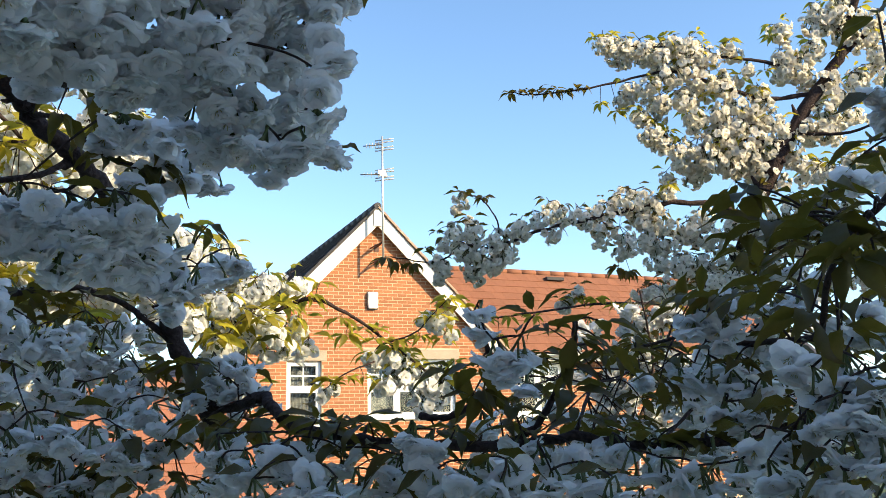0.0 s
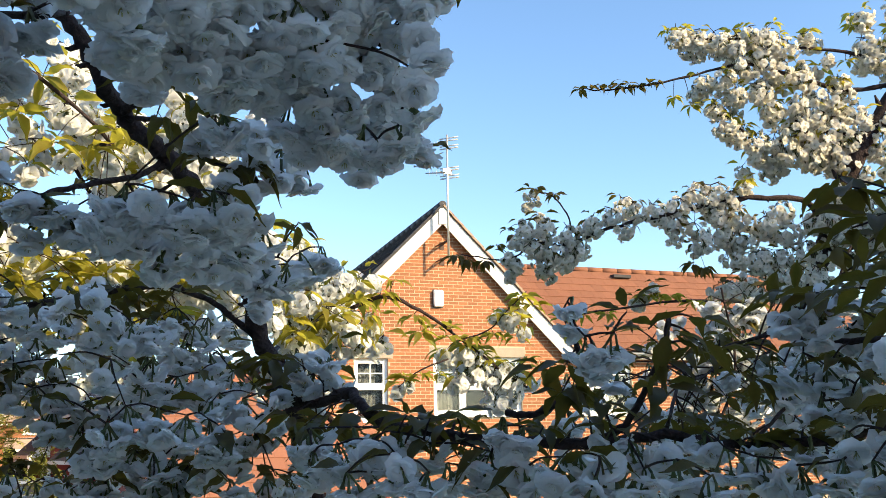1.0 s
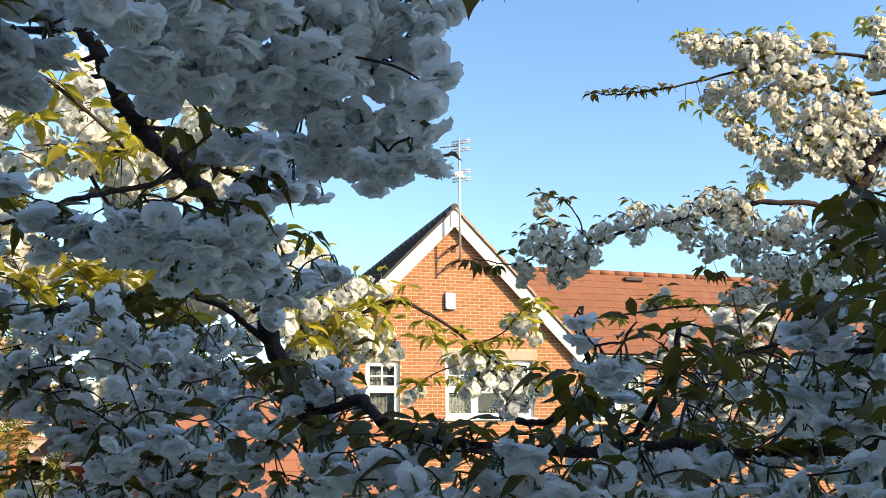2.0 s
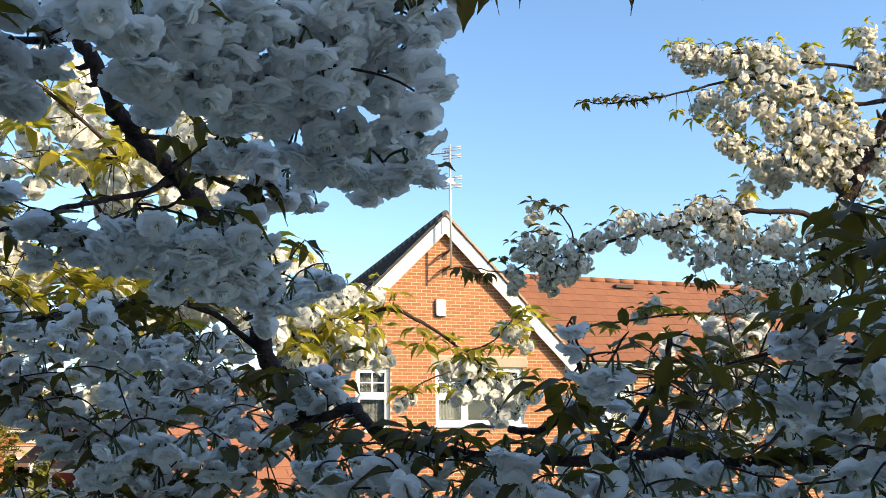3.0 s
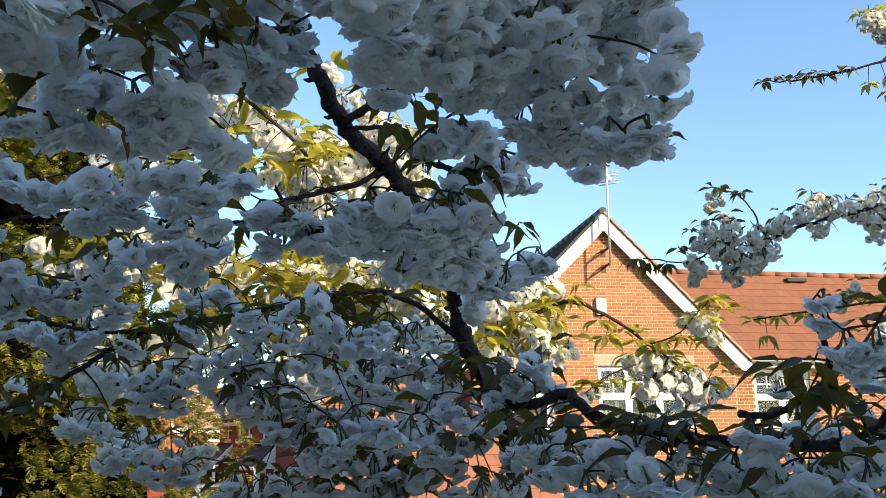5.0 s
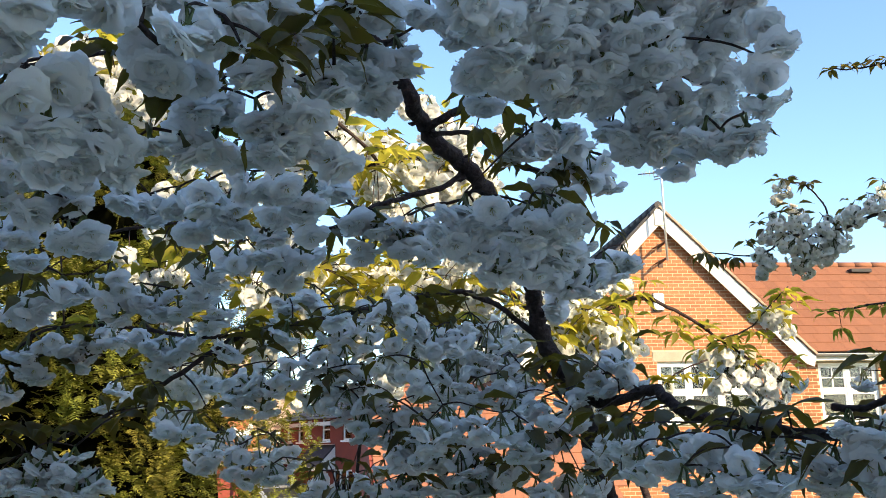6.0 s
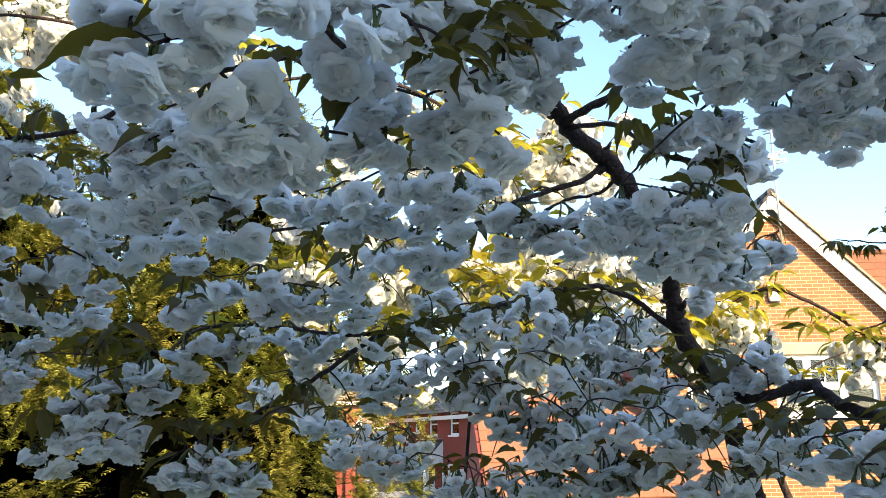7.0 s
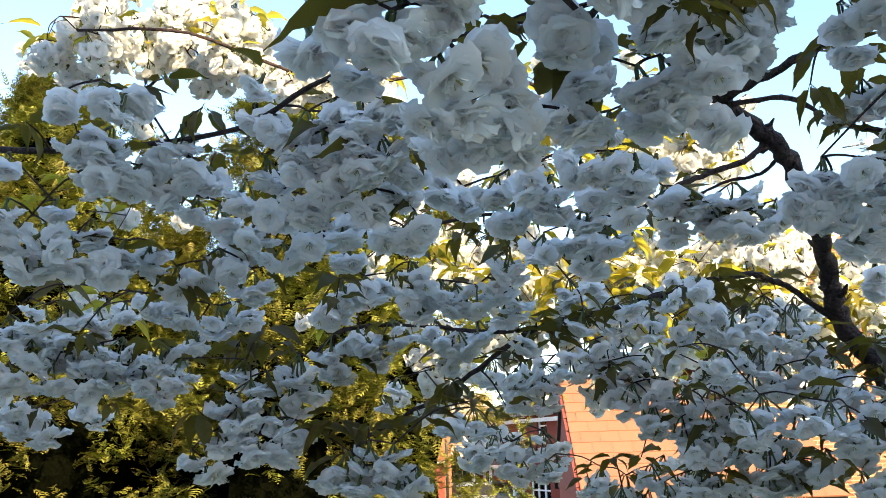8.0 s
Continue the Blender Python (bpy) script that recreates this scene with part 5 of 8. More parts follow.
near.clusters([
    (-0.993, 0.443, 3.634, 0.021), (-0.98, 0.454, 3.623, 0.02), (-1.046, 0.434, 3.634, 0.018), (-1.054, 0.462, 3.599, 0.023), (-1.03, 0.479, 3.593, 0.022),
    (-1.043, 0.477, 3.57, 0.022), (-1.03, 0.509, 3.571, 0.024), (-1.018, 0.534, 3.594, 0.021), (-0.994, 0.543, 3.618, 0.022), (-0.993, 0.552, 3.588, 0.022),
    (-1.025, 0.549, 3.567, 0.023), (-0.989, 0.58, 3.582, 0.021), (-1.023, 0.589, 3.557, 0.02), (-0.998, 0.608, 3.545, 0.023), (-1.139, 0.456, 3.514, 0.024),
    (-1.114, 0.472, 3.513, 0.025), (-1.132, 0.466, 3.49, 0.025), (-1.114, 0.501, 3.494, 0.024), (-1.106, 0.52, 3.529, 0.021), (-1.1, 0.554, 3.508, 0.024),
    (-1.126, 0.49, 3.554, 0.015), (-1.126, 0.433, 3.54, 0.016)
], leafy=0.5, fill=0.3)
near.clusters([
    (-1.164, 0.453, 3.602, 0.016), (-1.089, 0.584, 3.513, 0.023), (-1.086, 0.617, 3.485, 0.025), (-1.052, 0.637, 3.491, 0.024), (-1.013, 0.635, 3.499, 0.025),
    (-1.009, 0.668, 3.477, 0.025), (-1.111, 0.658, 3.452, 0.025), (-1.139, 0.638, 3.466, 0.021), (-1.092, 0.696, 3.448, 0.027), (-1.076, 0.728, 3.457, 0.024),
    (-1.134, 0.698, 3.43, 0.024)
], leafy=0.5, fill=0.3)
near.clusters([
    (-1.373, 0.603, 3.454, 0.03), (-1.312, 0.602, 3.463, 0.026), (-1.357, 0.62, 3.424, 0.027), (-1.396, 0.615, 3.397, 0.027), (-1.351, 0.644, 3.396, 0.026),
    (-1.358, 0.679, 3.43, 0.025), (-1.336, 0.704, 3.478, 0.022), (-1.326, 0.743, 3.491, 0.021), (-1.315, 0.684, 3.42, 0.028), (-1.281, 0.703, 3.427, 0.028),
    (-1.299, 0.701, 3.393, 0.026), (-1.261, 0.727, 3.385, 0.025), (-1.197, 0.729, 3.393, 0.027), (-1.213, 0.713, 3.415, 0.024), (-1.476, 0.688, 3.342, 0.032),
    (-1.444, 0.713, 3.325, 0.026), (-1.487, 0.797, 3.362, 0.021), (-1.458, 0.658, 3.364, 0.027), (-1.13, 0.771, 3.392, 0.024), (-1.103, 0.76, 3.361, 0.026),
    (-1.129, 0.747, 3.347, 0.02), (-1.099, 0.748, 3.325, 0.027)
], leafy=0.4, fill=0.45)
near.clusters([
    (-1.126, 0.736, 3.304, 0.023), (-1.174, 0.736, 3.284, 0.017), (-1.091, 0.761, 3.293, 0.024), (-1.076, 0.785, 3.332, 0.026), (-1.06, 0.8, 3.311, 0.023),
    (-1.1, 0.793, 3.377, 0.022), (-1.075, 0.796, 3.289, 0.02), (-1.158, 0.75, 3.269, 0.016)
], leafy=0.4, fill=0.45)
near.clusters([
    (-1.057, 0.805, 3.39, 0.03), (-1.054, 0.836, 3.37, 0.024), (-1.082, 0.823, 3.356, 0.027), (-1.054, 0.87, 3.426, 0.027), (-1.02, 0.89, 3.433, 0.028),
    (-1.051, 0.88, 3.395, 0.025), (-0.983, 0.804, 3.48, 0.031), (-1.017, 0.812, 3.462, 0.025), (-0.957, 0.818, 3.487, 0.028), (-0.943, 0.849, 3.498, 0.021),
    (-0.991, 0.929, 3.443, 0.027), (-1.015, 0.922, 3.412, 0.022), (-0.889, 0.834, 3.497, 0.029), (-0.904, 0.857, 3.465, 0.025), (-0.872, 0.874, 3.479, 0.026),
    (-0.842, 0.895, 3.471, 0.026), (-0.806, 0.89, 3.482, 0.026), (-0.781, 0.875, 3.505, 0.027), (-0.797, 0.925, 3.464, 0.023), (-0.955, 0.976, 3.445, 0.029),
    (-0.923, 1, 3.429, 0.029), (-0.889, 0.991, 3.449, 0.025)
], leafy=0.5, fill=0.3)
near.clusters([
    (-0.957, 1.009, 3.407, 0.023), (-0.942, 1.117, 3.397, 0.03), (-0.925, 1.178, 3.391, 0.034), (-0.895, 1.218, 3.401, 0.035), (-0.863, 1.236, 3.41, 0.033),
    (-0.945, 1.196, 3.366, 0.031), (-0.907, 1.22, 3.366, 0.033), (-1.163, 1.173, 3.393, 0.021), (-1.183, 1.168, 3.365, 0.019), (-1.07, 1.189, 3.324, 0.032),
    (-1.03, 1.213, 3.328, 0.032), (-1.085, 1.368, 3.297, 0.037), (-1.125, 1.375, 3.267, 0.036), (-1.072, 1.408, 3.266, 0.04), (-1.025, 1.433, 3.286, 0.038),
    (-1.003, 1.433, 3.245, 0.035), (-1.057, 1.424, 3.24, 0.032), (-0.971, 0.794, 3.268, 0.025), (-0.946, 0.806, 3.281, 0.025), (-0.918, 0.814, 3.274, 0.027),
    (-0.95, 0.8, 3.251, 0.026), (-0.915, 0.822, 3.251, 0.027)
], leafy=0.5, fill=0.3)
near.clusters([
    (-0.99, 0.785, 3.258, 0.019), (-0.9, 0.843, 3.254, 0.018)
], leafy=0.5, fill=0.3)
near.clusters([
    (-0.788, 1.078, 3.499, 0.026), (-0.814, 1.111, 3.448, 0.027), (-0.778, 1.14, 3.516, 0.025), (-0.778, 1.224, 3.474, 0.03), (-0.83, 1.252, 3.427, 0.031),
    (-0.797, 1.294, 3.437, 0.031), (-0.734, 1.254, 3.465, 0.032), (-0.705, 1.3, 3.45, 0.032), (-0.677, 1.335, 3.478, 0.031), (-0.748, 1.304, 3.518, 0.028),
    (-0.707, 1.325, 3.536, 0.026), (-0.657, 1.354, 3.451, 0.029), (-0.796, 1.259, 3.39, 0.032), (-0.764, 1.301, 3.399, 0.031), (-0.822, 1.249, 3.364, 0.029),
    (-0.771, 1.26, 3.353, 0.032), (-0.732, 1.282, 3.361, 0.032), (-0.706, 1.306, 3.335, 0.032), (-0.746, 1.261, 3.318, 0.03), (-0.666, 1.326, 3.352, 0.032),
    (-0.673, 1.308, 3.313, 0.028), (-0.643, 1.326, 3.317, 0.03)
], leafy=0.7, fill=0.3)
near.clusters([
    (-0.711, 1.286, 3.305, 0.026), (-0.634, 1.342, 3.369, 0.028), (-0.614, 1.388, 3.424, 0.027)
], leafy=0.7, fill=0.3)
near.clusters([
    (-0.596, 2.473, 3.629, 0.039), (-0.544, 2.498, 3.614, 0.043), (-0.487, 2.501, 3.605, 0.036), (-0.469, 2.542, 3.559, 0.03), (-0.525, 2.49, 3.556, 0.032),
    (-0.633, 2.462, 3.58, 0.035), (-0.68, 2.451, 3.629, 0.039), (-0.72, 2.425, 3.603, 0.038), (-0.751, 2.416, 3.642, 0.035), (-0.705, 2.434, 3.563, 0.029),
    (-0.574, 2.494, 3.533, 0.023), (-0.654, 2.443, 3.668, 0.029), (-0.09, 2.638, 3.627, 0.028), (-0.055, 2.666, 3.647, 0.024), (-0.056, 2.655, 3.602, 0.022),
    (-0.133, 2.645, 3.638, 0.019), (-0.282, 2.656, 3.522, 0.031), (-0.231, 2.666, 3.53, 0.031), (-0.192, 2.716, 3.49, 0.035), (-0.142, 2.745, 3.455, 0.039),
    (-0.099, 2.774, 3.421, 0.039), (-0.145, 2.779, 3.396, 0.039)
], leafy=1.8, fine=False, leaf_size=0.065, size=1.2, fill=0.6)
near.clusters([
    (-0.219, 2.719, 3.473, 0.032), (-0.081, 2.767, 3.455, 0.032), (-0.114, 2.739, 3.489, 0.027), (-0.243, 2.684, 3.446, 0.026), (-0.424, 2.573, 3.42, 0.023),
    (-0.39, 2.57, 3.436, 0.017), (-1.17, 2.168, 4.042, 0.051), (-1.111, 2.172, 4.026, 0.045), (-1.198, 2.151, 4.116, 0.045), (-1.184, 2.334, 3.738, 0.041),
    (-1.105, 2.327, 3.782, 0.041), (-1.043, 2.332, 3.765, 0.037), (-0.98, 2.33, 3.779, 0.037), (-1.203, 2.269, 3.805, 0.04), (-0.885, 2.323, 3.822, 0.037),
    (-1.148, 2.401, 3.668, 0.035), (-0.952, 2.367, 3.705, 0.038), (-0.885, 2.407, 3.669, 0.035), (-0.761, 2.376, 3.83, 0.035), (-1.021, 2.408, 3.649, 0.032),
    (-1.249, 2.346, 3.679, 0.034), (-0.663, 2.431, 3.822, 0.029)
], leafy=1.8, fine=False, leaf_size=0.065, size=1.2, fill=0.6)
near.clusters([
    (-2.016, 1.029, 4.212, 0.034), (-1.916, 1.031, 4.213, 0.038), (-1.978, 1.066, 4.161, 0.031), (-1.865, 1.069, 4.187, 0.041), (-1.936, 1.096, 4.147, 0.029),
    (-1.785, 1.081, 4.197, 0.042), (-1.795, 1.123, 4.149, 0.038), (-1.713, 1.129, 4.184, 0.04), (-1.721, 1.172, 4.142, 0.033), (-1.64, 1.178, 4.171, 0.04),
    (-1.616, 1.22, 4.209, 0.038), (-1.679, 1.2, 4.135, 0.028), (-1.599, 1.24, 4.171, 0.028), (-1.553, 1.285, 4.109, 0.035), (-1.512, 1.315, 4.096, 0.033),
    (-1.806, 1.139, 4.063, 0.028), (-1.843, 1.125, 4.026, 0.025), (-1.395, 1.33, 4.086, 0.042), (-1.343, 1.363, 4.085, 0.042), (-1.33, 1.387, 4.025, 0.035),
    (-1.359, 1.343, 4.122, 0.037), (-0.891, 1.92, 3.962, 0.041)
], leafy=1.4, fine=False, leaf_size=0.065, size=1.15, fill=0.5)
near.clusters([
    (-0.821, 1.964, 3.961, 0.044), (-0.853, 1.938, 3.982, 0.033), (-1.222, 1.728, 3.9, 0.033), (-1.143, 1.782, 3.885, 0.027), (-1.444, 1.617, 3.796, 0.035),
    (-1.353, 1.678, 3.781, 0.035), (-1.287, 1.726, 3.754, 0.033), (-1.208, 1.779, 3.739, 0.035), (-1.177, 1.806, 3.712, 0.033), (-1.133, 1.838, 3.698, 0.03),
    (-1.304, 1.726, 3.714, 0.033), (-1.398, 1.67, 3.702, 0.03), (-1.268, 1.89, 3.635, 0.031), (-1.232, 1.913, 3.635, 0.031), (-1.539, 1.705, 3.695, 0.029),
    (-2.033, 1.166, 3.647, 0.029), (-1.991, 1.197, 3.627, 0.026), (-1.889, 1.326, 3.842, 0.027), (-2.036, 1.227, 3.87, 0.027), (-1.991, 1.258, 3.856, 0.022),
    (-1.677, 1.522, 3.599, 0.025), (-1.32, 1.89, 3.51, 0.034)
], leafy=1.4, fine=False, leaf_size=0.065, size=1.15, fill=0.5)
near.clusters([
    (-1.514, 1.768, 3.513, 0.031), (-1.074, 1.987, 3.731, 0.034), (-1.015, 2.027, 3.716, 0.034), (-0.984, 2.058, 3.674, 0.031), (-1.14, 1.981, 3.592, 0.029),
    (-1.088, 2.007, 3.619, 0.031), (-0.985, 2.108, 3.478, 0.034)
], leafy=1.4, fine=False, leaf_size=0.065, size=1.15, fill=0.5)
near.tuft(-0.388, 0.897, 3.607, 7, 0.038)
near.tuft(-0.332, 0.901, 3.597, 6, 0.043, (0.7, 0, -0.5))
near.tuft(-0.296, 0.984, 3.546, 5, 0.032, (0.5, 0, -0.5))
near.tuft(-0.316, 0.899, 3.609, 3, 0.032)
near.tuft(-0.144, 0.782, 3.694, 4, 0.038, (0.5, 0, -0.7))
near.tuft(-0.127, 0.779, 3.71, 3, 0.032)
near.tuft(-0.477, 1.394, 3.426, 8, 0.049)
near.tuft(-0.435, 1.383, 3.388, 7, 0.049)
near.tuft(-0.502, 1.417, 3.41, 6, 0.043)
near.tuft(-0.674, 2.378, 3.588, 4, 0.061, sun_tinted=True)
near.tuft(0.065, 0.847, 3.411, 3, 0.038, (-0.3, 0, 0.9))
near.tuft(0.102, 0.842, 3.392, 4, 0.038, (0.6, 0, -0.5))
near.tuft(0.124, 0.84, 3.403, 2, 0.038, (0.8, 0, -0.3))
near.tuft(0.098, 0.867, 3.367, 3, 0.038, (0.1, 0, -0.8))
near.tuft(-0.14, 0.965, 3.317, 3, 0.049, (0, 0, 0.1))
near.tuft(-0.165, 0.963, 3.321, 3, 0.043, (-1, 0, 0.1))
near.tuft(0.01, 0.957, 3.371, 4, 0.041, (-0.8, 0, -0.2))
near.tuft(0.003, 0.963, 3.341, 5, 0.043)
near.tuft(-0.018, 1.021, 3.305, 5, 0.038)
near.tuft(-0.32, 1.115, 3.313, 4, 0.049)
near.tuft(-0.297, 1.163, 3.328, 5, 0.049)
near.tuft(-0.123, 1.024, 3.283, 5, 0.032)
near.tuft(0.045, 0.967, 3.328, 4, 0.038)
near.tuft(0.192, 0.979, 3.288, 4, 0.049, (0.8, 0, -0.2))
near.tuft(0.229, 0.98, 3.287, 4, 0.046)
near.tuft(0.241, 0.731, 3.493, 4, 0.043, (-0.3, 0, -0.2))
near.tuft(0.249, 0.707, 3.462, 6, 0.046)
near.tuft(0.267, 0.64, 3.445, 6, 0.049)
near.tuft(0.274, 0.615, 3.418, 6, 0.049, (-0.5, 0, -0.4))
near.tuft(0.256, 0.664, 3.381, 4, 0.043, (-0.8, 0, -0.2))
near.tuft(0.278, 0.666, 3.372, 4, 0.043, (0.6, 0, -0.3))
near.tuft(0.255, 0.698, 3.413, 4, 0.049, (-0.9, 0, -0.1))
near.tuft(0.291, 0.613, 3.43, 5, 0.049)
near.tuft(0.326, 0.677, 3.518, 4, 0.043, (-0.6, 0, -0.2))
near.tuft(0.381, 0.75, 3.661, 4, 0.038, (-0.8, 0, 0))
near.tuft(0.277, 0.949, 3.437, 5, 0.046, (-0.9, 0, -0.1))
near.tuft(0.271, 1.099, 3.449, 3, 0.049, (-1, 0, 0))
near.tuft(0.303, 0.904, 3.411, 4, 0.038)
near.tuft(0.287, 0.963, 3.37, 4, 0.038)
near.tuft(0.254, 0.978, 3.298, 5, 0.046)
near.tuft(0.228, 1.066, 3.36, 4, 0.043, (0.7, 0, -0.5))
near.tuft(0.317, 0.873, 3.318, 5, 0.038)
near.tuft(0.344, 1.087, 3.514, 5, 0.038)
near.tuft(0.285, 1.097, 3.459, 3, 0.043)
near.tuft(-0.408, 0.892, 3.629, 3, 0.032, (0, 0, -0.8))
near.tuft(-0.58, 2.396, 3.755, 7, 0.068, (-0.2, 0, -0.5), sun_tinted=True)
near.tuft(-0.532, 2.438, 3.704, 7, 0.068, (0, 0, -0.6), sun_tinted=True)
near.tuft(-0.455, 2.46, 3.705, 7, 0.068, (0.2, 0, -0.6), sun_tinted=True)
near.tuft(-0.49, 2.473, 3.642, 6, 0.068, (0, 0, -0.7), sun_tinted=True)
near.tuft(-0.414, 2.454, 3.736, 4, 0.053, sun_tinted=True)
near.tuft(-0.367, 2.526, 3.646, 6, 0.061, (0, 0, -0.5), sun_tinted=True)
near.tuft(-0.352, 2.537, 3.597, 6, 0.061, (0, 0, -0.5), sun_tinted=True)
near.tuft(-0.308, 2.584, 3.618, 5, 0.050, sun_tinted=True)
near.tuft(-0.268, 2.607, 3.611, 8, 0.043, (0, 0, 0.3), sun_tinted=True)
near.tuft(-0.211, 2.644, 3.588, 11, 0.050, sun_tinted=True)
near.tuft(-0.142, 2.644, 3.595, 9, 0.050, sun_tinted=True)
near.tuft(-0.106, 2.633, 3.653, 6, 0.058, (-0.6, 0, 0), sun_tinted=True)
near.tuft(-0.054, 2.653, 3.707, 11, 0.058, sun_tinted=True)
near.tuft(-0.02, 2.679, 3.683, 9, 0.058, sun_tinted=True)
near.tuft(-0.306, 2.564, 3.474, 4, 0.046, sun_tinted=True)
near.tuft(-0.356, 2.562, 3.475, 5, 0.046, sun_tinted=True)
near.tuft(-0.406, 2.563, 3.469, 5, 0.046, sun_tinted=True)
near.tuft(-0.275, 2.592, 3.584, 5, 0.050, sun_tinted=True)
near.tuft(-0.182, 2.706, 3.541, 9, 0.043, sun_tinted=True)
near.tuft(-0.23, 2.659, 3.564, 8, 0.043, sun_tinted=True)
near.tuft(-0.147, 2.71, 3.523, 9, 0.043, sun_tinted=True)
near.tuft(-0.043, 2.764, 3.525, 8, 0.043, sun_tinted=True)
near.tuft(-0.075, 2.678, 3.588, 6, 0.050, sun_tinted=True)
near.tuft(-0.622, 2.344, 3.755, 6, 0.061, sun_tinted=True)
near.tuft(-0.7, 2.338, 3.772, 6, 0.061, sun_tinted=True)
near.tuft(-0.671, 2.355, 3.695, 6, 0.061, sun_tinted=True)
near.tuft(-0.75, 2.359, 3.666, 5, 0.061, sun_tinted=True)
near.tuft(-1.193, 2.223, 3.78, 6, 0.068, sun_tinted=True)
near.tuft(-1.133, 2.222, 3.793, 6, 0.068, sun_tinted=True)
near.tuft(-0.961, 2.291, 3.724, 5, 0.068, sun_tinted=True)
near.tuft(-0.871, 2.3, 3.692, 5, 0.061, sun_tinted=True)
near.tuft(-1.053, 1.971, 4.018, 6, 0.061, sun_tinted=True)
near.tuft(-0.986, 1.981, 3.976, 5, 0.061, sun_tinted=True)
near.tuft(-1.08, 1.967, 4.032, 4, 0.061, sun_tinted=True)
near.tuft(-0.895, 0.923, 3.375, 6, 0.046, (0, 0, -0.4))
near.tuft(-0.911, 0.92, 3.346, 6, 0.049)
near.tuft(-0.938, 0.907, 3.331, 5, 0.049)
near.tuft(-0.966, 0.833, 3.316, 5, 0.049)
near.tuft(-0.995, 0.811, 3.33, 5, 0.054, (-0.4, 0, -0.5))
near.tuft(-0.813, 1.014, 3.453, 6, 0.043)
near.tuft(-0.804, 1.049, 3.433, 5, 0.038)
near.tuft(-0.787, 1.052, 3.463, 5, 0.043)
near.tuft(-0.808, 0.869, 3.559, 8, 0.043)
near.tuft(-0.833, 0.855, 3.552, 6, 0.038)
near.tuft(-0.785, 0.885, 3.551, 5, 0.038)
near.tuft(-1.129, 0.815, 3.457, 5, 0.054)
near.tuft(-1.126, 0.823, 3.435, 5, 0.049)
near.tuft(-1.158, 0.801, 3.443, 5, 0.049)
near.tuft(-0.997, 0.483, 3.656, 6, 0.043)
near.tuft(-0.971, 0.496, 3.667, 5, 0.046)
near.tuft(-1.015, 0.498, 3.646, 4, 0.038, (-0.6, 0, -0.2))
near.tuft(-0.976, 0.556, 3.657, 4, 0.049, (0, 0, -0.7))
near.tuft(-1.008, 0.605, 3.626, 5, 0.043)
near.tuft(-1.185, 0.484, 3.666, 4, 0.049, (-0.6, 0, 0))
near.tuft(-2.023, 1.001, 3.841, 7, 0.061, sun_tinted=True)
near.tuft(-1.944, 1.038, 3.888, 6, 0.061, sun_tinted=True)
near.tuft(-1.977, 1.042, 3.792, 6, 0.061, sun_tinted=True)
near.tuft(-1.223, 0.701, 3.437, 4, 0.043)
near.tuft(-1.341, 0.683, 3.453, 4, 0.043)
near.tuft(-1.144, 0.714, 3.346, 4, 0.049, (-0.2, 0, -0.8))
near.tuft(-1.021, 0.799, 3.317, 4, 0.049)
near.tuft(-0.919, 1.724, 3.718, 6, 0.061, sun_tinted=True)
near.tuft(-0.649, 0.851, 3.545, 5, 0.038)
near.tuft(-0.588, 0.909, 3.562, 4, 0.043, (0.5, 0, 0.3))
near.tuft(-0.802, 1.251, 3.407, 4, 0.043)
near.tuft(-0.918, 1.744, 3.645, 6, 0.061, sun_tinted=True)
near.tuft(-0.988, 1.694, 3.67, 5, 0.061, sun_tinted=True)
near.tuft(-0.84, 1.784, 3.68, 5, 0.061, sun_tinted=True)
near.tuft(-1.254, 1.186, 4.05, 6, 0.068, sun_tinted=True)
near.tuft(-1.364, 1.457, 3.675, 6, 0.061, sun_tinted=True)
near.tuft(-1.288, 1.499, 3.698, 6, 0.061, sun_tinted=True)
near.tuft(-1.085, 1.639, 3.647, 7, 0.061, sun_tinted=True)
near.tuft(-1.058, 1.665, 3.611, 6, 0.061, sun_tinted=True)
near.tuft(-0.394, 0.801, 3.655, 4, 0.038)
near.tuft(-0.371, 0.817, 3.649, 4, 0.043, (0.7, 0, 0))
near.tuft(-0.407, 0.834, 3.634, 4, 0.041, (0, 0, -0.7))
near.tuft(-0.365, 0.883, 3.642, 5, 0.038)
near.tuft(-0.494, 0.484, 3.564, 5, 0.032)
near.tuft(-0.52, 0.387, 3.547, 4, 0.027)
near.tuft(-0.507, 0.398, 3.537, 4, 0.027)
near.tuft(-0.532, 0.379, 3.551, 4, 0.032)
near.tuft(-0.461, 0.588, 3.613, 4, 0.032)
near.tuft(-1.505, 1.4, 3.556, 5, 0.061, sun_tinted=True)
near.tuft(-1.23, 1.545, 3.661, 5, 0.061, sun_tinted=True)
near.tuft(-1.895, 1.14, 3.616, 5, 0.061, sun_tinted=True)
near.tuft(-1.867, 1.165, 3.585, 5, 0.061, sun_tinted=True)
near.tuft(-0.937, 1.707, 3.742, 4, 0.053, sun_tinted=True)
near.tuft(-1.048, 0.593, 3.576, 5, 0.032)
near.tuft(-0.942, 0.741, 3.495, 5, 0.038)
near.tuft(-0.92, 0.804, 3.539, 4, 0.032)
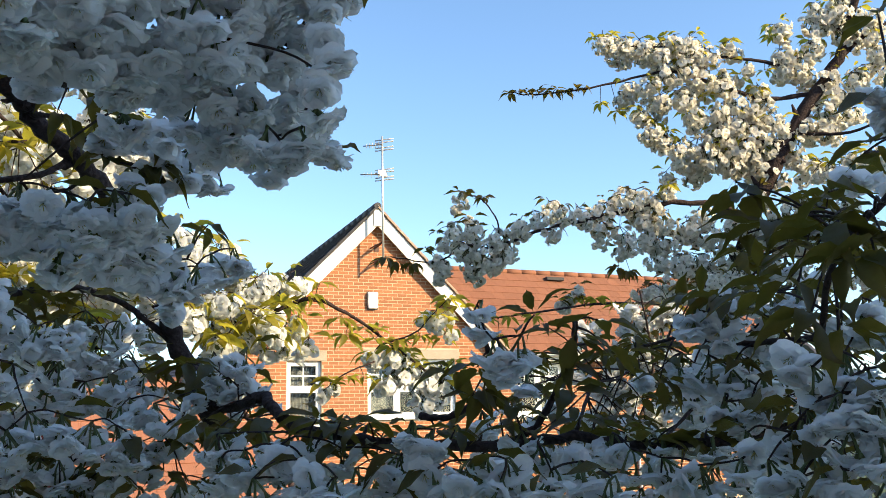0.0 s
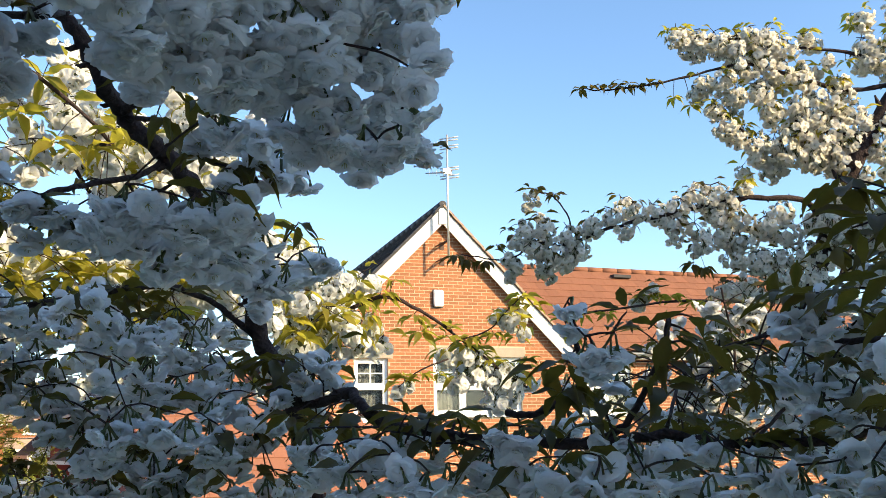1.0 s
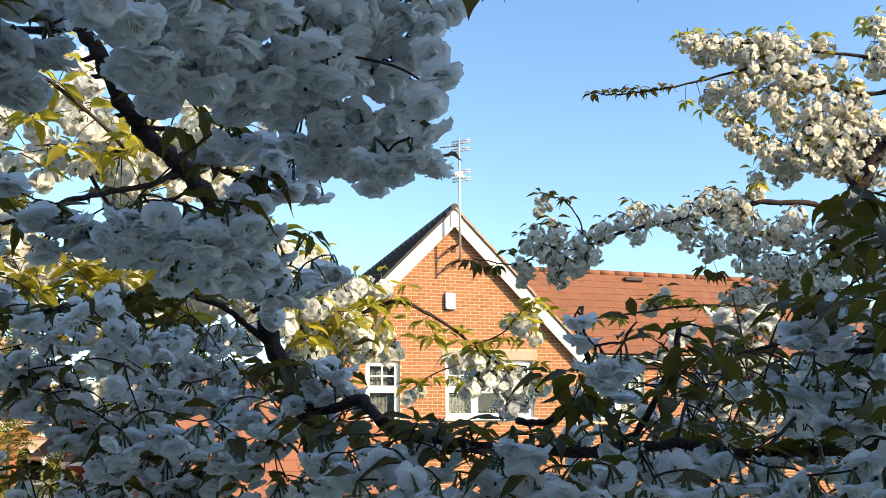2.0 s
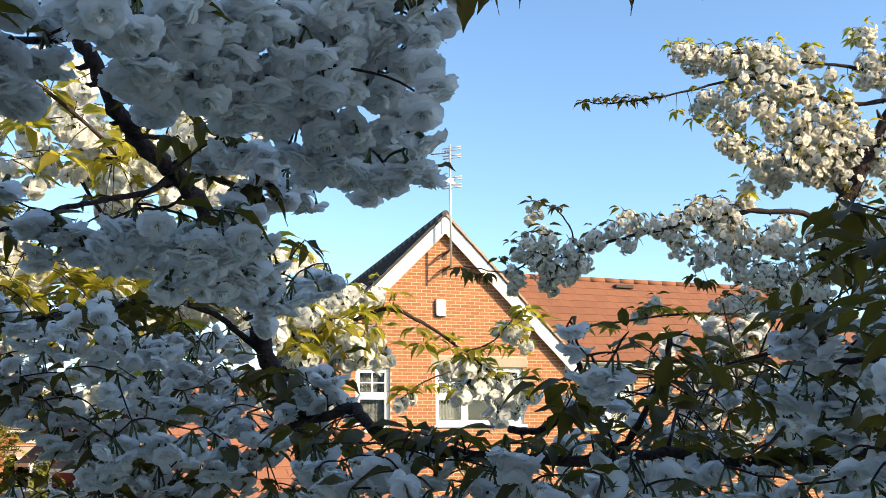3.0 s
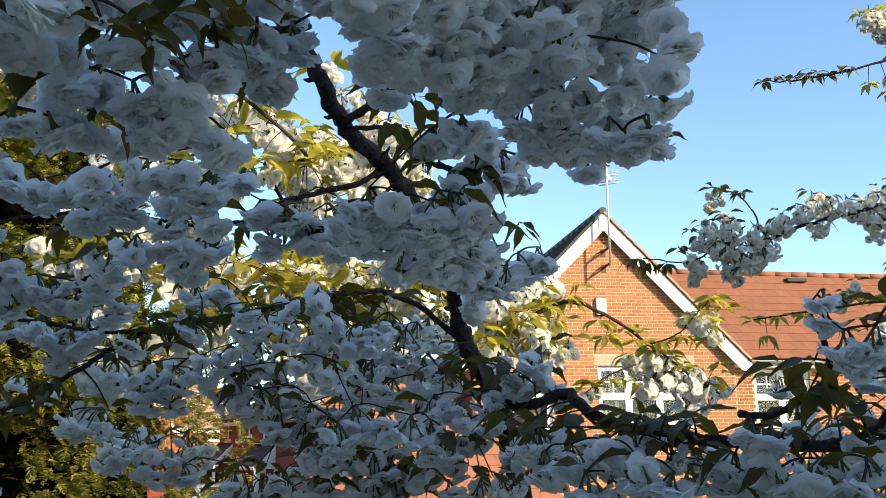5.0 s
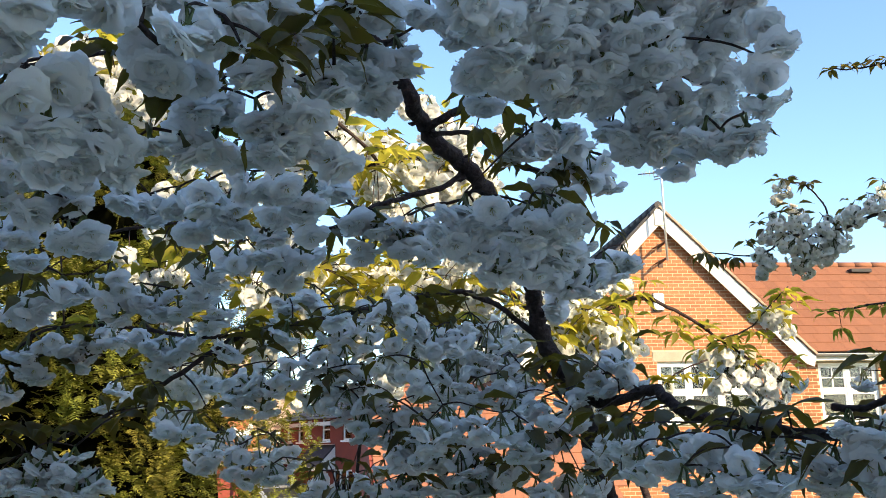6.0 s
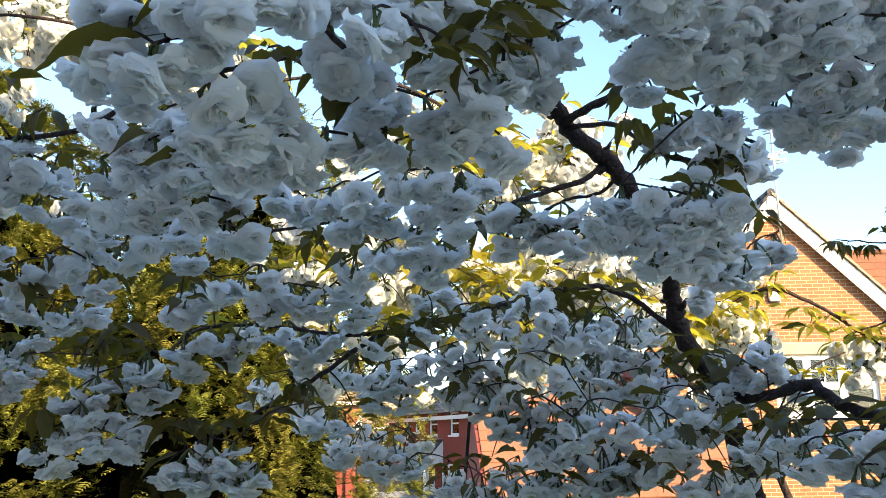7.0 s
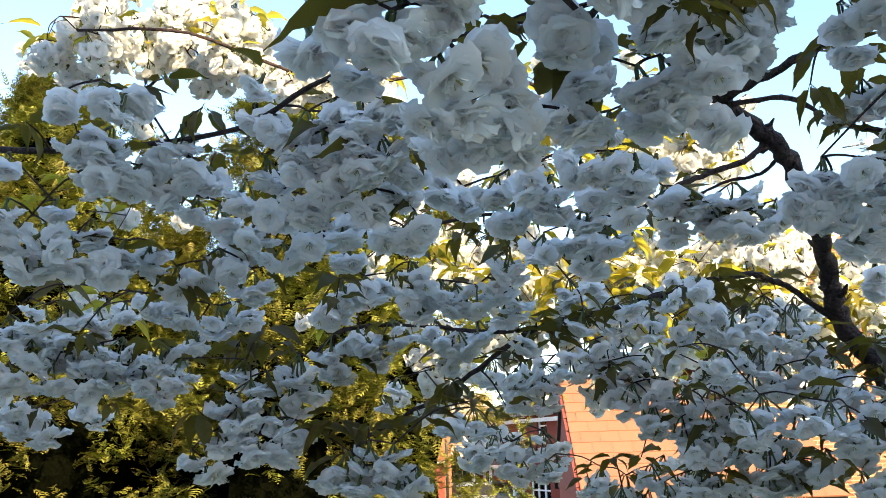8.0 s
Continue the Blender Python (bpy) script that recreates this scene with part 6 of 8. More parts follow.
near.clusters([
    (-0.887, 1.39, 3.223, 0.033), (-0.848, 1.419, 3.208, 0.033), (-0.813, 1.436, 3.227, 0.029), (-0.848, 1.363, 3.192, 0.032), (-0.687, 1.274, 3.225, 0.027),
    (-0.66, 1.295, 3.209, 0.029), (-0.614, 1.317, 3.233, 0.029), (-0.631, 1.298, 3.266, 0.022), (-0.573, 1.332, 3.274, 0.027), (-0.554, 1.296, 3.226, 0.029),
    (-0.501, 1.262, 3.251, 0.027), (-0.775, 1.406, 3.201, 0.028), (-0.926, 1.431, 3.206, 0.026)
], leafy=1.0, fill=0.3)
near.tuft(-0.827, 1.296, 3.267, 5, 0.038)
near.tuft(-0.789, 1.32, 3.266, 5, 0.038)
near.tuft(-0.629, 1.295, 3.283, 5, 0.043)
near.tuft(-0.557, 1.286, 3.258, 5, 0.043)
near.tuft(-0.534, 1.309, 3.226, 5, 0.043)
near.tuft(-0.491, 1.224, 3.261, 5, 0.038)
near.tuft(-0.438, 1.277, 3.261, 5, 0.038)
near.tuft(-0.39, 1.23, 3.247, 4, 0.038)
near.tuft(-0.649, 1.319, 3.281, 5, 0.038)
near.tuft(-0.64, 1.372, 3.271, 4, 0.038)
near.tuft(-0.684, 1.321, 3.265, 4, 0.038)
near.tuft(-0.413, 1.269, 3.301, 5, 0.038)
near.tuft(-0.177, 1.037, 3.309, 6, 0.043)
near.tuft(-0.21, 1.068, 3.304, 6, 0.043)
near.tuft(0.241, 0.758, 3.511, 4, 0.041, (-0.2, 0, -0.6))
near.tuft(0.24, 0.738, 3.46, 3, 0.041, (-0.7, 0, -0.3))
near.tuft(0.272, 0.645, 3.469, 4, 0.041)
near.tuft(0.301, 0.628, 3.454, 4, 0.041)
near.tuft(0.262, 0.653, 3.431, 4, 0.041)
near.tuft(0.286, 0.616, 3.414, 4, 0.041)
near.tuft(0.281, 0.849, 3.427, 4, 0.043, (-0.8, 0, 0))
near.tuft(0.266, 0.997, 3.448, 3, 0.049, (-1, 0, -0.1))
near.tuft(0.339, 0.679, 3.509, 4, 0.043)
near.tuft(0.132, 0.865, 3.383, 2, 0.041, (-0.2, 0, -0.8))
near.tuft(0.083, 0.841, 3.393, 2, 0.035, (-0.6, 0, 0.3))
near.tuft(0.015, 0.962, 3.347, 4, 0.046, (0.2, 0, -0.6))
near.tuft(-0.016, 0.987, 3.371, 3, 0.046, (-0.8, 0, 0.1))
near.tuft(0.102, 0.914, 3.342, 4, 0.046)
near.tuft(0.034, 1.02, 3.317, 4, 0.046)
near.tuft(0.173, 1.007, 3.294, 5, 0.046)
near.tuft(0.125, 1.022, 3.315, 5, 0.046)
near.tuft(-0.045, 1.041, 3.306, 4, 0.046)
near.tuft(-0.113, 0.996, 3.317, 3, 0.054, (-0.8, 0, 0.2))
near.tuft(-0.157, 0.995, 3.315, 3, 0.054)
near.tuft(-0.248, 1.114, 3.326, 5, 0.049)
near.tuft(-0.291, 1.116, 3.313, 5, 0.054)
near.tuft(-0.349, 1.162, 3.329, 5, 0.049)
near.tuft(-0.436, 1.355, 3.421, 7, 0.054)
near.tuft(-0.464, 1.364, 3.379, 6, 0.054)
near.tuft(-0.558, 1.27, 3.519, 5, 0.054)
near.tuft(-0.625, 1.27, 3.512, 5, 0.054)
near.tuft(-0.584, 1.277, 3.486, 5, 0.054)
near.tuft(-0.633, 1.217, 3.521, 5, 0.054)
near.clusters([
    (-1.35, 1.823, 3.715, 0.037), (-1.285, 1.854, 3.687, 0.037), (-1.228, 1.864, 3.729, 0.037), (-1.201, 1.936, 3.696, 0.038), (-1.152, 1.999, 3.735, 0.039),
    (-1.099, 2.029, 3.691, 0.039), (-1.041, 2.043, 3.72, 0.039), (-0.974, 2.078, 3.676, 0.039), (-1.316, 1.856, 3.631, 0.034), (-1.25, 1.883, 3.617, 0.034),
    (-1.217, 2.004, 3.618, 0.036), (-1.147, 2.029, 3.618, 0.036), (-1.083, 2.105, 3.625, 0.037), (-1.012, 2.135, 3.61, 0.037), (-0.954, 2.198, 3.663, 0.037),
    (-0.891, 2.206, 3.724, 0.037), (-0.834, 2.234, 3.693, 0.037), (-1.124, 2.055, 3.545, 0.03), (-1.209, 2.024, 3.545, 0.03), (-1.058, 2.128, 3.566, 0.031),
    (-1.292, 1.99, 3.559, 0.03), (-1.336, 1.868, 3.548, 0.031)
], leafy=2.2, fine=False, leaf_size=0.075, size=1.15, fill=0.4)
near.clusters([
    (-0.771, 2.242, 3.754, 0.037), (-0.722, 2.289, 3.633, 0.037), (-0.992, 2.213, 3.541, 0.028)
], leafy=2.2, fine=False, leaf_size=0.075, size=1.15, fill=0.4)
near.tuft(-1.271, 1.754, 3.669, 8, 0.068, sun_tinted=True)
near.tuft(-1.205, 1.771, 3.696, 8, 0.068, sun_tinted=True)
near.tuft(-1.169, 1.85, 3.651, 8, 0.068, sun_tinted=True)
near.tuft(-1.123, 1.912, 3.687, 8, 0.068, sun_tinted=True)
near.tuft(-1.046, 1.95, 3.645, 8, 0.068, sun_tinted=True)
near.tuft(-0.981, 2.016, 3.696, 8, 0.068, sun_tinted=True)
near.tuft(-0.936, 2.106, 3.618, 8, 0.068, sun_tinted=True)
near.tuft(-1.134, 1.942, 3.548, 7, 0.061, sun_tinted=True)
near.tuft(-1.037, 2.043, 3.497, 7, 0.061, sun_tinted=True)
near.tuft(-0.85, 2.13, 3.647, 8, 0.068, sun_tinted=True)
near.tuft(-0.775, 2.143, 3.706, 8, 0.068, sun_tinted=True)
near.tuft(-0.723, 2.176, 3.647, 8, 0.068, sun_tinted=True)
near.clusters([
    (-0.562, 0.267, 3.533, 0.015), (-0.542, 0.277, 3.53, 0.015), (-0.506, 0.271, 3.526, 0.014), (-0.487, 0.281, 3.521, 0.014), (-0.479, 0.303, 3.537, 0.014),
    (-0.471, 0.329, 3.54, 0.014), (-0.466, 0.36, 3.56, 0.015), (-0.445, 0.381, 3.559, 0.015), (-0.431, 0.405, 3.577, 0.014), (-0.425, 0.45, 3.589, 0.015),
    (-0.402, 0.479, 3.604, 0.016), (-0.39, 0.526, 3.618, 0.017), (-0.37, 0.576, 3.637, 0.02), (-0.35, 0.608, 3.633, 0.02), (-0.34, 0.607, 3.656, 0.02)
], leafy=0.5, fill=0.3)
near.clusters([
    (-1.159, 1.67, 4.109, 0.034), (-1.084, 1.697, 4.058, 0.034), (-1.023, 1.725, 3.996, 0.034), (-0.973, 1.808, 3.91, 0.035), (-1.113, 1.71, 3.982, 0.031),
    (-1.007, 1.707, 4.084, 0.034), (-1.068, 1.677, 4.16, 0.034), (-0.996, 1.785, 3.988, 0.032), (-0.969, 1.867, 3.885, 0.03), (-1.149, 1.69, 4.033, 0.031),
    (-0.927, 1.86, 3.952, 0.027), (-1.05, 1.789, 3.922, 0.029), (-1.205, 1.709, 3.906, 0.029), (-1.27, 1.705, 3.867, 0.029), (-1.339, 1.721, 3.74, 0.029),
    (-0.918, 1.808, 4.178, 0.022)
], leafy=2.0, fine=False, leaf_size=0.07, size=1.2, fill=0.5)
near.tuft(-1.072, 1.616, 3.972, 7, 0.068, sun_tinted=True)
near.tuft(-1.002, 1.644, 3.912, 7, 0.068, sun_tinted=True)
near.tuft(-0.952, 1.706, 3.917, 7, 0.068, sun_tinted=True)
near.tuft(-1.021, 1.609, 4.044, 6, 0.068, sun_tinted=True)
near.tuft(-0.901, 1.707, 3.954, 6, 0.061, sun_tinted=True)
near.tuft(-0.872, 1.764, 3.959, 6, 0.061, sun_tinted=True)
near.tuft(-1.239, 1.753, 3.69, 7, 0.068, sun_tinted=True)
near.tuft(-1.083, 1.885, 3.712, 7, 0.068, sun_tinted=True)
near.tuft(-0.977, 1.91, 3.699, 7, 0.068, sun_tinted=True)
near.tuft(-0.824, 2.044, 3.706, 7, 0.068, sun_tinted=True)
near.tuft(-0.741, 2.068, 3.679, 7, 0.068, sun_tinted=True)
near.tuft(-0.656, 2.199, 3.639, 7, 0.068, sun_tinted=True)
near.clusters([
    (-1.948, 1.068, 4.228, 0.036), (-1.804, 1.206, 4.319, 0.032), (-1.908, 1.049, 4.253, 0.044), (-1.594, 1.168, 4.181, 0.037), (-1.799, 1.216, 4.2, 0.038),
    (-1.739, 1.182, 4.288, 0.042), (-1.885, 1.057, 4.28, 0.042), (-1.789, 1.267, 4.216, 0.042), (-1.943, 1.167, 4.229, 0.038), (-1.576, 1.178, 4.233, 0.031),
    (-1.563, 1.23, 4.204, 0.038), (-1.821, 1.142, 4.246, 0.036), (-1.855, 1.226, 4.213, 0.042), (-1.593, 1.186, 4.116, 0.038), (-1.661, 1.252, 4.164, 0.043),
    (-1.715, 1.192, 4.264, 0.041), (-1.999, 1.127, 4.341, 0.045), (-1.926, 0.97, 4.144, 0.034), (-1.812, 1.008, 4.133, 0.04), (-1.714, 1.122, 4.256, 0.039),
    (-1.727, 1.332, 4.209, 0.04), (-1.793, 0.997, 4.219, 0.036)
], leafy=1.5, fine=False, leaf_size=0.06, size=1.15, fill=0.4)
near.clusters([
    (-1.872, 0.991, 4.193, 0.037), (-2.122, 1.067, 4.226, 0.037), (-1.627, 1.242, 4.236, 0.037), (-1.769, 1.193, 4.222, 0.039)
], leafy=1.5, fine=False, leaf_size=0.06, size=1.15, fill=0.4)
near.clusters([
    (-1.358, 1.424, 4.091, 0.032), (-1.472, 1.312, 4.108, 0.038), (-1.414, 1.35, 4.151, 0.032), (-1.474, 1.245, 4.038, 0.033), (-1.383, 1.341, 4.073, 0.033),
    (-1.351, 1.327, 4.021, 0.027), (-1.394, 1.374, 4.014, 0.03), (-1.387, 1.333, 4.092, 0.031), (-1.441, 1.32, 4.059, 0.03), (-1.382, 1.392, 4.157, 0.034),
    (-1.433, 1.29, 4.102, 0.034), (-1.447, 1.267, 4.065, 0.034), (-1.451, 1.316, 4.099, 0.036), (-1.363, 1.398, 4.132, 0.032), (-1.319, 1.348, 4.061, 0.029),
    (-1.444, 1.381, 4.144, 0.036)
], leafy=1.5, fine=False, leaf_size=0.06, size=1.15, fill=0.4)
near.clusters([
    (-1.483, 1.756, 3.726, 0.035), (-0.966, 1.889, 3.671, 0.025), (-0.992, 1.937, 3.7, 0.029), (-1.201, 1.663, 3.646, 0.032), (-1.741, 1.838, 3.58, 0.039),
    (-1.221, 1.718, 3.528, 0.033), (-1.061, 1.988, 3.57, 0.032), (-1.261, 1.563, 3.654, 0.025), (-1.062, 1.674, 3.661, 0.03), (-1, 2.24, 3.632, 0.038),
    (-0.975, 2.154, 3.651, 0.027), (-1.46, 1.702, 3.709, 0.032), (-1.263, 1.761, 3.538, 0.031), (-1.488, 1.874, 3.587, 0.033), (-1.398, 1.908, 3.763, 0.033),
    (-1.554, 1.839, 3.606, 0.037), (-1.034, 2.147, 3.814, 0.035), (-1.548, 1.645, 3.717, 0.028), (-1.164, 1.597, 3.618, 0.03), (-1.407, 1.459, 3.703, 0.024),
    (-0.893, 2.084, 3.563, 0.027), (-1.386, 1.82, 3.715, 0.03)
], leafy=1.5, fine=False, leaf_size=0.06, size=1.15, fill=0.4)
near.clusters([
    (-0.793, 1.943, 3.971, 0.03), (-0.894, 1.895, 3.957, 0.035), (-0.91, 1.92, 4.006, 0.032), (-0.765, 2.017, 3.984, 0.036), (-0.843, 1.99, 3.993, 0.033),
    (-0.826, 1.908, 3.934, 0.032), (-0.811, 1.951, 3.943, 0.028), (-0.832, 1.931, 3.923, 0.036), (-0.739, 2.01, 3.937, 0.03), (-0.926, 1.994, 3.964, 0.035),
    (-0.764, 2.014, 3.954, 0.036), (-0.883, 1.846, 3.938, 0.026)
], leafy=1.5, fine=False, leaf_size=0.06, size=1.15, fill=0.4)
near.clusters([
    (-0.678, 1.499, 3.492, 0.023), (-0.735, 1.821, 3.514, 0.026), (-0.897, 1.731, 3.421, 0.031), (-0.649, 1.498, 3.427, 0.026), (-0.687, 1.508, 3.438, 0.026),
    (-0.719, 1.608, 3.394, 0.023), (-0.734, 1.524, 3.403, 0.023), (-0.813, 1.574, 3.437, 0.029), (-0.792, 1.592, 3.465, 0.026), (-0.845, 1.562, 3.453, 0.03)
], leafy=1.5, fine=False, leaf_size=0.06, size=1.15, fill=0.4)
near.clusters([
    (-1.151, 2.27, 4.187, 0.044), (-1.147, 2.248, 4.097, 0.04), (-1.119, 2.261, 4.185, 0.036), (-1.119, 2.278, 4.106, 0.041), (-1.224, 2.225, 4.149, 0.037),
    (-1.256, 2.328, 4.194, 0.045), (-1.247, 2.321, 4.08, 0.04), (-1.073, 2.068, 4.087, 0.034), (-1.139, 2.167, 4.098, 0.035), (-1.265, 2.362, 4.078, 0.037),
    (-1.209, 2.308, 4.099, 0.041), (-1.136, 2.279, 4.097, 0.041), (-1.162, 2.338, 4.155, 0.045), (-1.195, 2.263, 4.17, 0.038), (-1.092, 2.155, 3.968, 0.043),
    (-1.238, 2.253, 4.161, 0.036)
], leafy=1.5, fine=False, leaf_size=0.06, size=1.15, fill=0.4)
near.clusters([
    (-0.765, 2.52, 3.678, 0.033), (-1.04, 2.265, 3.745, 0.036), (-1.224, 2.355, 3.682, 0.031), (-0.898, 2.348, 3.703, 0.028), (-1.025, 2.415, 3.759, 0.032),
    (-0.636, 2.284, 3.742, 0.033), (-1.177, 2.508, 3.739, 0.032), (-0.683, 2.34, 3.815, 0.041), (-0.806, 2.453, 3.701, 0.032), (-0.897, 2.483, 3.697, 0.033)
], leafy=1.5, fine=False, leaf_size=0.06, size=1.15, fill=0.4)
near.clusters([
    (-0.493, 2.214, 3.562, 0.032), (-0.585, 2.392, 3.676, 0.038), (-0.565, 2.37, 3.715, 0.037), (-0.621, 2.146, 3.513, 0.033), (-0.504, 2.452, 3.734, 0.034),
    (-0.563, 2.314, 3.609, 0.035), (-0.614, 2.385, 3.725, 0.031), (-0.532, 2.286, 3.606, 0.036), (-0.588, 2.101, 3.626, 0.035), (-0.563, 2.248, 3.68, 0.036),
    (-0.62, 2.42, 3.669, 0.036), (-0.602, 2.226, 3.53, 0.029), (-0.648, 2.359, 3.743, 0.039), (-0.637, 2.383, 3.724, 0.034)
], leafy=1.5, fine=False, leaf_size=0.06, size=1.15, fill=0.4)
near.tuft(-0.532, 2.341, 3.581, 6, 0.066, sun_tinted=True)
near.tuft(-0.515, 2.188, 3.606, 6, 0.056, sun_tinted=True)
near.tuft(-0.607, 2.096, 3.553, 8, 0.067, sun_tinted=True)
near.tuft(-0.498, 2.33, 3.661, 7, 0.063, sun_tinted=True)
near.tuft(-0.493, 2.257, 3.582, 8, 0.054, sun_tinted=True)
near.tuft(-0.616, 2.106, 3.587, 6, 0.061, sun_tinted=True)
near.tuft(-0.561, 2.166, 3.626, 6, 0.054, sun_tinted=True)
near.tuft(-0.579, 2.247, 3.598, 7, 0.068, sun_tinted=True)
near.tuft(-0.507, 2.39, 3.728, 5, 0.054, sun_tinted=True)
near.tuft(-0.556, 2.277, 3.631, 5, 0.068, sun_tinted=True)
near.tuft(-1.294, 1.667, 3.547, 6, 0.055, sun_tinted=True)
near.tuft(-0.878, 1.689, 3.536, 5, 0.065, sun_tinted=True)
near.tuft(-1.312, 1.734, 3.571, 6, 0.060, sun_tinted=True)
near.tuft(-0.927, 1.666, 3.601, 5, 0.059, sun_tinted=True)
near.tuft(-0.907, 1.795, 3.567, 8, 0.064, sun_tinted=True)
near.tuft(-1.128, 1.722, 3.644, 7, 0.053, sun_tinted=True)
near.tuft(-1.162, 1.646, 3.575, 8, 0.067, sun_tinted=True)
near.tuft(-0.976, 1.721, 3.641, 7, 0.062, sun_tinted=True)
near.tuft(-1.257, 1.466, 3.713, 7, 0.055, sun_tinted=True)
near.tuft(-1.115, 1.566, 3.67, 6, 0.062, sun_tinted=True)
near.tuft(-1.091, 1.582, 3.572, 6, 0.060, sun_tinted=True)
near.tuft(-1.337, 1.533, 3.543, 7, 0.059, sun_tinted=True)
near.tuft(-0.981, 1.711, 3.712, 8, 0.061, sun_tinted=True)
near.tuft(-0.857, 1.778, 3.521, 8, 0.060, sun_tinted=True)
near.tuft(-1.069, 1.949, 3.973, 4, 0.062, sun_tinted=True)
near.tuft(-1.033, 2.061, 4.077, 7, 0.065, sun_tinted=True)
near.tuft(-0.968, 1.985, 4.008, 4, 0.065, sun_tinted=True)
near.tuft(-0.975, 1.894, 4.005, 7, 0.068, sun_tinted=True)
near.tuft(-0.973, 1.871, 4.061, 4, 0.053, sun_tinted=True)
near.tuft(-1.004, 1.917, 3.987, 6, 0.056, sun_tinted=True)
near.tuft(-0.99, 2.032, 4.026, 6, 0.068, sun_tinted=True)
near.tuft(-1.112, 1.983, 4.049, 7, 0.055, sun_tinted=True)
near.tuft(-1.026, 1.912, 3.915, 7, 0.062, sun_tinted=True)
near.tuft(-1.02, 1.967, 3.945, 7, 0.066, sun_tinted=True)
near.clusters([
    (0.453, 1.195, 3.356, 0.021), (0.358, 1.128, 3.371, 0.02), (0.398, 1.299, 3.39, 0.024), (0.455, 1.294, 3.419, 0.021), (0.358, 1.281, 3.423, 0.025),
    (0.375, 1.265, 3.451, 0.025), (0.616, 1.39, 3.369, 0.025), (0.438, 1.04, 3.41, 0.018), (0.438, 1.256, 3.355, 0.02), (0.331, 1.101, 3.449, 0.021),
    (0.354, 1.232, 3.458, 0.023), (0.306, 1.094, 3.432, 0.023)
], leafy=0.5, leaf_size=0.045, fill=0.3)
near.clusters([
    (-1.428, 1.754, 3.496, 0.035), (-1.299, 1.64, 3.455, 0.027), (-1.402, 1.518, 3.396, 0.026), (-1.238, 1.613, 3.518, 0.031), (-1.448, 1.742, 3.54, 0.035),
    (-1.369, 1.691, 3.415, 0.033), (-1.468, 1.837, 3.499, 0.03), (-1.422, 1.756, 3.41, 0.029), (-1.402, 1.669, 3.423, 0.027), (-1.461, 1.772, 3.579, 0.033),
    (-1.38, 1.618, 3.435, 0.031), (-1.447, 1.691, 3.369, 0.03)
], leafy=1.5, fine=False, leaf_size=0.06, size=1.15, fill=0.4)
# crown above the view, added to shade the blossom under it
near.clusters([
    (-0.421, 0.818, 3.902, 0.027), (-0.147, 0.78, 3.786, 0.032), (-0.074, 0.87, 3.873, 0.03), (-0.084, 0.833, 3.805, 0.029), (-0.243, 0.69, 3.729, 0.029),
    (-0.069, 0.8, 3.866, 0.025), (-0.258, 0.617, 3.728, 0.024), (-0.13, 0.706, 3.798, 0.025), (-0.124, 0.653, 3.721, 0.022), (-0.265, 0.641, 3.753, 0.02),
    (-0.144, 0.867, 3.857, 0.036), (-0.085, 0.704, 3.784, 0.023), (-0.228, 0.701, 3.778, 0.026), (-0.104, 0.843, 3.886, 0.03), (-0.121, 0.824, 3.873, 0.027),
    (-0.404, 0.72, 3.843, 0.027), (-0.372, 0.783, 3.893, 0.026), (-0.269, 0.86, 3.83, 0.034), (-0.383, 0.696, 3.82, 0.022), (-0.249, 0.627, 3.775, 0.024),
    (-0.285, 0.708, 3.814, 0.029), (-0.322, 0.753, 3.869, 0.027)
], leafy=0.4, fill=0.4)
near.clusters([
    (-0.151, 0.689, 3.73, 0.027), (-0.356, 0.728, 3.782, 0.03), (-0.097, 0.67, 3.747, 0.022), (-0.446, 0.816, 3.854, 0.034), (-0.257, 0.818, 3.84, 0.034),
    (-0.17, 0.66, 3.758, 0.024), (-0.343, 0.737, 3.794, 0.032), (-0.278, 0.8, 3.864, 0.029), (-0.23, 0.7, 3.737, 0.022), (-0.235, 0.815, 3.863, 0.033),
    (-0.07, 0.773, 3.804, 0.023), (-0.218, 0.791, 3.839, 0.026)
], leafy=0.4, fill=0.4)
near.clusters([
    (-0.336, 1.232, 3.29, 0.026), (-0.43, 1.327, 3.219, 0.03), (-0.456, 1.243, 3.224, 0.023), (-0.399, 1.409, 3.268, 0.027), (-0.323, 1.205, 3.273, 0.024),
    (-0.43, 1.14, 3.282, 0.026), (-0.467, 1.281, 3.284, 0.024), (-0.408, 1.388, 3.221, 0.029), (-0.45, 1.139, 3.28, 0.026), (-0.461, 1.287, 3.259, 0.025),
    (-0.451, 1.159, 3.283, 0.027), (-0.362, 1.325, 3.282, 0.03)
], leafy=0.6, leaf_size=0.05, fill=0.3)
near.clusters([
    (-0.66, 1.359, 3.285, 0.024), (-0.721, 1.389, 3.282, 0.031), (-0.671, 1.28, 3.223, 0.026), (-0.648, 1.24, 3.269, 0.029), (-0.656, 1.256, 3.287, 0.023),
    (-0.652, 1.399, 3.29, 0.027), (-0.581, 1.272, 3.22, 0.024), (-0.579, 1.254, 3.259, 0.027)
], leafy=0.6, leaf_size=0.05, fill=0.3)
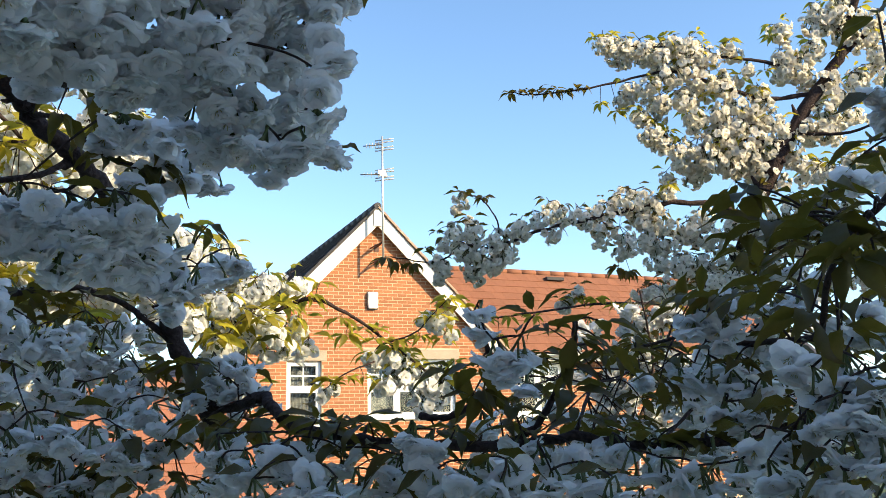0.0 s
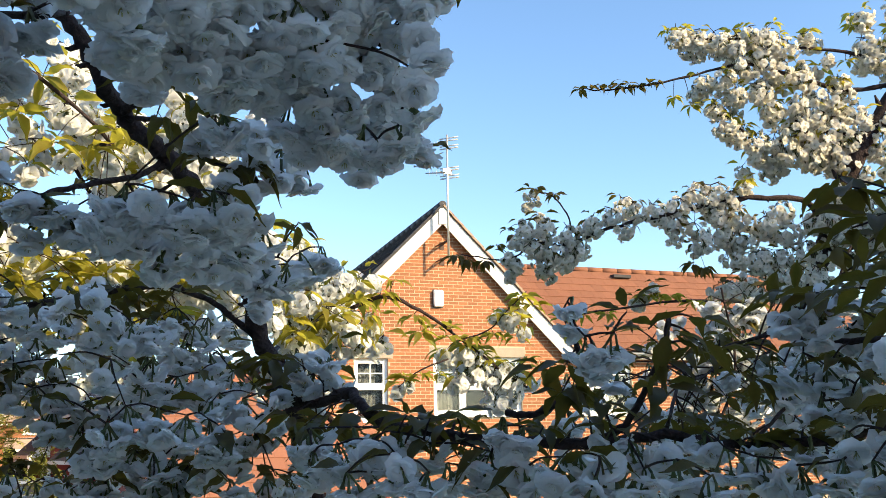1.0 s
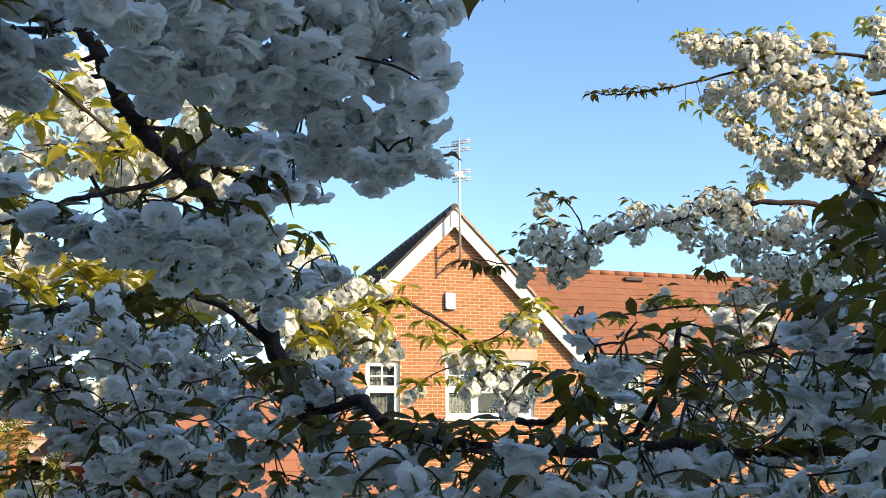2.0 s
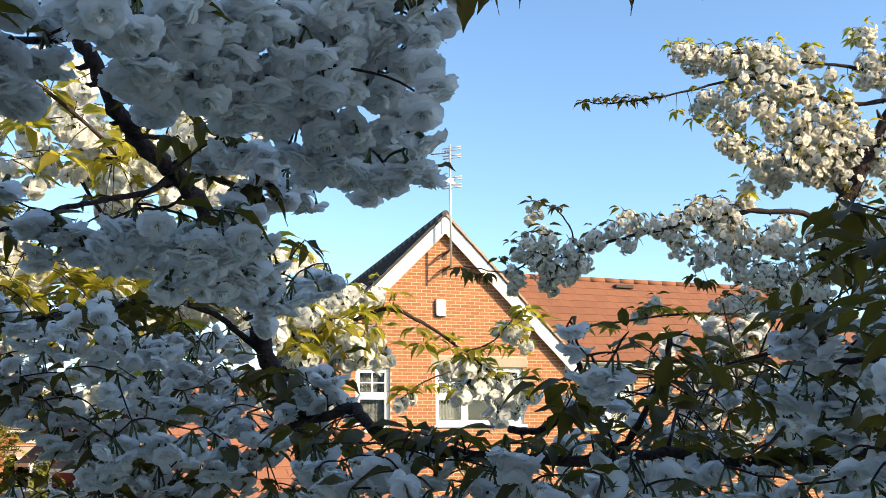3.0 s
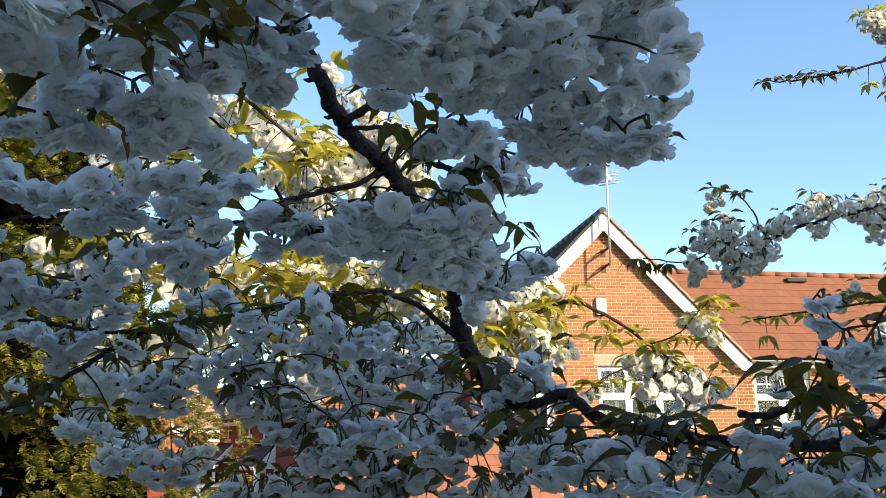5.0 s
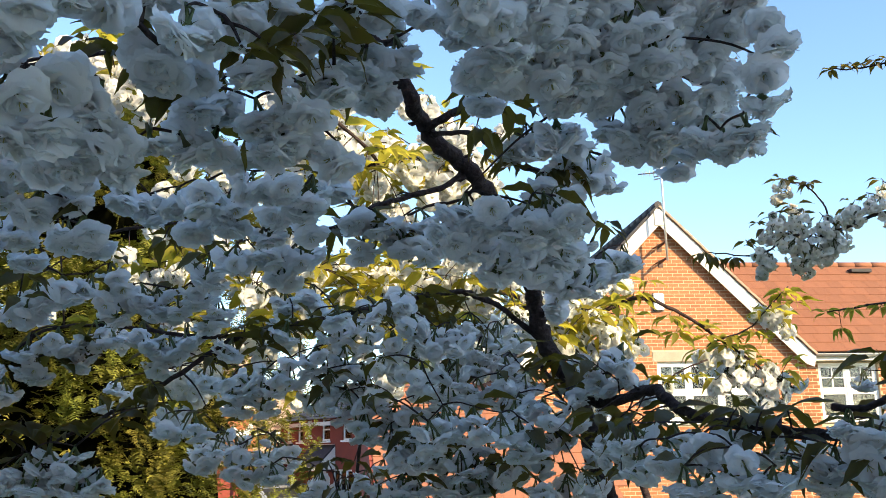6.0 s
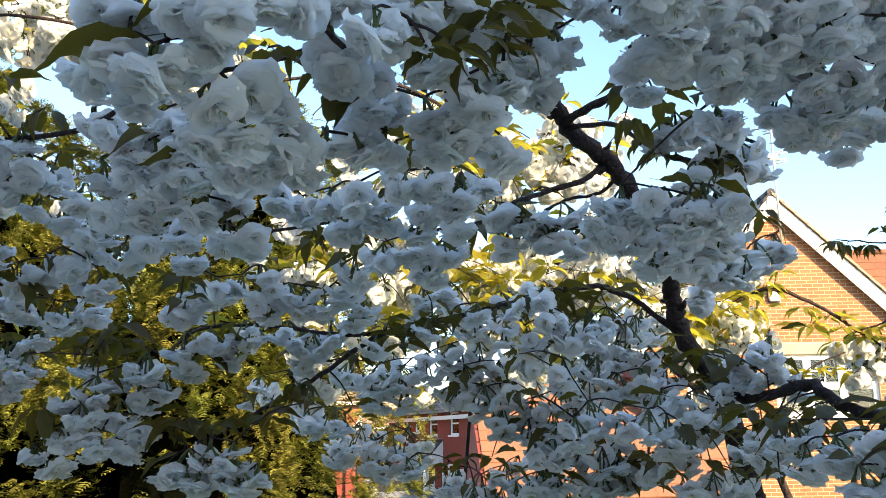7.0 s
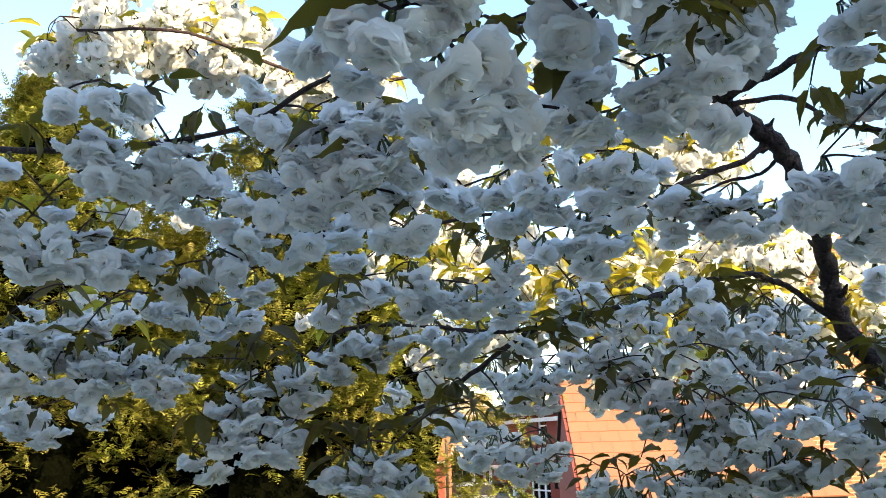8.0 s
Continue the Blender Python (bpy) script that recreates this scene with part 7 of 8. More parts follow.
near.clusters([
    (-1.393, 1.917, 3.757, 0.036), (-0.945, 1.952, 3.7, 0.033), (-1, 2.019, 3.612, 0.031), (-0.756, 2.267, 3.63, 0.033), (-0.724, 1.91, 3.755, 0.03),
    (-1.404, 1.998, 3.586, 0.034), (-1.322, 1.931, 3.852, 0.038), (-0.688, 2.196, 3.664, 0.035), (-1.214, 1.733, 3.658, 0.031), (-0.91, 1.924, 3.731, 0.032),
    (-1.212, 2.067, 3.77, 0.037), (-0.681, 1.999, 3.586, 0.034), (-0.664, 2.063, 3.756, 0.03), (-0.808, 1.921, 3.718, 0.033), (-0.677, 2.08, 3.709, 0.033),
    (-0.744, 2.058, 3.564, 0.033), (-0.961, 2.087, 3.842, 0.035), (-0.784, 1.954, 3.8, 0.035), (-0.668, 2.088, 3.733, 0.03), (-0.753, 2.124, 3.728, 0.037),
    (-1.077, 1.873, 3.739, 0.032), (-1.107, 1.958, 3.659, 0.036)
], leafy=0.8, fine=False, leaf_size=0.05, size=1.15, fill=0.5)
near.clusters([
    (-1.269, 1.892, 3.779, 0.032), (-1.199, 1.763, 3.785, 0.03)
], leafy=0.8, fine=False, leaf_size=0.05, size=1.15, fill=0.5)
near.tuft(0.094, 1.572, 3.37, 7, 0.039)
near.tuft(0.619, 1.591, 3.289, 7, 0.034)
near.tuft(0.464, 1.581, 3.368, 5, 0.036)
near.tuft(0.53, 1.251, 3.39, 5, 0.038)
near.tuft(0.113, 1.299, 3.456, 4, 0.036)
near.tuft(0.57, 1.239, 3.354, 5, 0.037)
near.tuft(0.333, 1.462, 3.34, 7, 0.033)
near.tuft(0.493, 1.573, 3.313, 4, 0.036)
near.tuft(0.435, 1.224, 3.267, 4, 0.034)
near.tuft(0.522, 1.223, 3.327, 6, 0.038)
near.tuft(0.552, 1.309, 3.406, 7, 0.043)
near.tuft(0.108, 1.562, 3.374, 5, 0.037)
near.tuft(0.116, 1.357, 3.421, 7, 0.033)
near.tuft(0.647, 1.421, 3.324, 5, 0.037)
near.tuft(0.273, 1.427, 3.349, 6, 0.038)
near.tuft(0.307, 1.579, 3.313, 5, 0.036)
near.tuft(0.505, 1.466, 3.288, 7, 0.042)
near.tuft(0.217, 1.589, 3.303, 4, 0.042)
near.tuft(0.338, 1.328, 3.295, 4, 0.034)
near.tuft(0.22, 1.48, 3.291, 4, 0.033)
near.tuft(0.263, 1.281, 3.412, 6, 0.033)
near.tuft(0.416, 1.219, 3.381, 5, 0.034)
near.tuft(0.169, 1.366, 3.433, 5, 0.032)
near.tuft(0.413, 1.26, 3.335, 7, 0.038)
near.tuft(0.297, 1.29, 3.42, 6, 0.030)
near.tuft(0.522, 1.405, 3.287, 5, 0.033)
near.tuft(0.541, 1.287, 3.318, 7, 0.035)
near.tuft(0.584, 1.26, 3.353, 7, 0.034)
near.tuft(0.434, 1.229, 3.338, 5, 0.041)
near.tuft(0.384, 1.55, 3.362, 7, 0.035)
near.tuft(0.096, 1.432, 3.404, 4, 0.039)
near.tuft(0.653, 1.438, 3.339, 6, 0.037)
near.tuft(0.691, 1.522, 3.288, 6, 0.042)
near.tuft(0.339, 1.509, 3.357, 7, 0.036)
near.tuft(0.424, 1.467, 3.419, 7, 0.039)
near.tuft(0.291, 1.55, 3.45, 7, 0.032)
near.tuft(0.291, 1.341, 3.422, 6, 0.031)
near.tuft(0.089, 1.256, 3.366, 5, 0.031)
near.tuft(0.378, 1.33, 3.434, 6, 0.035)
near.tuft(0.101, 1.299, 3.407, 6, 0.031)
near.tuft(0.61, 1.372, 3.36, 6, 0.035)
near.tuft(0.509, 1.51, 3.417, 5, 0.039)
near.tuft(0.202, 1.311, 3.41, 6, 0.042)
near.tuft(0.132, 1.5, 3.33, 5, 0.043)
near.tuft(0.291, 1.517, 3.458, 5, 0.032)
near.tuft(0.459, 1.389, 3.407, 6, 0.042)
near.tuft(0.533, 1.265, 3.563, 8, 0.053)
near.tuft(0.474, 1.122, 3.556, 8, 0.041)
near.tuft(0.369, 0.987, 3.506, 6, 0.046)
near.tuft(0.646, 1.364, 3.494, 7, 0.042)
near.tuft(0.648, 1.47, 3.574, 7, 0.041)
near.tuft(0.523, 1.376, 3.472, 8, 0.045)
near.tuft(0.468, 1.145, 3.594, 6, 0.042)
near.tuft(0.505, 1.308, 3.645, 5, 0.038)
near.tuft(0.448, 1.198, 3.485, 8, 0.047)
near.tuft(0.482, 1.079, 3.521, 5, 0.039)
near.tuft(0.445, 0.989, 3.506, 7, 0.046)
near.tuft(0.421, 1.055, 3.433, 6, 0.044)
near.tuft(0.611, 1.317, 3.569, 7, 0.048)
near.tuft(0.417, 0.982, 3.534, 6, 0.042)
near.tuft(0.482, 1.134, 3.595, 5, 0.046)
near.tuft(0.44, 0.994, 3.527, 5, 0.048)
near.clusters([
    (0.378, 1.878, 3.446, 0.025), (0.324, 1.112, 3.397, 0.019), (0.263, 1.109, 3.357, 0.019), (0.425, 1.869, 3.423, 0.025), (0.327, 1.134, 3.438, 0.018),
    (0.456, 1.880, 3.507, 0.022), (0.346, 1.874, 3.553, 0.027), (0.325, 1.208, 3.471, 0.017), (0.349, 1.911, 3.432, 0.021), (0.408, 1.868, 3.487, 0.026),
    (0.317, 1.217, 3.333, 0.019), (0.415, 1.873, 3.391, 0.022), (0.383, 1.869, 3.527, 0.024), (0.338, 1.293, 3.46, 0.019), (0.388, 1.881, 3.334, 0.024),
    (0.407, 1.873, 3.432, 0.022), (0.405, 1.902, 3.355, 0.024), (0.35, 1.22, 3.417, 0.02)
], leafy=0.3, leaf_size=0.045)
near.tuft(-0.771, 1.017, 3.45, 5, 0.038)
near.tuft(-0.745, 1.032, 3.457, 5, 0.038)
near.tuft(-0.718, 1.069, 3.471, 5, 0.038)
near.tuft(-0.683, 1.111, 3.485, 5, 0.038)
near.tuft(-0.647, 1.153, 3.504, 5, 0.038)
near.tuft(-0.61, 1.198, 3.515, 4, 0.038)
near.tuft(-0.799, 1.002, 3.439, 5, 0.038)
near.tuft(-0.841, 0.983, 3.413, 5, 0.038)
near.clusters([
    (-0.684, 1.043, 3.465, 0.021), (-0.616, 1.127, 3.493, 0.022), (-0.658, 1.106, 3.474, 0.02), (-0.745, 1.011, 3.443, 0.02), (-0.807, 0.967, 3.417, 0.021)
], leafy=0.8, leaf_size=0.045)
near.clusters([
    (-0.784, 1.992, 3.653, 0.026), (-1.019, 2.134, 3.734, 0.032), (-0.896, 2.234, 3.726, 0.034), (-1.032, 1.998, 3.721, 0.029), (-0.86, 2.084, 3.641, 0.03),
    (-0.976, 2.167, 3.72, 0.031), (-1.005, 2.191, 3.68, 0.031), (-0.99, 2.172, 3.731, 0.029), (-0.86, 2.167, 3.818, 0.031), (-0.879, 2.079, 3.733, 0.031)
], leafy=1.5, fine=False, leaf_size=0.06, size=1.15, fill=0.4)
near.clusters([
    (-1.161, 1.931, 4.092, 0.035), (-1.23, 2.026, 4.301, 0.031), (-1.229, 2.16, 4.047, 0.033), (-1.22, 1.924, 4.128, 0.03), (-1.294, 1.954, 4, 0.035),
    (-1.312, 2.121, 4.027, 0.033), (-1.2, 2.039, 4.178, 0.038), (-1.388, 1.967, 4.142, 0.037), (-1.177, 1.935, 4.237, 0.031), (-1.411, 2.103, 4.257, 0.043),
    (-1.32, 2.06, 4.102, 0.032), (-1.183, 2.137, 4.085, 0.035), (-1.382, 1.947, 4.1, 0.04), (-1.422, 2.072, 4.289, 0.04)
], leafy=1.5, fine=False, leaf_size=0.06, size=1.15, fill=0.4)
near.clusters([
    (0.361, 1.881, 3.452, 0.027), (0.299, 1.898, 3.359, 0.033), (0.318, 1.894, 3.386, 0.030), (0.384, 1.346, 3.359, 0.022), (0.361, 1.876, 3.512, 0.031),
    (0.353, 1.367, 3.305, 0.024), (0.358, 1.339, 3.343, 0.02), (0.349, 1.888, 3.364, 0.025), (0.437, 1.595, 3.35, 0.023), (0.441, 1.856, 3.527, 0.031),
    (0.5, 1.534, 3.45, 0.022), (0.296, 1.593, 3.295, 0.024), (0.298, 1.896, 3.406, 0.031), (0.389, 1.497, 3.275, 0.024), (0.437, 1.856, 3.530, 0.025),
    (0.315, 1.894, 3.384, 0.029), (0.371, 1.426, 3.27, 0.022), (0.230, 1.901, 3.477, 0.025), (0.356, 1.519, 3.265, 0.022), (0.421, 1.869, 3.433, 0.026),
    (0.399, 1.876, 3.411, 0.033), (0.263, 1.904, 3.320, 0.029)
], leafy=1.2, leaf_size=0.05, fill=0.3)
near.clusters([
    (0.265, 1.892, 3.517, 0.031), (0.239, 1.905, 3.415, 0.029), (0.429, 1.61, 3.421, 0.027), (0.340, 1.886, 3.446, 0.037), (0.398, 1.545, 3.341, 0.022),
    (0.387, 1.881, 3.336, 0.029), (0.377, 1.881, 3.402, 0.035), (0.335, 1.891, 3.357, 0.029), (0.435, 1.866, 3.436, 0.030), (0.421, 1.398, 3.358, 0.021),
    (0.362, 1.32, 3.43, 0.021), (0.372, 1.879, 3.449, 0.034)
], leafy=1.2, leaf_size=0.05, fill=0.3)
near.clusters([
    (0.004, 1.316, 3.222, 0.027), (-0.185, 1.102, 3.245, 0.021), (0.056, 1.178, 3.248, 0.024), (0.18, 1.368, 3.237, 0.027), (0.091, 1.121, 3.23, 0.024),
    (0.079, 1.235, 3.226, 0.025), (-0.164, 1.436, 3.216, 0.029), (0.198, 1.425, 3.255, 0.03), (0.049, 1.122, 3.269, 0.022), (-0.05, 1.119, 3.274, 0.021),
    (-0.083, 1.408, 3.259, 0.028), (0.058, 1.254, 3.228, 0.021), (0.028, 1.257, 3.26, 0.027), (-0.123, 1.395, 3.268, 0.023), (-0.183, 1.258, 3.23, 0.021),
    (-0.081, 1.375, 3.27, 0.025)
], leafy=0.8, leaf_size=0.05, fill=0.3)
near.clusters([
    (-0.366, 1.306, 3.373, 0.019), (-0.406, 1.48, 3.366, 0.021), (-0.384, 1.403, 3.392, 0.023), (-0.412, 1.425, 3.385, 0.022), (-0.421, 1.494, 3.394, 0.019),
    (-0.365, 1.429, 3.418, 0.024), (-0.447, 1.536, 3.435, 0.026)
], leafy=0.8, leaf_size=0.05, fill=0.3)
near.tuft(0.317, 1.151, 3.405, 4, 0.040)
near.tuft(0.335, 0.949, 3.252, 4, 0.043)
near.tuft(0.202, 1.061, 3.239, 4, 0.040)
near.tuft(0.46, 1.06, 3.271, 5, 0.033)
near.tuft(0.524, 1.171, 3.331, 4, 0.038)
near.tuft(0.192, 0.935, 3.25, 5, 0.032)
near.tuft(0.277, 1.224, 3.393, 5, 0.038)
near.tuft(0.413, 1.004, 3.241, 4, 0.041)
near.tuft(0.49, 1.084, 3.258, 3, 0.035)
near.tuft(0.194, 1.173, 3.24, 4, 0.041)
near.tuft(0.317, 1.243, 3.356, 5, 0.038)
near.tuft(0.337, 0.987, 3.262, 4, 0.037)
near.tuft(0.28, 1.263, 3.211, 4, 0.039)
near.tuft(0.21, 1.073, 3.277, 3, 0.038)
near.tuft(0.255, 1.218, 3.372, 4, 0.036)
near.tuft(0.441, 1.288, 3.256, 3, 0.037)
near.tuft(0.562, 1.226, 3.411, 4, 0.041)
near.tuft(0.165, 1.158, 3.257, 5, 0.042)
near.tuft(0.283, 1.184, 3.343, 3, 0.033)
near.tuft(0.483, 1.116, 3.249, 5, 0.035)
near.tuft(0.38, 1.218, 3.384, 4, 0.031)
near.tuft(0.459, 1.113, 3.404, 4, 0.042)
near.tuft(0.307, 0.964, 3.32, 4, 0.034)
near.tuft(0.501, 1.24, 3.34, 4, 0.041)
near.tuft(0.338, 1.158, 3.374, 4, 0.040)
near.tuft(0.212, 1.231, 3.307, 5, 0.037)
near.tuft(0.229, 1.02, 3.287, 5, 0.038)
near.tuft(0.31, 1.278, 3.335, 5, 0.030)
near.tuft(0.243, 1.197, 3.373, 3, 0.035)
near.tuft(0.333, 1.053, 3.387, 5, 0.036)
near.tuft(0.427, 1.012, 3.251, 4, 0.041)
near.tuft(0.163, 0.928, 3.379, 5, 0.034)
near.tuft(0.446, 1.08, 3.365, 3, 0.039)
near.tuft(0.184, 1.156, 3.318, 3, 0.033)
near.tuft(-0.109, 1.377, 3.304, 3, 0.042)
near.tuft(-0.285, 1.271, 3.306, 3, 0.038)
near.tuft(-0.292, 1.175, 3.276, 3, 0.042)
near.tuft(-0.007, 1.239, 3.246, 4, 0.039)
near.tuft(-0.107, 0.981, 3.292, 3, 0.036)
near.tuft(-0.148, 1.15, 3.309, 5, 0.038)
near.tuft(-0.117, 1.272, 3.316, 5, 0.033)
near.tuft(-0.36, 1.383, 3.252, 4, 0.030)
near.tuft(-0.207, 1.223, 3.252, 5, 0.032)
near.tuft(-0.371, 1.334, 3.289, 3, 0.033)
near.tuft(-0.027, 1.423, 3.241, 4, 0.042)
near.tuft(-0.198, 1.38, 3.329, 4, 0.038)
near.tuft(-0.316, 1.118, 3.249, 3, 0.032)
near.tuft(-0.339, 1.292, 3.249, 5, 0.043)
near.tuft(-0.114, 1.36, 3.241, 5, 0.042)
near.tuft(-0.389, 1.351, 3.304, 4, 0.032)
near.tuft(-0.819, 1.089, 3.568, 5, 0.044)
near.tuft(-0.975, 0.708, 3.497, 5, 0.036)
near.tuft(-0.86, 1.002, 3.343, 3, 0.042)
near.tuft(-0.674, 1.304, 3.51, 5, 0.036)
near.tuft(-1.223, 0.764, 3.425, 5, 0.043)
near.tuft(-1.363, 0.992, 3.467, 3, 0.044)
near.tuft(-0.798, 0.811, 3.341, 3, 0.041)
near.tuft(-1.04, 0.893, 3.419, 4, 0.044)
near.tuft(-0.967, 0.89, 3.557, 4, 0.045)
near.tuft(-1.228, 0.879, 3.44, 5, 0.037)
near.tuft(-1.317, 0.71, 3.364, 4, 0.037)
near.tuft(-0.951, 0.792, 3.6, 5, 0.044)
near.tuft(-0.625, 0.923, 3.559, 4, 0.044)
near.tuft(-1.072, 0.615, 3.48, 5, 0.049)
near.tuft(-0.772, 0.863, 3.528, 3, 0.044)
near.tuft(-1.348, 0.648, 3.525, 4, 0.046)
near.tuft(-1.133, 0.965, 3.704, 4, 0.048)
near.tuft(-0.973, 0.745, 3.59, 5, 0.043)
near.tuft(-0.894, 1.023, 3.641, 5, 0.047)
near.tuft(-0.644, 1.095, 3.411, 3, 0.037)
near.tuft(-0.921, 1.054, 3.456, 4, 0.038)
near.tuft(-1.535, 0.724, 3.572, 3, 0.046)
near.tuft(-0.583, 1.017, 3.622, 4, 0.042)
near.tuft(-1.168, 0.557, 3.429, 3, 0.037)
near.tuft(-0.615, 1.007, 3.354, 4, 0.036)
near.tuft(-0.933, 0.73, 3.465, 3, 0.036)
near.clusters([
    (-0.436, 0.407, 3.562, 0.016), (-0.434, 0.477, 3.578, 0.018), (-0.418, 0.518, 3.610, 0.020), (-0.421, 0.575, 3.595, 0.022), (-0.433, 0.425, 3.533, 0.017), (-0.425, 0.495, 3.553, 0.018), (-0.429, 0.374, 3.533, 0.016), (-0.418, 0.433, 3.580, 0.018), (-0.431, 0.349, 3.526, 0.015), (-0.419, 0.619, 3.651, 0.018), (-0.427, 0.545, 3.598, 0.018), (-0.435, 0.619, 3.589, 0.018)
], leafy=0.6, leaf_size=0.032, fill=0.4)
near.tuft(-0.412, 0.378, 3.523, 5, 0.026)
near.tuft(-0.391, 0.431, 3.567, 5, 0.032)
near.tuft(-0.397, 0.414, 3.546, 5, 0.030)
near.tuft(-0.407, 0.402, 3.534, 4, 0.030)
near.tuft(-0.387, 0.492, 3.596, 5, 0.034)
near.tuft(-0.387, 0.469, 3.592, 5, 0.034)
near.tuft(-0.407, 0.417, 3.530, 4, 0.026)
near.tuft(-0.392, 0.458, 3.562, 4, 0.030)
# a low bough on the shaded side, its small pompoms seen through the nearer ones
shade = random.Random(77)
near.clusters([(0.22 + 0.95 * k / 46 + shade.uniform(-0.06, 0.06), shade.uniform(1.50, 1.85), 3.22 + 0.30 * k / 46 + shade.uniform(-0.14, 0.22), shade.uniform(0.022, 0.034)) for k in range(46)],
              leafy=1.1, leaf_size=0.05)
near.clusters([
    (-0.302, 0.484, 3.585, 0.020), (-0.291, 0.512, 3.589, 0.021), (-0.279, 0.549, 3.621, 0.022), (-0.263, 0.578, 3.623, 0.023), (-0.243, 0.597, 3.646, 0.024), (-0.228, 0.626, 3.645, 0.024), (-0.204, 0.643, 3.666, 0.024), (-0.183, 0.671, 3.668, 0.024), (-0.158, 0.686, 3.690, 0.024), (-0.136, 0.713, 3.689, 0.023), (-0.122, 0.723, 3.673, 0.021), (-0.265, 0.624, 3.625, 0.023), (-0.220, 0.673, 3.648, 0.023), (-0.179, 0.719, 3.664, 0.023), (-0.301, 0.574, 3.603, 0.021), (-0.131, 0.733, 3.650, 0.020), (-0.156, 0.738, 3.632, 0.020)
], leafy=0.15, leaf_size=0.036, fill=0.6)
near.clusters([(shade.uniform(0.02, 0.75), shade.uniform(1.4, 1.9), shade.uniform(3.14, 3.40), shade.uniform(0.022, 0.032)) for k in range(36)],
              leafy=1.3, leaf_size=0.05)
near.clusters([
    (-0.112, 0.669, 3.578, 0.015), (-0.115, 0.676, 3.558, 0.015), (-0.128, 0.692, 3.540, 0.016), (-0.147, 0.703, 3.531, 0.017), (-0.104, 0.670, 3.601, 0.014), (-0.108, 0.671, 3.622, 0.015), (-0.165, 0.697, 3.541, 0.018)
], leafy=0.1, leaf_size=0.032)
near.clusters([(shade.uniform(-0.08, 0.48), shade.uniform(1.25, 1.7), shade.uniform(3.17, 3.38), shade.uniform(0.020, 0.030)) for k in range(24)],
              leafy=1.6, leaf_size=0.05)
# sunlit sprays behind the shaded crown
sunny = random.Random(91)
near.clusters([(sunny.uniform(-1.55, -0.55), sunny.uniform(2.0, 2.6), sunny.uniform(3.36, 3.72), sunny.uniform(0.026, 0.036)) for k in range(38)],
              leafy=1.8, fine=False, leaf_size=0.062, size=1.1)
near.clusters([(-0.95 + sunny.uniform(-0.24, 0.22), sunny.uniform(1.85, 2.15), sunny.uniform(3.82, 4.16), sunny.uniform(0.028, 0.038)) for k in range(24)],
              leafy=1.2, fine=False, leaf_size=0.055, size=1.1, fill=0.4)
near.clusters([
    (-1.266, 1.461, 3.882, 0.032), (-1.296, 1.576, 3.856, 0.032), (-1.307, 1.453, 3.830, 0.032), (-1.302, 1.668, 3.929, 0.032), (-0.710, 2.041, 3.794, 0.032), (-0.662, 2.062, 3.743, 0.032), (-0.751, 1.943, 3.727, 0.032), (-0.635, 2.079, 3.680, 0.032), (-0.686, 1.966, 3.682, 0.032)
], leafy=1.0, fine=False, leaf_size=0.055, size=1.1, fill=0.3)
near.finish()
far = Cherry("white cherry tree with sunlit tones put into blossom and leaves", (1.35, 3.9, 0.0), 9, 0.0170, 0, 0, M_PETAL_SUNLIT)
far.branch("trunk", [(1.35, 3.9, -0.05), (1.33, 3.9, 1.3), (1.25, 3.75, 2.5), (0.999, 3.346, 3.543), (1.054, 3.262, 3.941), (1.158, 3.207, 4.211), (1.305, 3.157, 4.459), (1.44, 3.121, 4.645), (1.487, 3.091, 4.79), (1.559, 3.039, 5.04)], 0.06, 0.012, "brown cherry trunk and leader")
far.branch("limb", [(1.066, 3.254, 3.982), (1.005, 3.226, 4.106), (0.811, 3.168, 4.119), (0.642, 3.167, 4.102), (0.443, 3.122, 4.054), (0.255, 3.127, 4.012), (0.108, 3.134, 3.964), (0.004, 3.128, 3.977), (-0.101, 3.139, 3.919), (-0.267, 3.13, 3.943)], 0.013, 0.002)
far.branch("branch", [(0.108, 3.134, 3.964), (0.131, 3.117, 4.045), (0.072, 3.096, 4.138), (-0, 3.089, 4.16)], 0.004, 0.002)
far.branch("branch", [(1.35, 3.145, 4.521), (1.157, 3.144, 4.505), (0.944, 3.125, 4.573), (0.796, 3.112, 4.619), (0.58, 3.116, 4.578), (0.322, 3.117, 4.546), (0.193, 3.111, 4.558)], 0.01, 0.002)
far.branch("branch", [(1.267, 3.125, 4.607), (1.161, 3.115, 4.641), (0.99, 3.106, 4.666), (0.841, 3.095, 4.702), (0.606, 3.087, 4.718)], 0.008, 0.003)
far.branch("branch", [(1.216, 3.182, 4.335), (1.045, 3.173, 4.361), (0.851, 3.176, 4.324), (0.767, 3.16, 4.389)], 0.008, 0.003)
far.branch("branch", [(1.44, 3.121, 4.645), (1.572, 3.102, 4.746), (1.746, 3.089, 4.826)], 0.01, 0.004)
far.branch("branch", [(1.26, 3.174, 4.376), (1.43, 3.084, 4.339), (1.589, 2.976, 4.38)], 0.009, 0.003)
far.branch("branch", [(1.03, 3.275, 3.878), (1.172, 3.061, 3.937), (1.288, 2.849, 3.983)], 0.008, 0.003)
far.branch("branch", [(1.028, 3.293, 3.795), (0.763, 3.096, 3.73), (0.45, 2.889, 3.709), (0.142, 2.789, 3.666), (0.069, 2.789, 3.659)], 0.007, 0.002)
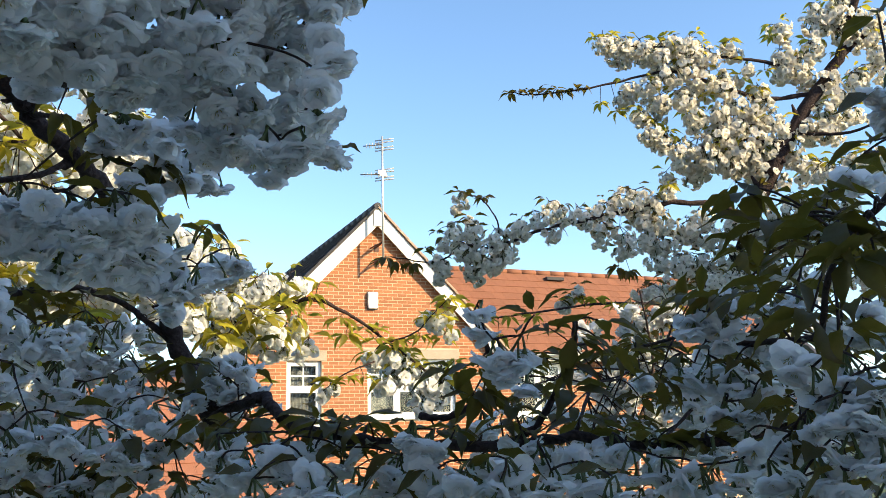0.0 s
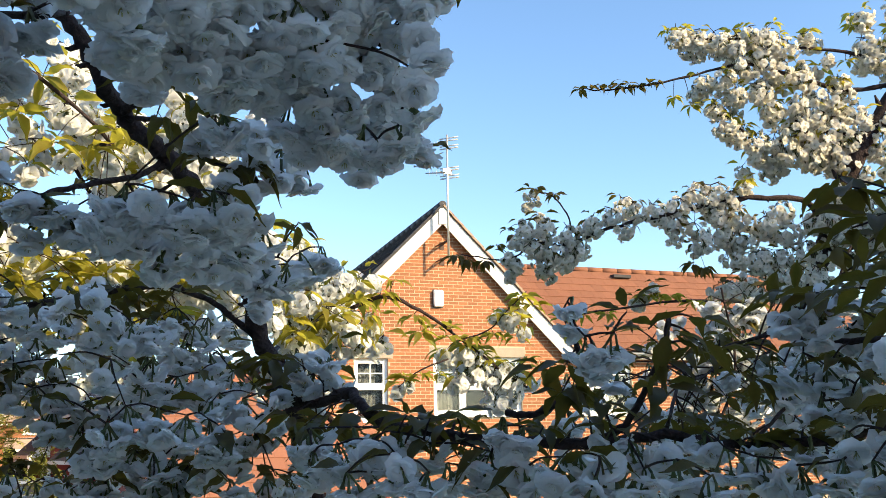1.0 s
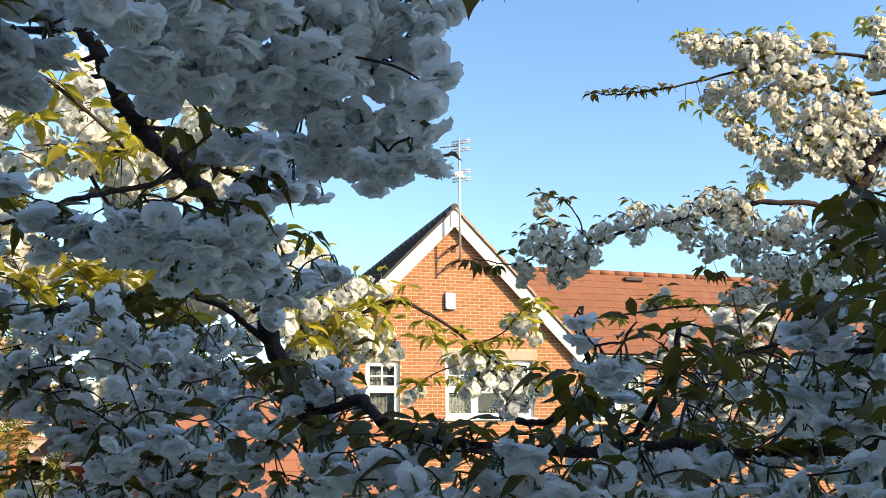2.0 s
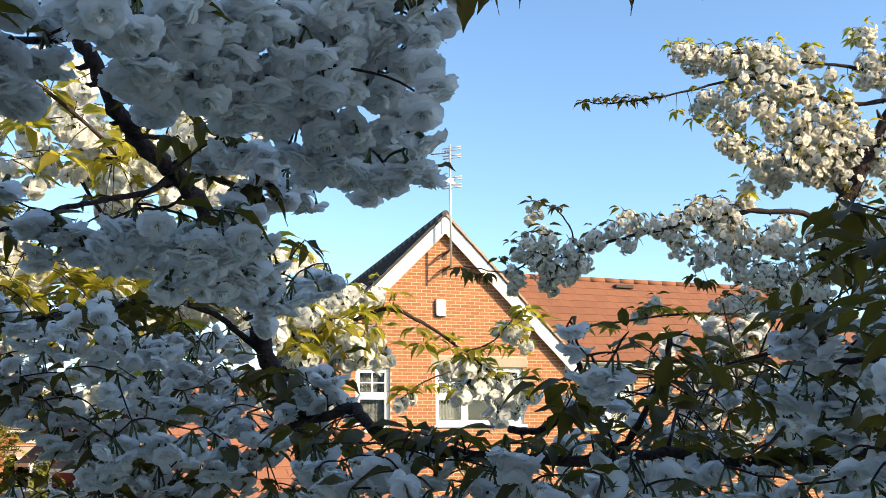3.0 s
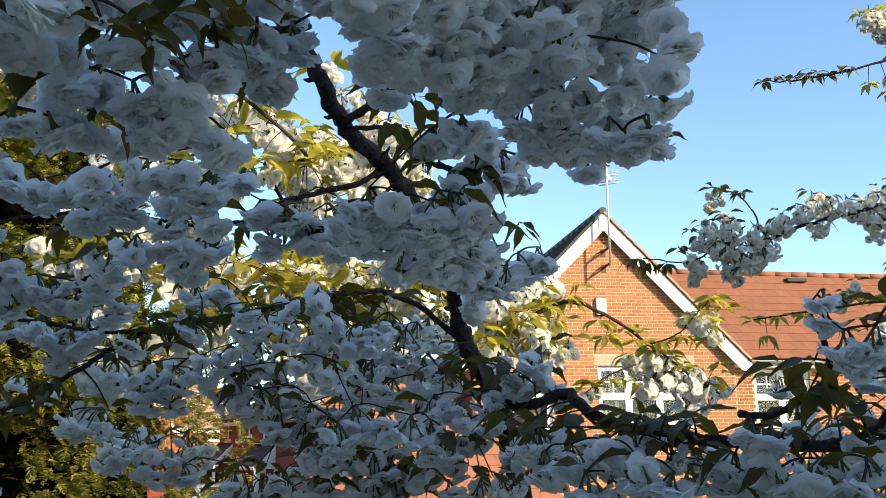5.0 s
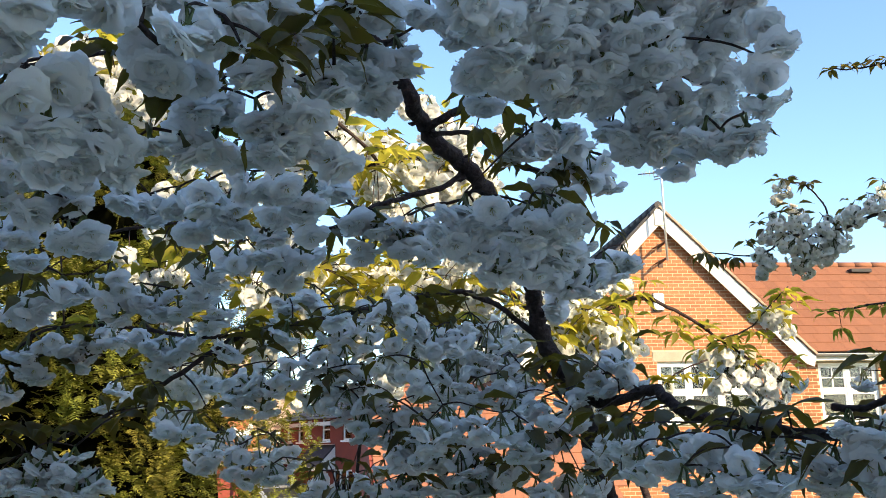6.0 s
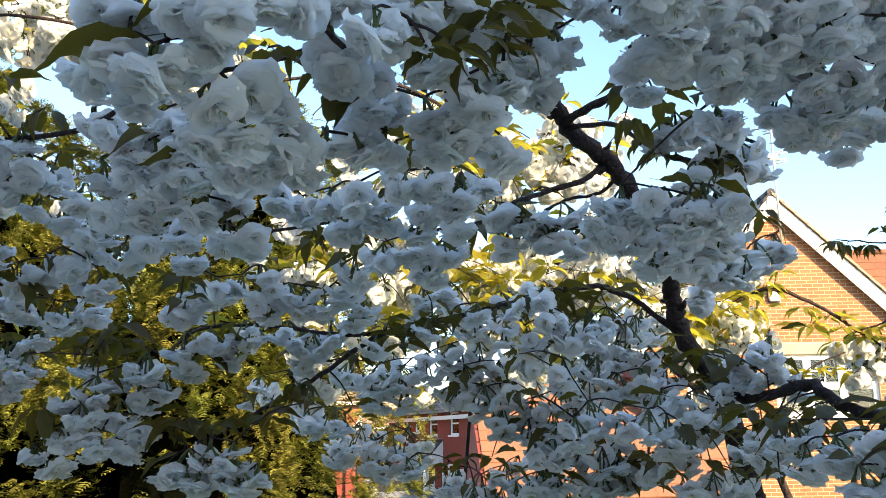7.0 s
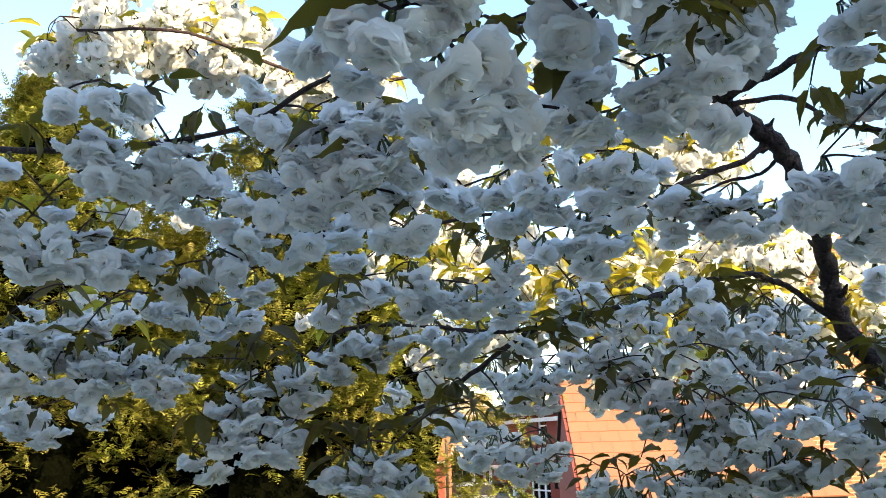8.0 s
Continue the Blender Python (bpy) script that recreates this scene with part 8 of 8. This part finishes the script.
far.clusters([
    (-0.001, 3.095, 4.134, 0.031), (-0.036, 3.119, 4.019, 0.042), (0.037, 3.121, 4.017, 0.042), (0.13, 3.128, 3.994, 0.05), (0.003, 3.135, 3.947, 0.046),
    (0.076, 3.139, 3.935, 0.05), (0.149, 3.141, 3.933, 0.046), (0.033, 3.149, 3.885, 0.042), (0.106, 3.15, 3.887, 0.037), (0.214, 3.123, 4.023, 0.042),
    (0.277, 3.119, 4.052, 0.042), (0.327, 3.131, 4, 0.037), (0.371, 3.117, 4.07, 0.046), (0.446, 3.141, 4.063, 0.05), (0.525, 3.168, 4.088, 0.051),
    (0.508, 3.151, 4.02, 0.042), (0.589, 3.163, 4.118, 0.046), (0.653, 3.162, 4.127, 0.051), (0.716, 3.169, 4.104, 0.046), (0.77, 3.159, 4.155, 0.034),
    (0.661, 3.178, 4.054, 0.042), (0.745, 3.183, 4.042, 0.046)
], leafy=2.6, fine=False, leaf_size=0.042, size=1.12, fill=0.7, dark_leaves=True)
far.clusters([
    (0.586, 3.187, 4.004, 0.042), (0.68, 3.194, 3.981, 0.046), (0.764, 3.199, 3.969, 0.051), (0.847, 3.221, 4.015, 0.051), (0.902, 3.212, 4.066, 0.047),
    (0.921, 3.23, 3.982, 0.055), (0.72, 3.213, 3.898, 0.046), (0.804, 3.217, 3.885, 0.051), (0.897, 3.247, 3.899, 0.047), (0.993, 3.245, 3.917, 0.055),
    (1.013, 3.243, 4.026, 0.047), (1.091, 3.239, 3.957, 0.051), (0.866, 3.23, 3.832, 0.038), (1.186, 3.213, 3.948, 0.046), (-0.101, 3.139, 3.919, 0.031),
    (-0.071, 3.146, 3.887, 0.029), (0.748, 3.182, 3.806, 0.042), (0.376, 2.879, 3.748, 0.023), (0.318, 2.887, 3.703, 0.023)
], leafy=2.6, fine=False, leaf_size=0.042, size=1.12, fill=0.7, dark_leaves=True)
far.clusters([
    (0.563, 3.085, 4.719, 0.043), (0.627, 3.087, 4.717, 0.039), (0.702, 3.091, 4.705, 0.043), (0.765, 3.098, 4.682, 0.047), (0.82, 3.093, 4.713, 0.043),
    (0.873, 3.098, 4.69, 0.051), (0.936, 3.107, 4.657, 0.051), (0.871, 3.112, 4.627, 0.056), (0.795, 3.114, 4.608, 0.051), (0.923, 3.122, 4.584, 0.051),
    (0.643, 3.123, 4.549, 0.039), (0.708, 3.125, 4.547, 0.043), (0.76, 3.138, 4.494, 0.047), (0.846, 3.138, 4.502, 0.051), (0.887, 3.152, 4.438, 0.047),
    (0.683, 3.147, 4.443, 0.034), (0.724, 3.159, 4.39, 0.043), (0.777, 3.17, 4.346, 0.043), (0.829, 3.178, 4.314, 0.051), (0.904, 3.178, 4.322, 0.056),
    (0.97, 3.17, 4.363, 0.056), (0.957, 3.186, 4.289, 0.051)
], leafy=2.8, fine=False, leaf_size=0.045, size=1.15, fill=0.8)
far.clusters([
    (1.043, 3.184, 4.308, 0.056), (1.109, 3.174, 4.359, 0.056), (1.046, 3.164, 4.403, 0.051), (0.983, 3.153, 4.446, 0.047), (1.049, 3.146, 4.487, 0.047),
    (1.123, 3.152, 4.464, 0.047), (1.008, 3.131, 4.55, 0.043), (1.02, 3.194, 4.256, 0.047), (1.107, 3.19, 4.286, 0.047), (0.828, 3.187, 4.272, 0.039),
    (1.136, 3.139, 4.526, 0.039), (1.023, 3.103, 4.687, 0.034), (1.096, 3.12, 4.611, 0.03), (1.228, 3.095, 4.744, 0.043), (1.236, 3.115, 4.65, 0.051),
    (1.289, 3.126, 4.606, 0.051), (1.333, 3.114, 4.668, 0.047), (1.358, 3.094, 4.762, 0.051), (1.412, 3.089, 4.792, 0.047), (1.464, 3.104, 4.728, 0.047),
    (1.446, 3.081, 4.833, 0.051), (1.359, 3.083, 4.815, 0.039)
], leafy=2.8, fine=False, leaf_size=0.045, size=1.15, fill=0.8)
far.clusters([
    (1.509, 3.092, 4.79, 0.043), (1.394, 3.138, 4.562, 0.047), (1.435, 3.152, 4.498, 0.051), (1.369, 3.164, 4.437, 0.047), (1.303, 3.173, 4.386, 0.051),
    (1.389, 3.178, 4.373, 0.047), (1.217, 3.173, 4.377, 0.047), (1.176, 3.163, 4.42, 0.043), (1.258, 3.187, 4.313, 0.043), (1.502, 3.141, 4.559, 0.043),
    (1.476, 3.169, 4.423, 0.043), (1.549, 3.111, 4.705, 0.043), (1.601, 3.121, 4.662, 0.051), (1.584, 3.094, 4.788, 0.043), (1.609, 3.139, 4.578, 0.043),
    (1.172, 3.185, 4.316, 0.047), (1.148, 3.202, 4.232, 0.039), (1.288, 3.202, 4.25, 0.039), (1.363, 3.112, 4.198, 0.042), (1.427, 3.105, 4.237, 0.037),
    (1.234, 3.139, 4.059, 0.046), (1.201, 3.213, 4.189, 0.034)
], leafy=2.8, fine=False, leaf_size=0.045, size=1.15, fill=0.8)
far.clusters([
    (1.342, 3.203, 4.248, 0.034), (1.463, 3.011, 4.206, 0.04), (1.441, 3.023, 4.147, 0.04), (1.25, 3.174, 3.895, 0.037), (1.432, 3.081, 3.871, 0.032)
], leafy=2.8, fine=False, leaf_size=0.045, size=1.15, fill=0.8)
far.clusters([
    (1.046, 3.142, 4.023, 0.046), (1.106, 3.155, 3.97, 0.05), (1.211, 3.156, 3.978, 0.05), (1.272, 3.117, 3.925, 0.049), (1.086, 3.125, 3.87, 0.049),
    (0.982, 3.135, 3.812, 0.049), (0.89, 3.134, 3.804, 0.045), (1.333, 3.066, 3.933, 0.048), (1.09, 3.126, 4.103, 0.046), (1.172, 3.137, 4.06, 0.046),
    (1.277, 3.087, 4.065, 0.045), (1.356, 3.045, 4.031, 0.044), (1.454, 3.069, 3.93, 0.048), (1.169, 3.086, 3.819, 0.044), (1.269, 3.093, 3.796, 0.044),
    (1.41, 3.097, 3.793, 0.044), (0.763, 3.092, 3.75, 0.04), (0.663, 3.085, 3.772, 0.036), (0.607, 3.147, 3.952, 0.037), (0.503, 3.14, 3.975, 0.033)
], leafy=2.6, fine=False, leaf_size=0.045, size=1.12, fill=0.8, dark_leaves=True)
for k in range(9):
    far.tuft(0.193 + 0.036 * k, 3.112, 4.558 + 0.004 * (k % 3), 6, 0.040, (-0.5, 0, 0.1 if k % 2 else -0.3))
far.tuft(0.521, 3.077, 4.751, 8, 0.043, sun_tinted=True)
far.tuft(0.585, 3.077, 4.76, 8, 0.043, sun_tinted=True)
far.tuft(0.757, 3.084, 4.746, 6, 0.043, sun_tinted=True)
far.tuft(0.907, 3.084, 4.763, 6, 0.043, sun_tinted=True)
far.tuft(1.035, 3.094, 4.728, 8, 0.043, sun_tinted=True)
far.tuft(0.927, 3.093, 4.72, 8, 0.043, sun_tinted=True)
far.tuft(0.84, 3.104, 4.66, 8, 0.043, sun_tinted=True)
far.tuft(0.535, 3.129, 4.51, 9, 0.043, sun_tinted=True)
far.tuft(0.598, 3.138, 4.477, 9, 0.043, sun_tinted=True)
far.tuft(0.704, 3.147, 4.443, 9, 0.043, sun_tinted=True)
far.tuft(0.789, 3.159, 4.399, 8, 0.043, sun_tinted=True)
far.tuft(0.943, 3.134, 4.531, 9, 0.043, sun_tinted=True)
far.tuft(0.888, 3.146, 4.47, 8, 0.043, sun_tinted=True)
far.tuft(0.01, 3.087, 4.17, 8, 0.043)
far.tuft(0.082, 3.094, 4.148, 8, 0.043)
far.tuft(-0.098, 3.115, 4.03, 6, 0.036)
far.tuft(-0.288, 3.129, 3.944, 8, 0.058, (-0.3, 0, -0.5))
far.tuft(-0.247, 3.132, 3.932, 6, 0.058, (0, 0, -0.9))
far.tuft(-0.185, 3.136, 3.921, 8, 0.058, (0, 0, -0.7))
far.tuft(-0.141, 3.127, 3.971, 6, 0.043)
far.tuft(0.604, 3.165, 3.871, 11, 0.050, (0, 0, -0.7))
far.tuft(0.563, 3.161, 3.882, 8, 0.050, (-0.7, 0, -0.2))
far.tuft(0.356, 2.882, 3.73, 11, 0.050, sun_tinted=True)
far.tuft(0.432, 2.884, 3.728, 11, 0.050, sun_tinted=True)
far.tuft(0.506, 2.89, 3.708, 9, 0.050, sun_tinted=True)
far.tuft(0.069, 2.789, 3.659, 6, 0.043, sun_tinted=True)
far.tuft(0.142, 2.789, 3.663, 8, 0.043, sun_tinted=True)
far.tuft(0.215, 2.791, 3.665, 8, 0.043, sun_tinted=True)
far.tuft(0.104, 2.799, 3.614, 6, 0.050, (0, 0, -0.9), sun_tinted=True)
far.tuft(1.137, 3.135, 4.547, 8, 0.043, sun_tinted=True)
far.tuft(1.185, 3.096, 4.735, 8, 0.043, sun_tinted=True)
far.tuft(1.16, 3.122, 4.61, 6, 0.043, sun_tinted=True)
far.tuft(1.441, 3.117, 4.666, 8, 0.043, sun_tinted=True)
far.tuft(0.759, 3.104, 4.172, 8, 0.043, sun_tinted=True)
far.finish()


# ---- roof tiles and bricks, piece by piece ----
def roof_tile(mesh_name, w, h, t, material_):
    bm = bmesh.new()
    prof = [(-w / 2, 0), (-w / 2 + 0.02, 0.004), (w / 2 - 0.03, 0.004), (w / 2 - 0.012, 0.007), (w / 2, 0.0)]
    a = [bm.verts.new((x, 0, z + t)) for x, z in prof]
    b = [bm.verts.new((x, h, z + 0.004)) for x, z in prof]
    c = [bm.verts.new((x, 0, z - 0.004)) for x, z in prof]
    for i in range(len(prof) - 1):
        bm.faces.new((a[i], a[i + 1], b[i + 1], b[i]))
        bm.faces.new((c[i], c[i + 1], a[i + 1], a[i]))
    me = bpy.data.meshes.new(mesh_name)
    bm.to_mesh(me)
    bm.free()
    me.materials.append(material_)
    return me


def tile_slope(parent, me, origin, across, up, n_across, n_up, gauge, width, skip=None, half=None):
    """Lays courses of tiles, half a tile shifted from course to course."""
    across, up = Vector(across).normalized(), Vector(up).normalized()
    turn = Matrix((across, up, across.cross(up))).transposed().to_4x4()
    rng = random.Random(4)
    for j in range(n_up):
        for i in range(-1 if half and j % 2 else 0, n_across):
            p = Vector(origin) + across * ((i + (0.5 if j % 2 else 0.0) + (0.25 if i < 0 else 0.0)) * width) + up * (j * gauge)
            if skip and skip(p):
                continue
            ob = new("tile", half if i < 0 else me)
            ob.parent = parent
            ob.matrix_basis = Matrix.Translation(p + across.cross(up) * rng.uniform(0, 0.003)) @ turn @ Matrix.Rotation(rng.uniform(-0.006, 0.006), 4, "Z")


def valley(p):
    return p.x < 0.3 or abs(p.x) < (APEX + 0.06 - p.z) / PITCH - 0.12


MAIN_UP = (0, RIDGE_Y - MAIN_EAVE_Y, RIDGE_Z - MAIN_EAVE_Z)
tile_slope(house, roof_tile("red_tile", 0.330, 0.40, 0.017, M_TILE), (2.0, MAIN_EAVE_Y - 0.04, MAIN_EAVE_Z - 0.01), (1, 0, 0), MAIN_UP, 33, 11, 0.345, 0.33, valley)
tile_slope(garage, roof_tile("pale_tile", 0.368, 0.42, 0.024, M_PEACH), (0.16, -1.13, G_EAVE + 0.006), (1, 0, 0), (0, 1, G_PITCH), 12, 11, 0.365, 0.37, half=roof_tile("half_pale_tile", 0.183, 0.42, 0.024, M_PEACH))
# tiles of the left slope, darkened in colour to stand for shade
tile_slope(house, roof_tile("shaded_slope_tile", 0.328, 0.42, 0.05, M_SLATE_AND_SHADE), (-RUN - 0.02, 9.4, APEX - RUN * PITCH), (0, -1, 0), (1, 0, PITCH), 29, 12, 0.365, 0.33)


def brick_mesh(w):
    bm = bmesh.new()
    box(bm, -w / 2, w / 2, -0.0035, 0.01, -0.031, 0.031, 0.0)
    for f in [f for f in bm.faces if f.normal.y > 0.9]:
        bm.faces.remove(f)
    me = bpy.data.meshes.new("brick")
    bm.to_mesh(me)
    bm.free()
    me.materials.append(M_BRICK)
    return me


BRICK = {w: brick_mesh(w) for w in (0.212, 0.1025)}


def lay_bricks(wall, u0, u1, z0, top, opens, y, single_zone):
    """Stretcher courses with half bricks at the ends and openings; those in single_zone are pieces of their own, the rest one mesh."""
    rng = random.Random(12)
    verts, faces = [], []
    spared = 300
    rows_n = int((9 - z0) / COURSE)
    for j in range(rows_n):
        z = z0 + (j + 0.5) * COURSE
        shift = STRETCH / 2 if j % 2 else 0.0
        u = u0 - shift
        while u < u1:
            a, b = max(u, u0), min(u + STRETCH, u1)
            u += STRETCH
            for o in opens:
                if o[2] - 0.06 < z < o[3] + 0.22:
                    lo, hi = o[0] - (0.085 if z > o[3] else 0), o[1] + (0.105 if z > o[3] else 0)
                    if a < hi and b > lo:
                        if a < lo - 0.04:
                            b = lo
                        elif b > hi + 0.04:
                            a = hi
                        else:
                            a = b
            if b - a < 0.045 or z + 0.04 > min(top(a), top(b)):
                continue
            w, c = b - a - 0.013, (a + b) / 2
            jig = (rng.uniform(-0.002, 0.002), rng.uniform(-0.0015, 0.001), rng.uniform(-0.0015, 0.0015))
            if spared and abs(w - 0.212) < 1e-3 and single_zone(c, z):
                spared -= 1
                ob = new("brick", BRICK[0.212])
                ob.parent = wall
                ob.location = (c + jig[0], y + jig[1], z + jig[2])
            else:
                k = len(verts)
                x0, x1, ya, yb, za, zb = c - w / 2, c + w / 2, y - 0.0035 + jig[1], y + 0.01, z - 0.031, z + 0.031
                verts += [(x0, ya, za), (x1, ya, za), (x1, ya, zb), (x0, ya, zb), (x0, yb, za), (x1, yb, za), (x1, yb, zb), (x0, yb, zb)]
                faces += [(k, k + 1, k + 2, k + 3), (k + 1, k + 5, k + 6, k + 2), (k + 4, k, k + 3, k + 7), (k + 3, k + 2, k + 6, k + 7), (k + 4, k + 5, k + 1, k)]
    me = bpy.data.meshes.new("bricks")
    me.from_pydata(verts, [], faces)
    me.materials.append(M_BRICK)
    ob = new("bricks", me)
    ob.parent = wall
    tagged(ob, "courses of orange brick", kind="stuff")


lay_bricks(gable_wall, -HALF, HALF, 0.0, gable_top, list(WIN.values()), 0.0, lambda u, z: -0.9 < u < 1.3 and z > 5.25)
lay_bricks(main_wall, HALF + 0.02, MAIN_END, 1.6, lambda u: EAVE - 0.1, WIN_MAIN, MAIN_Y, lambda u, z: False)
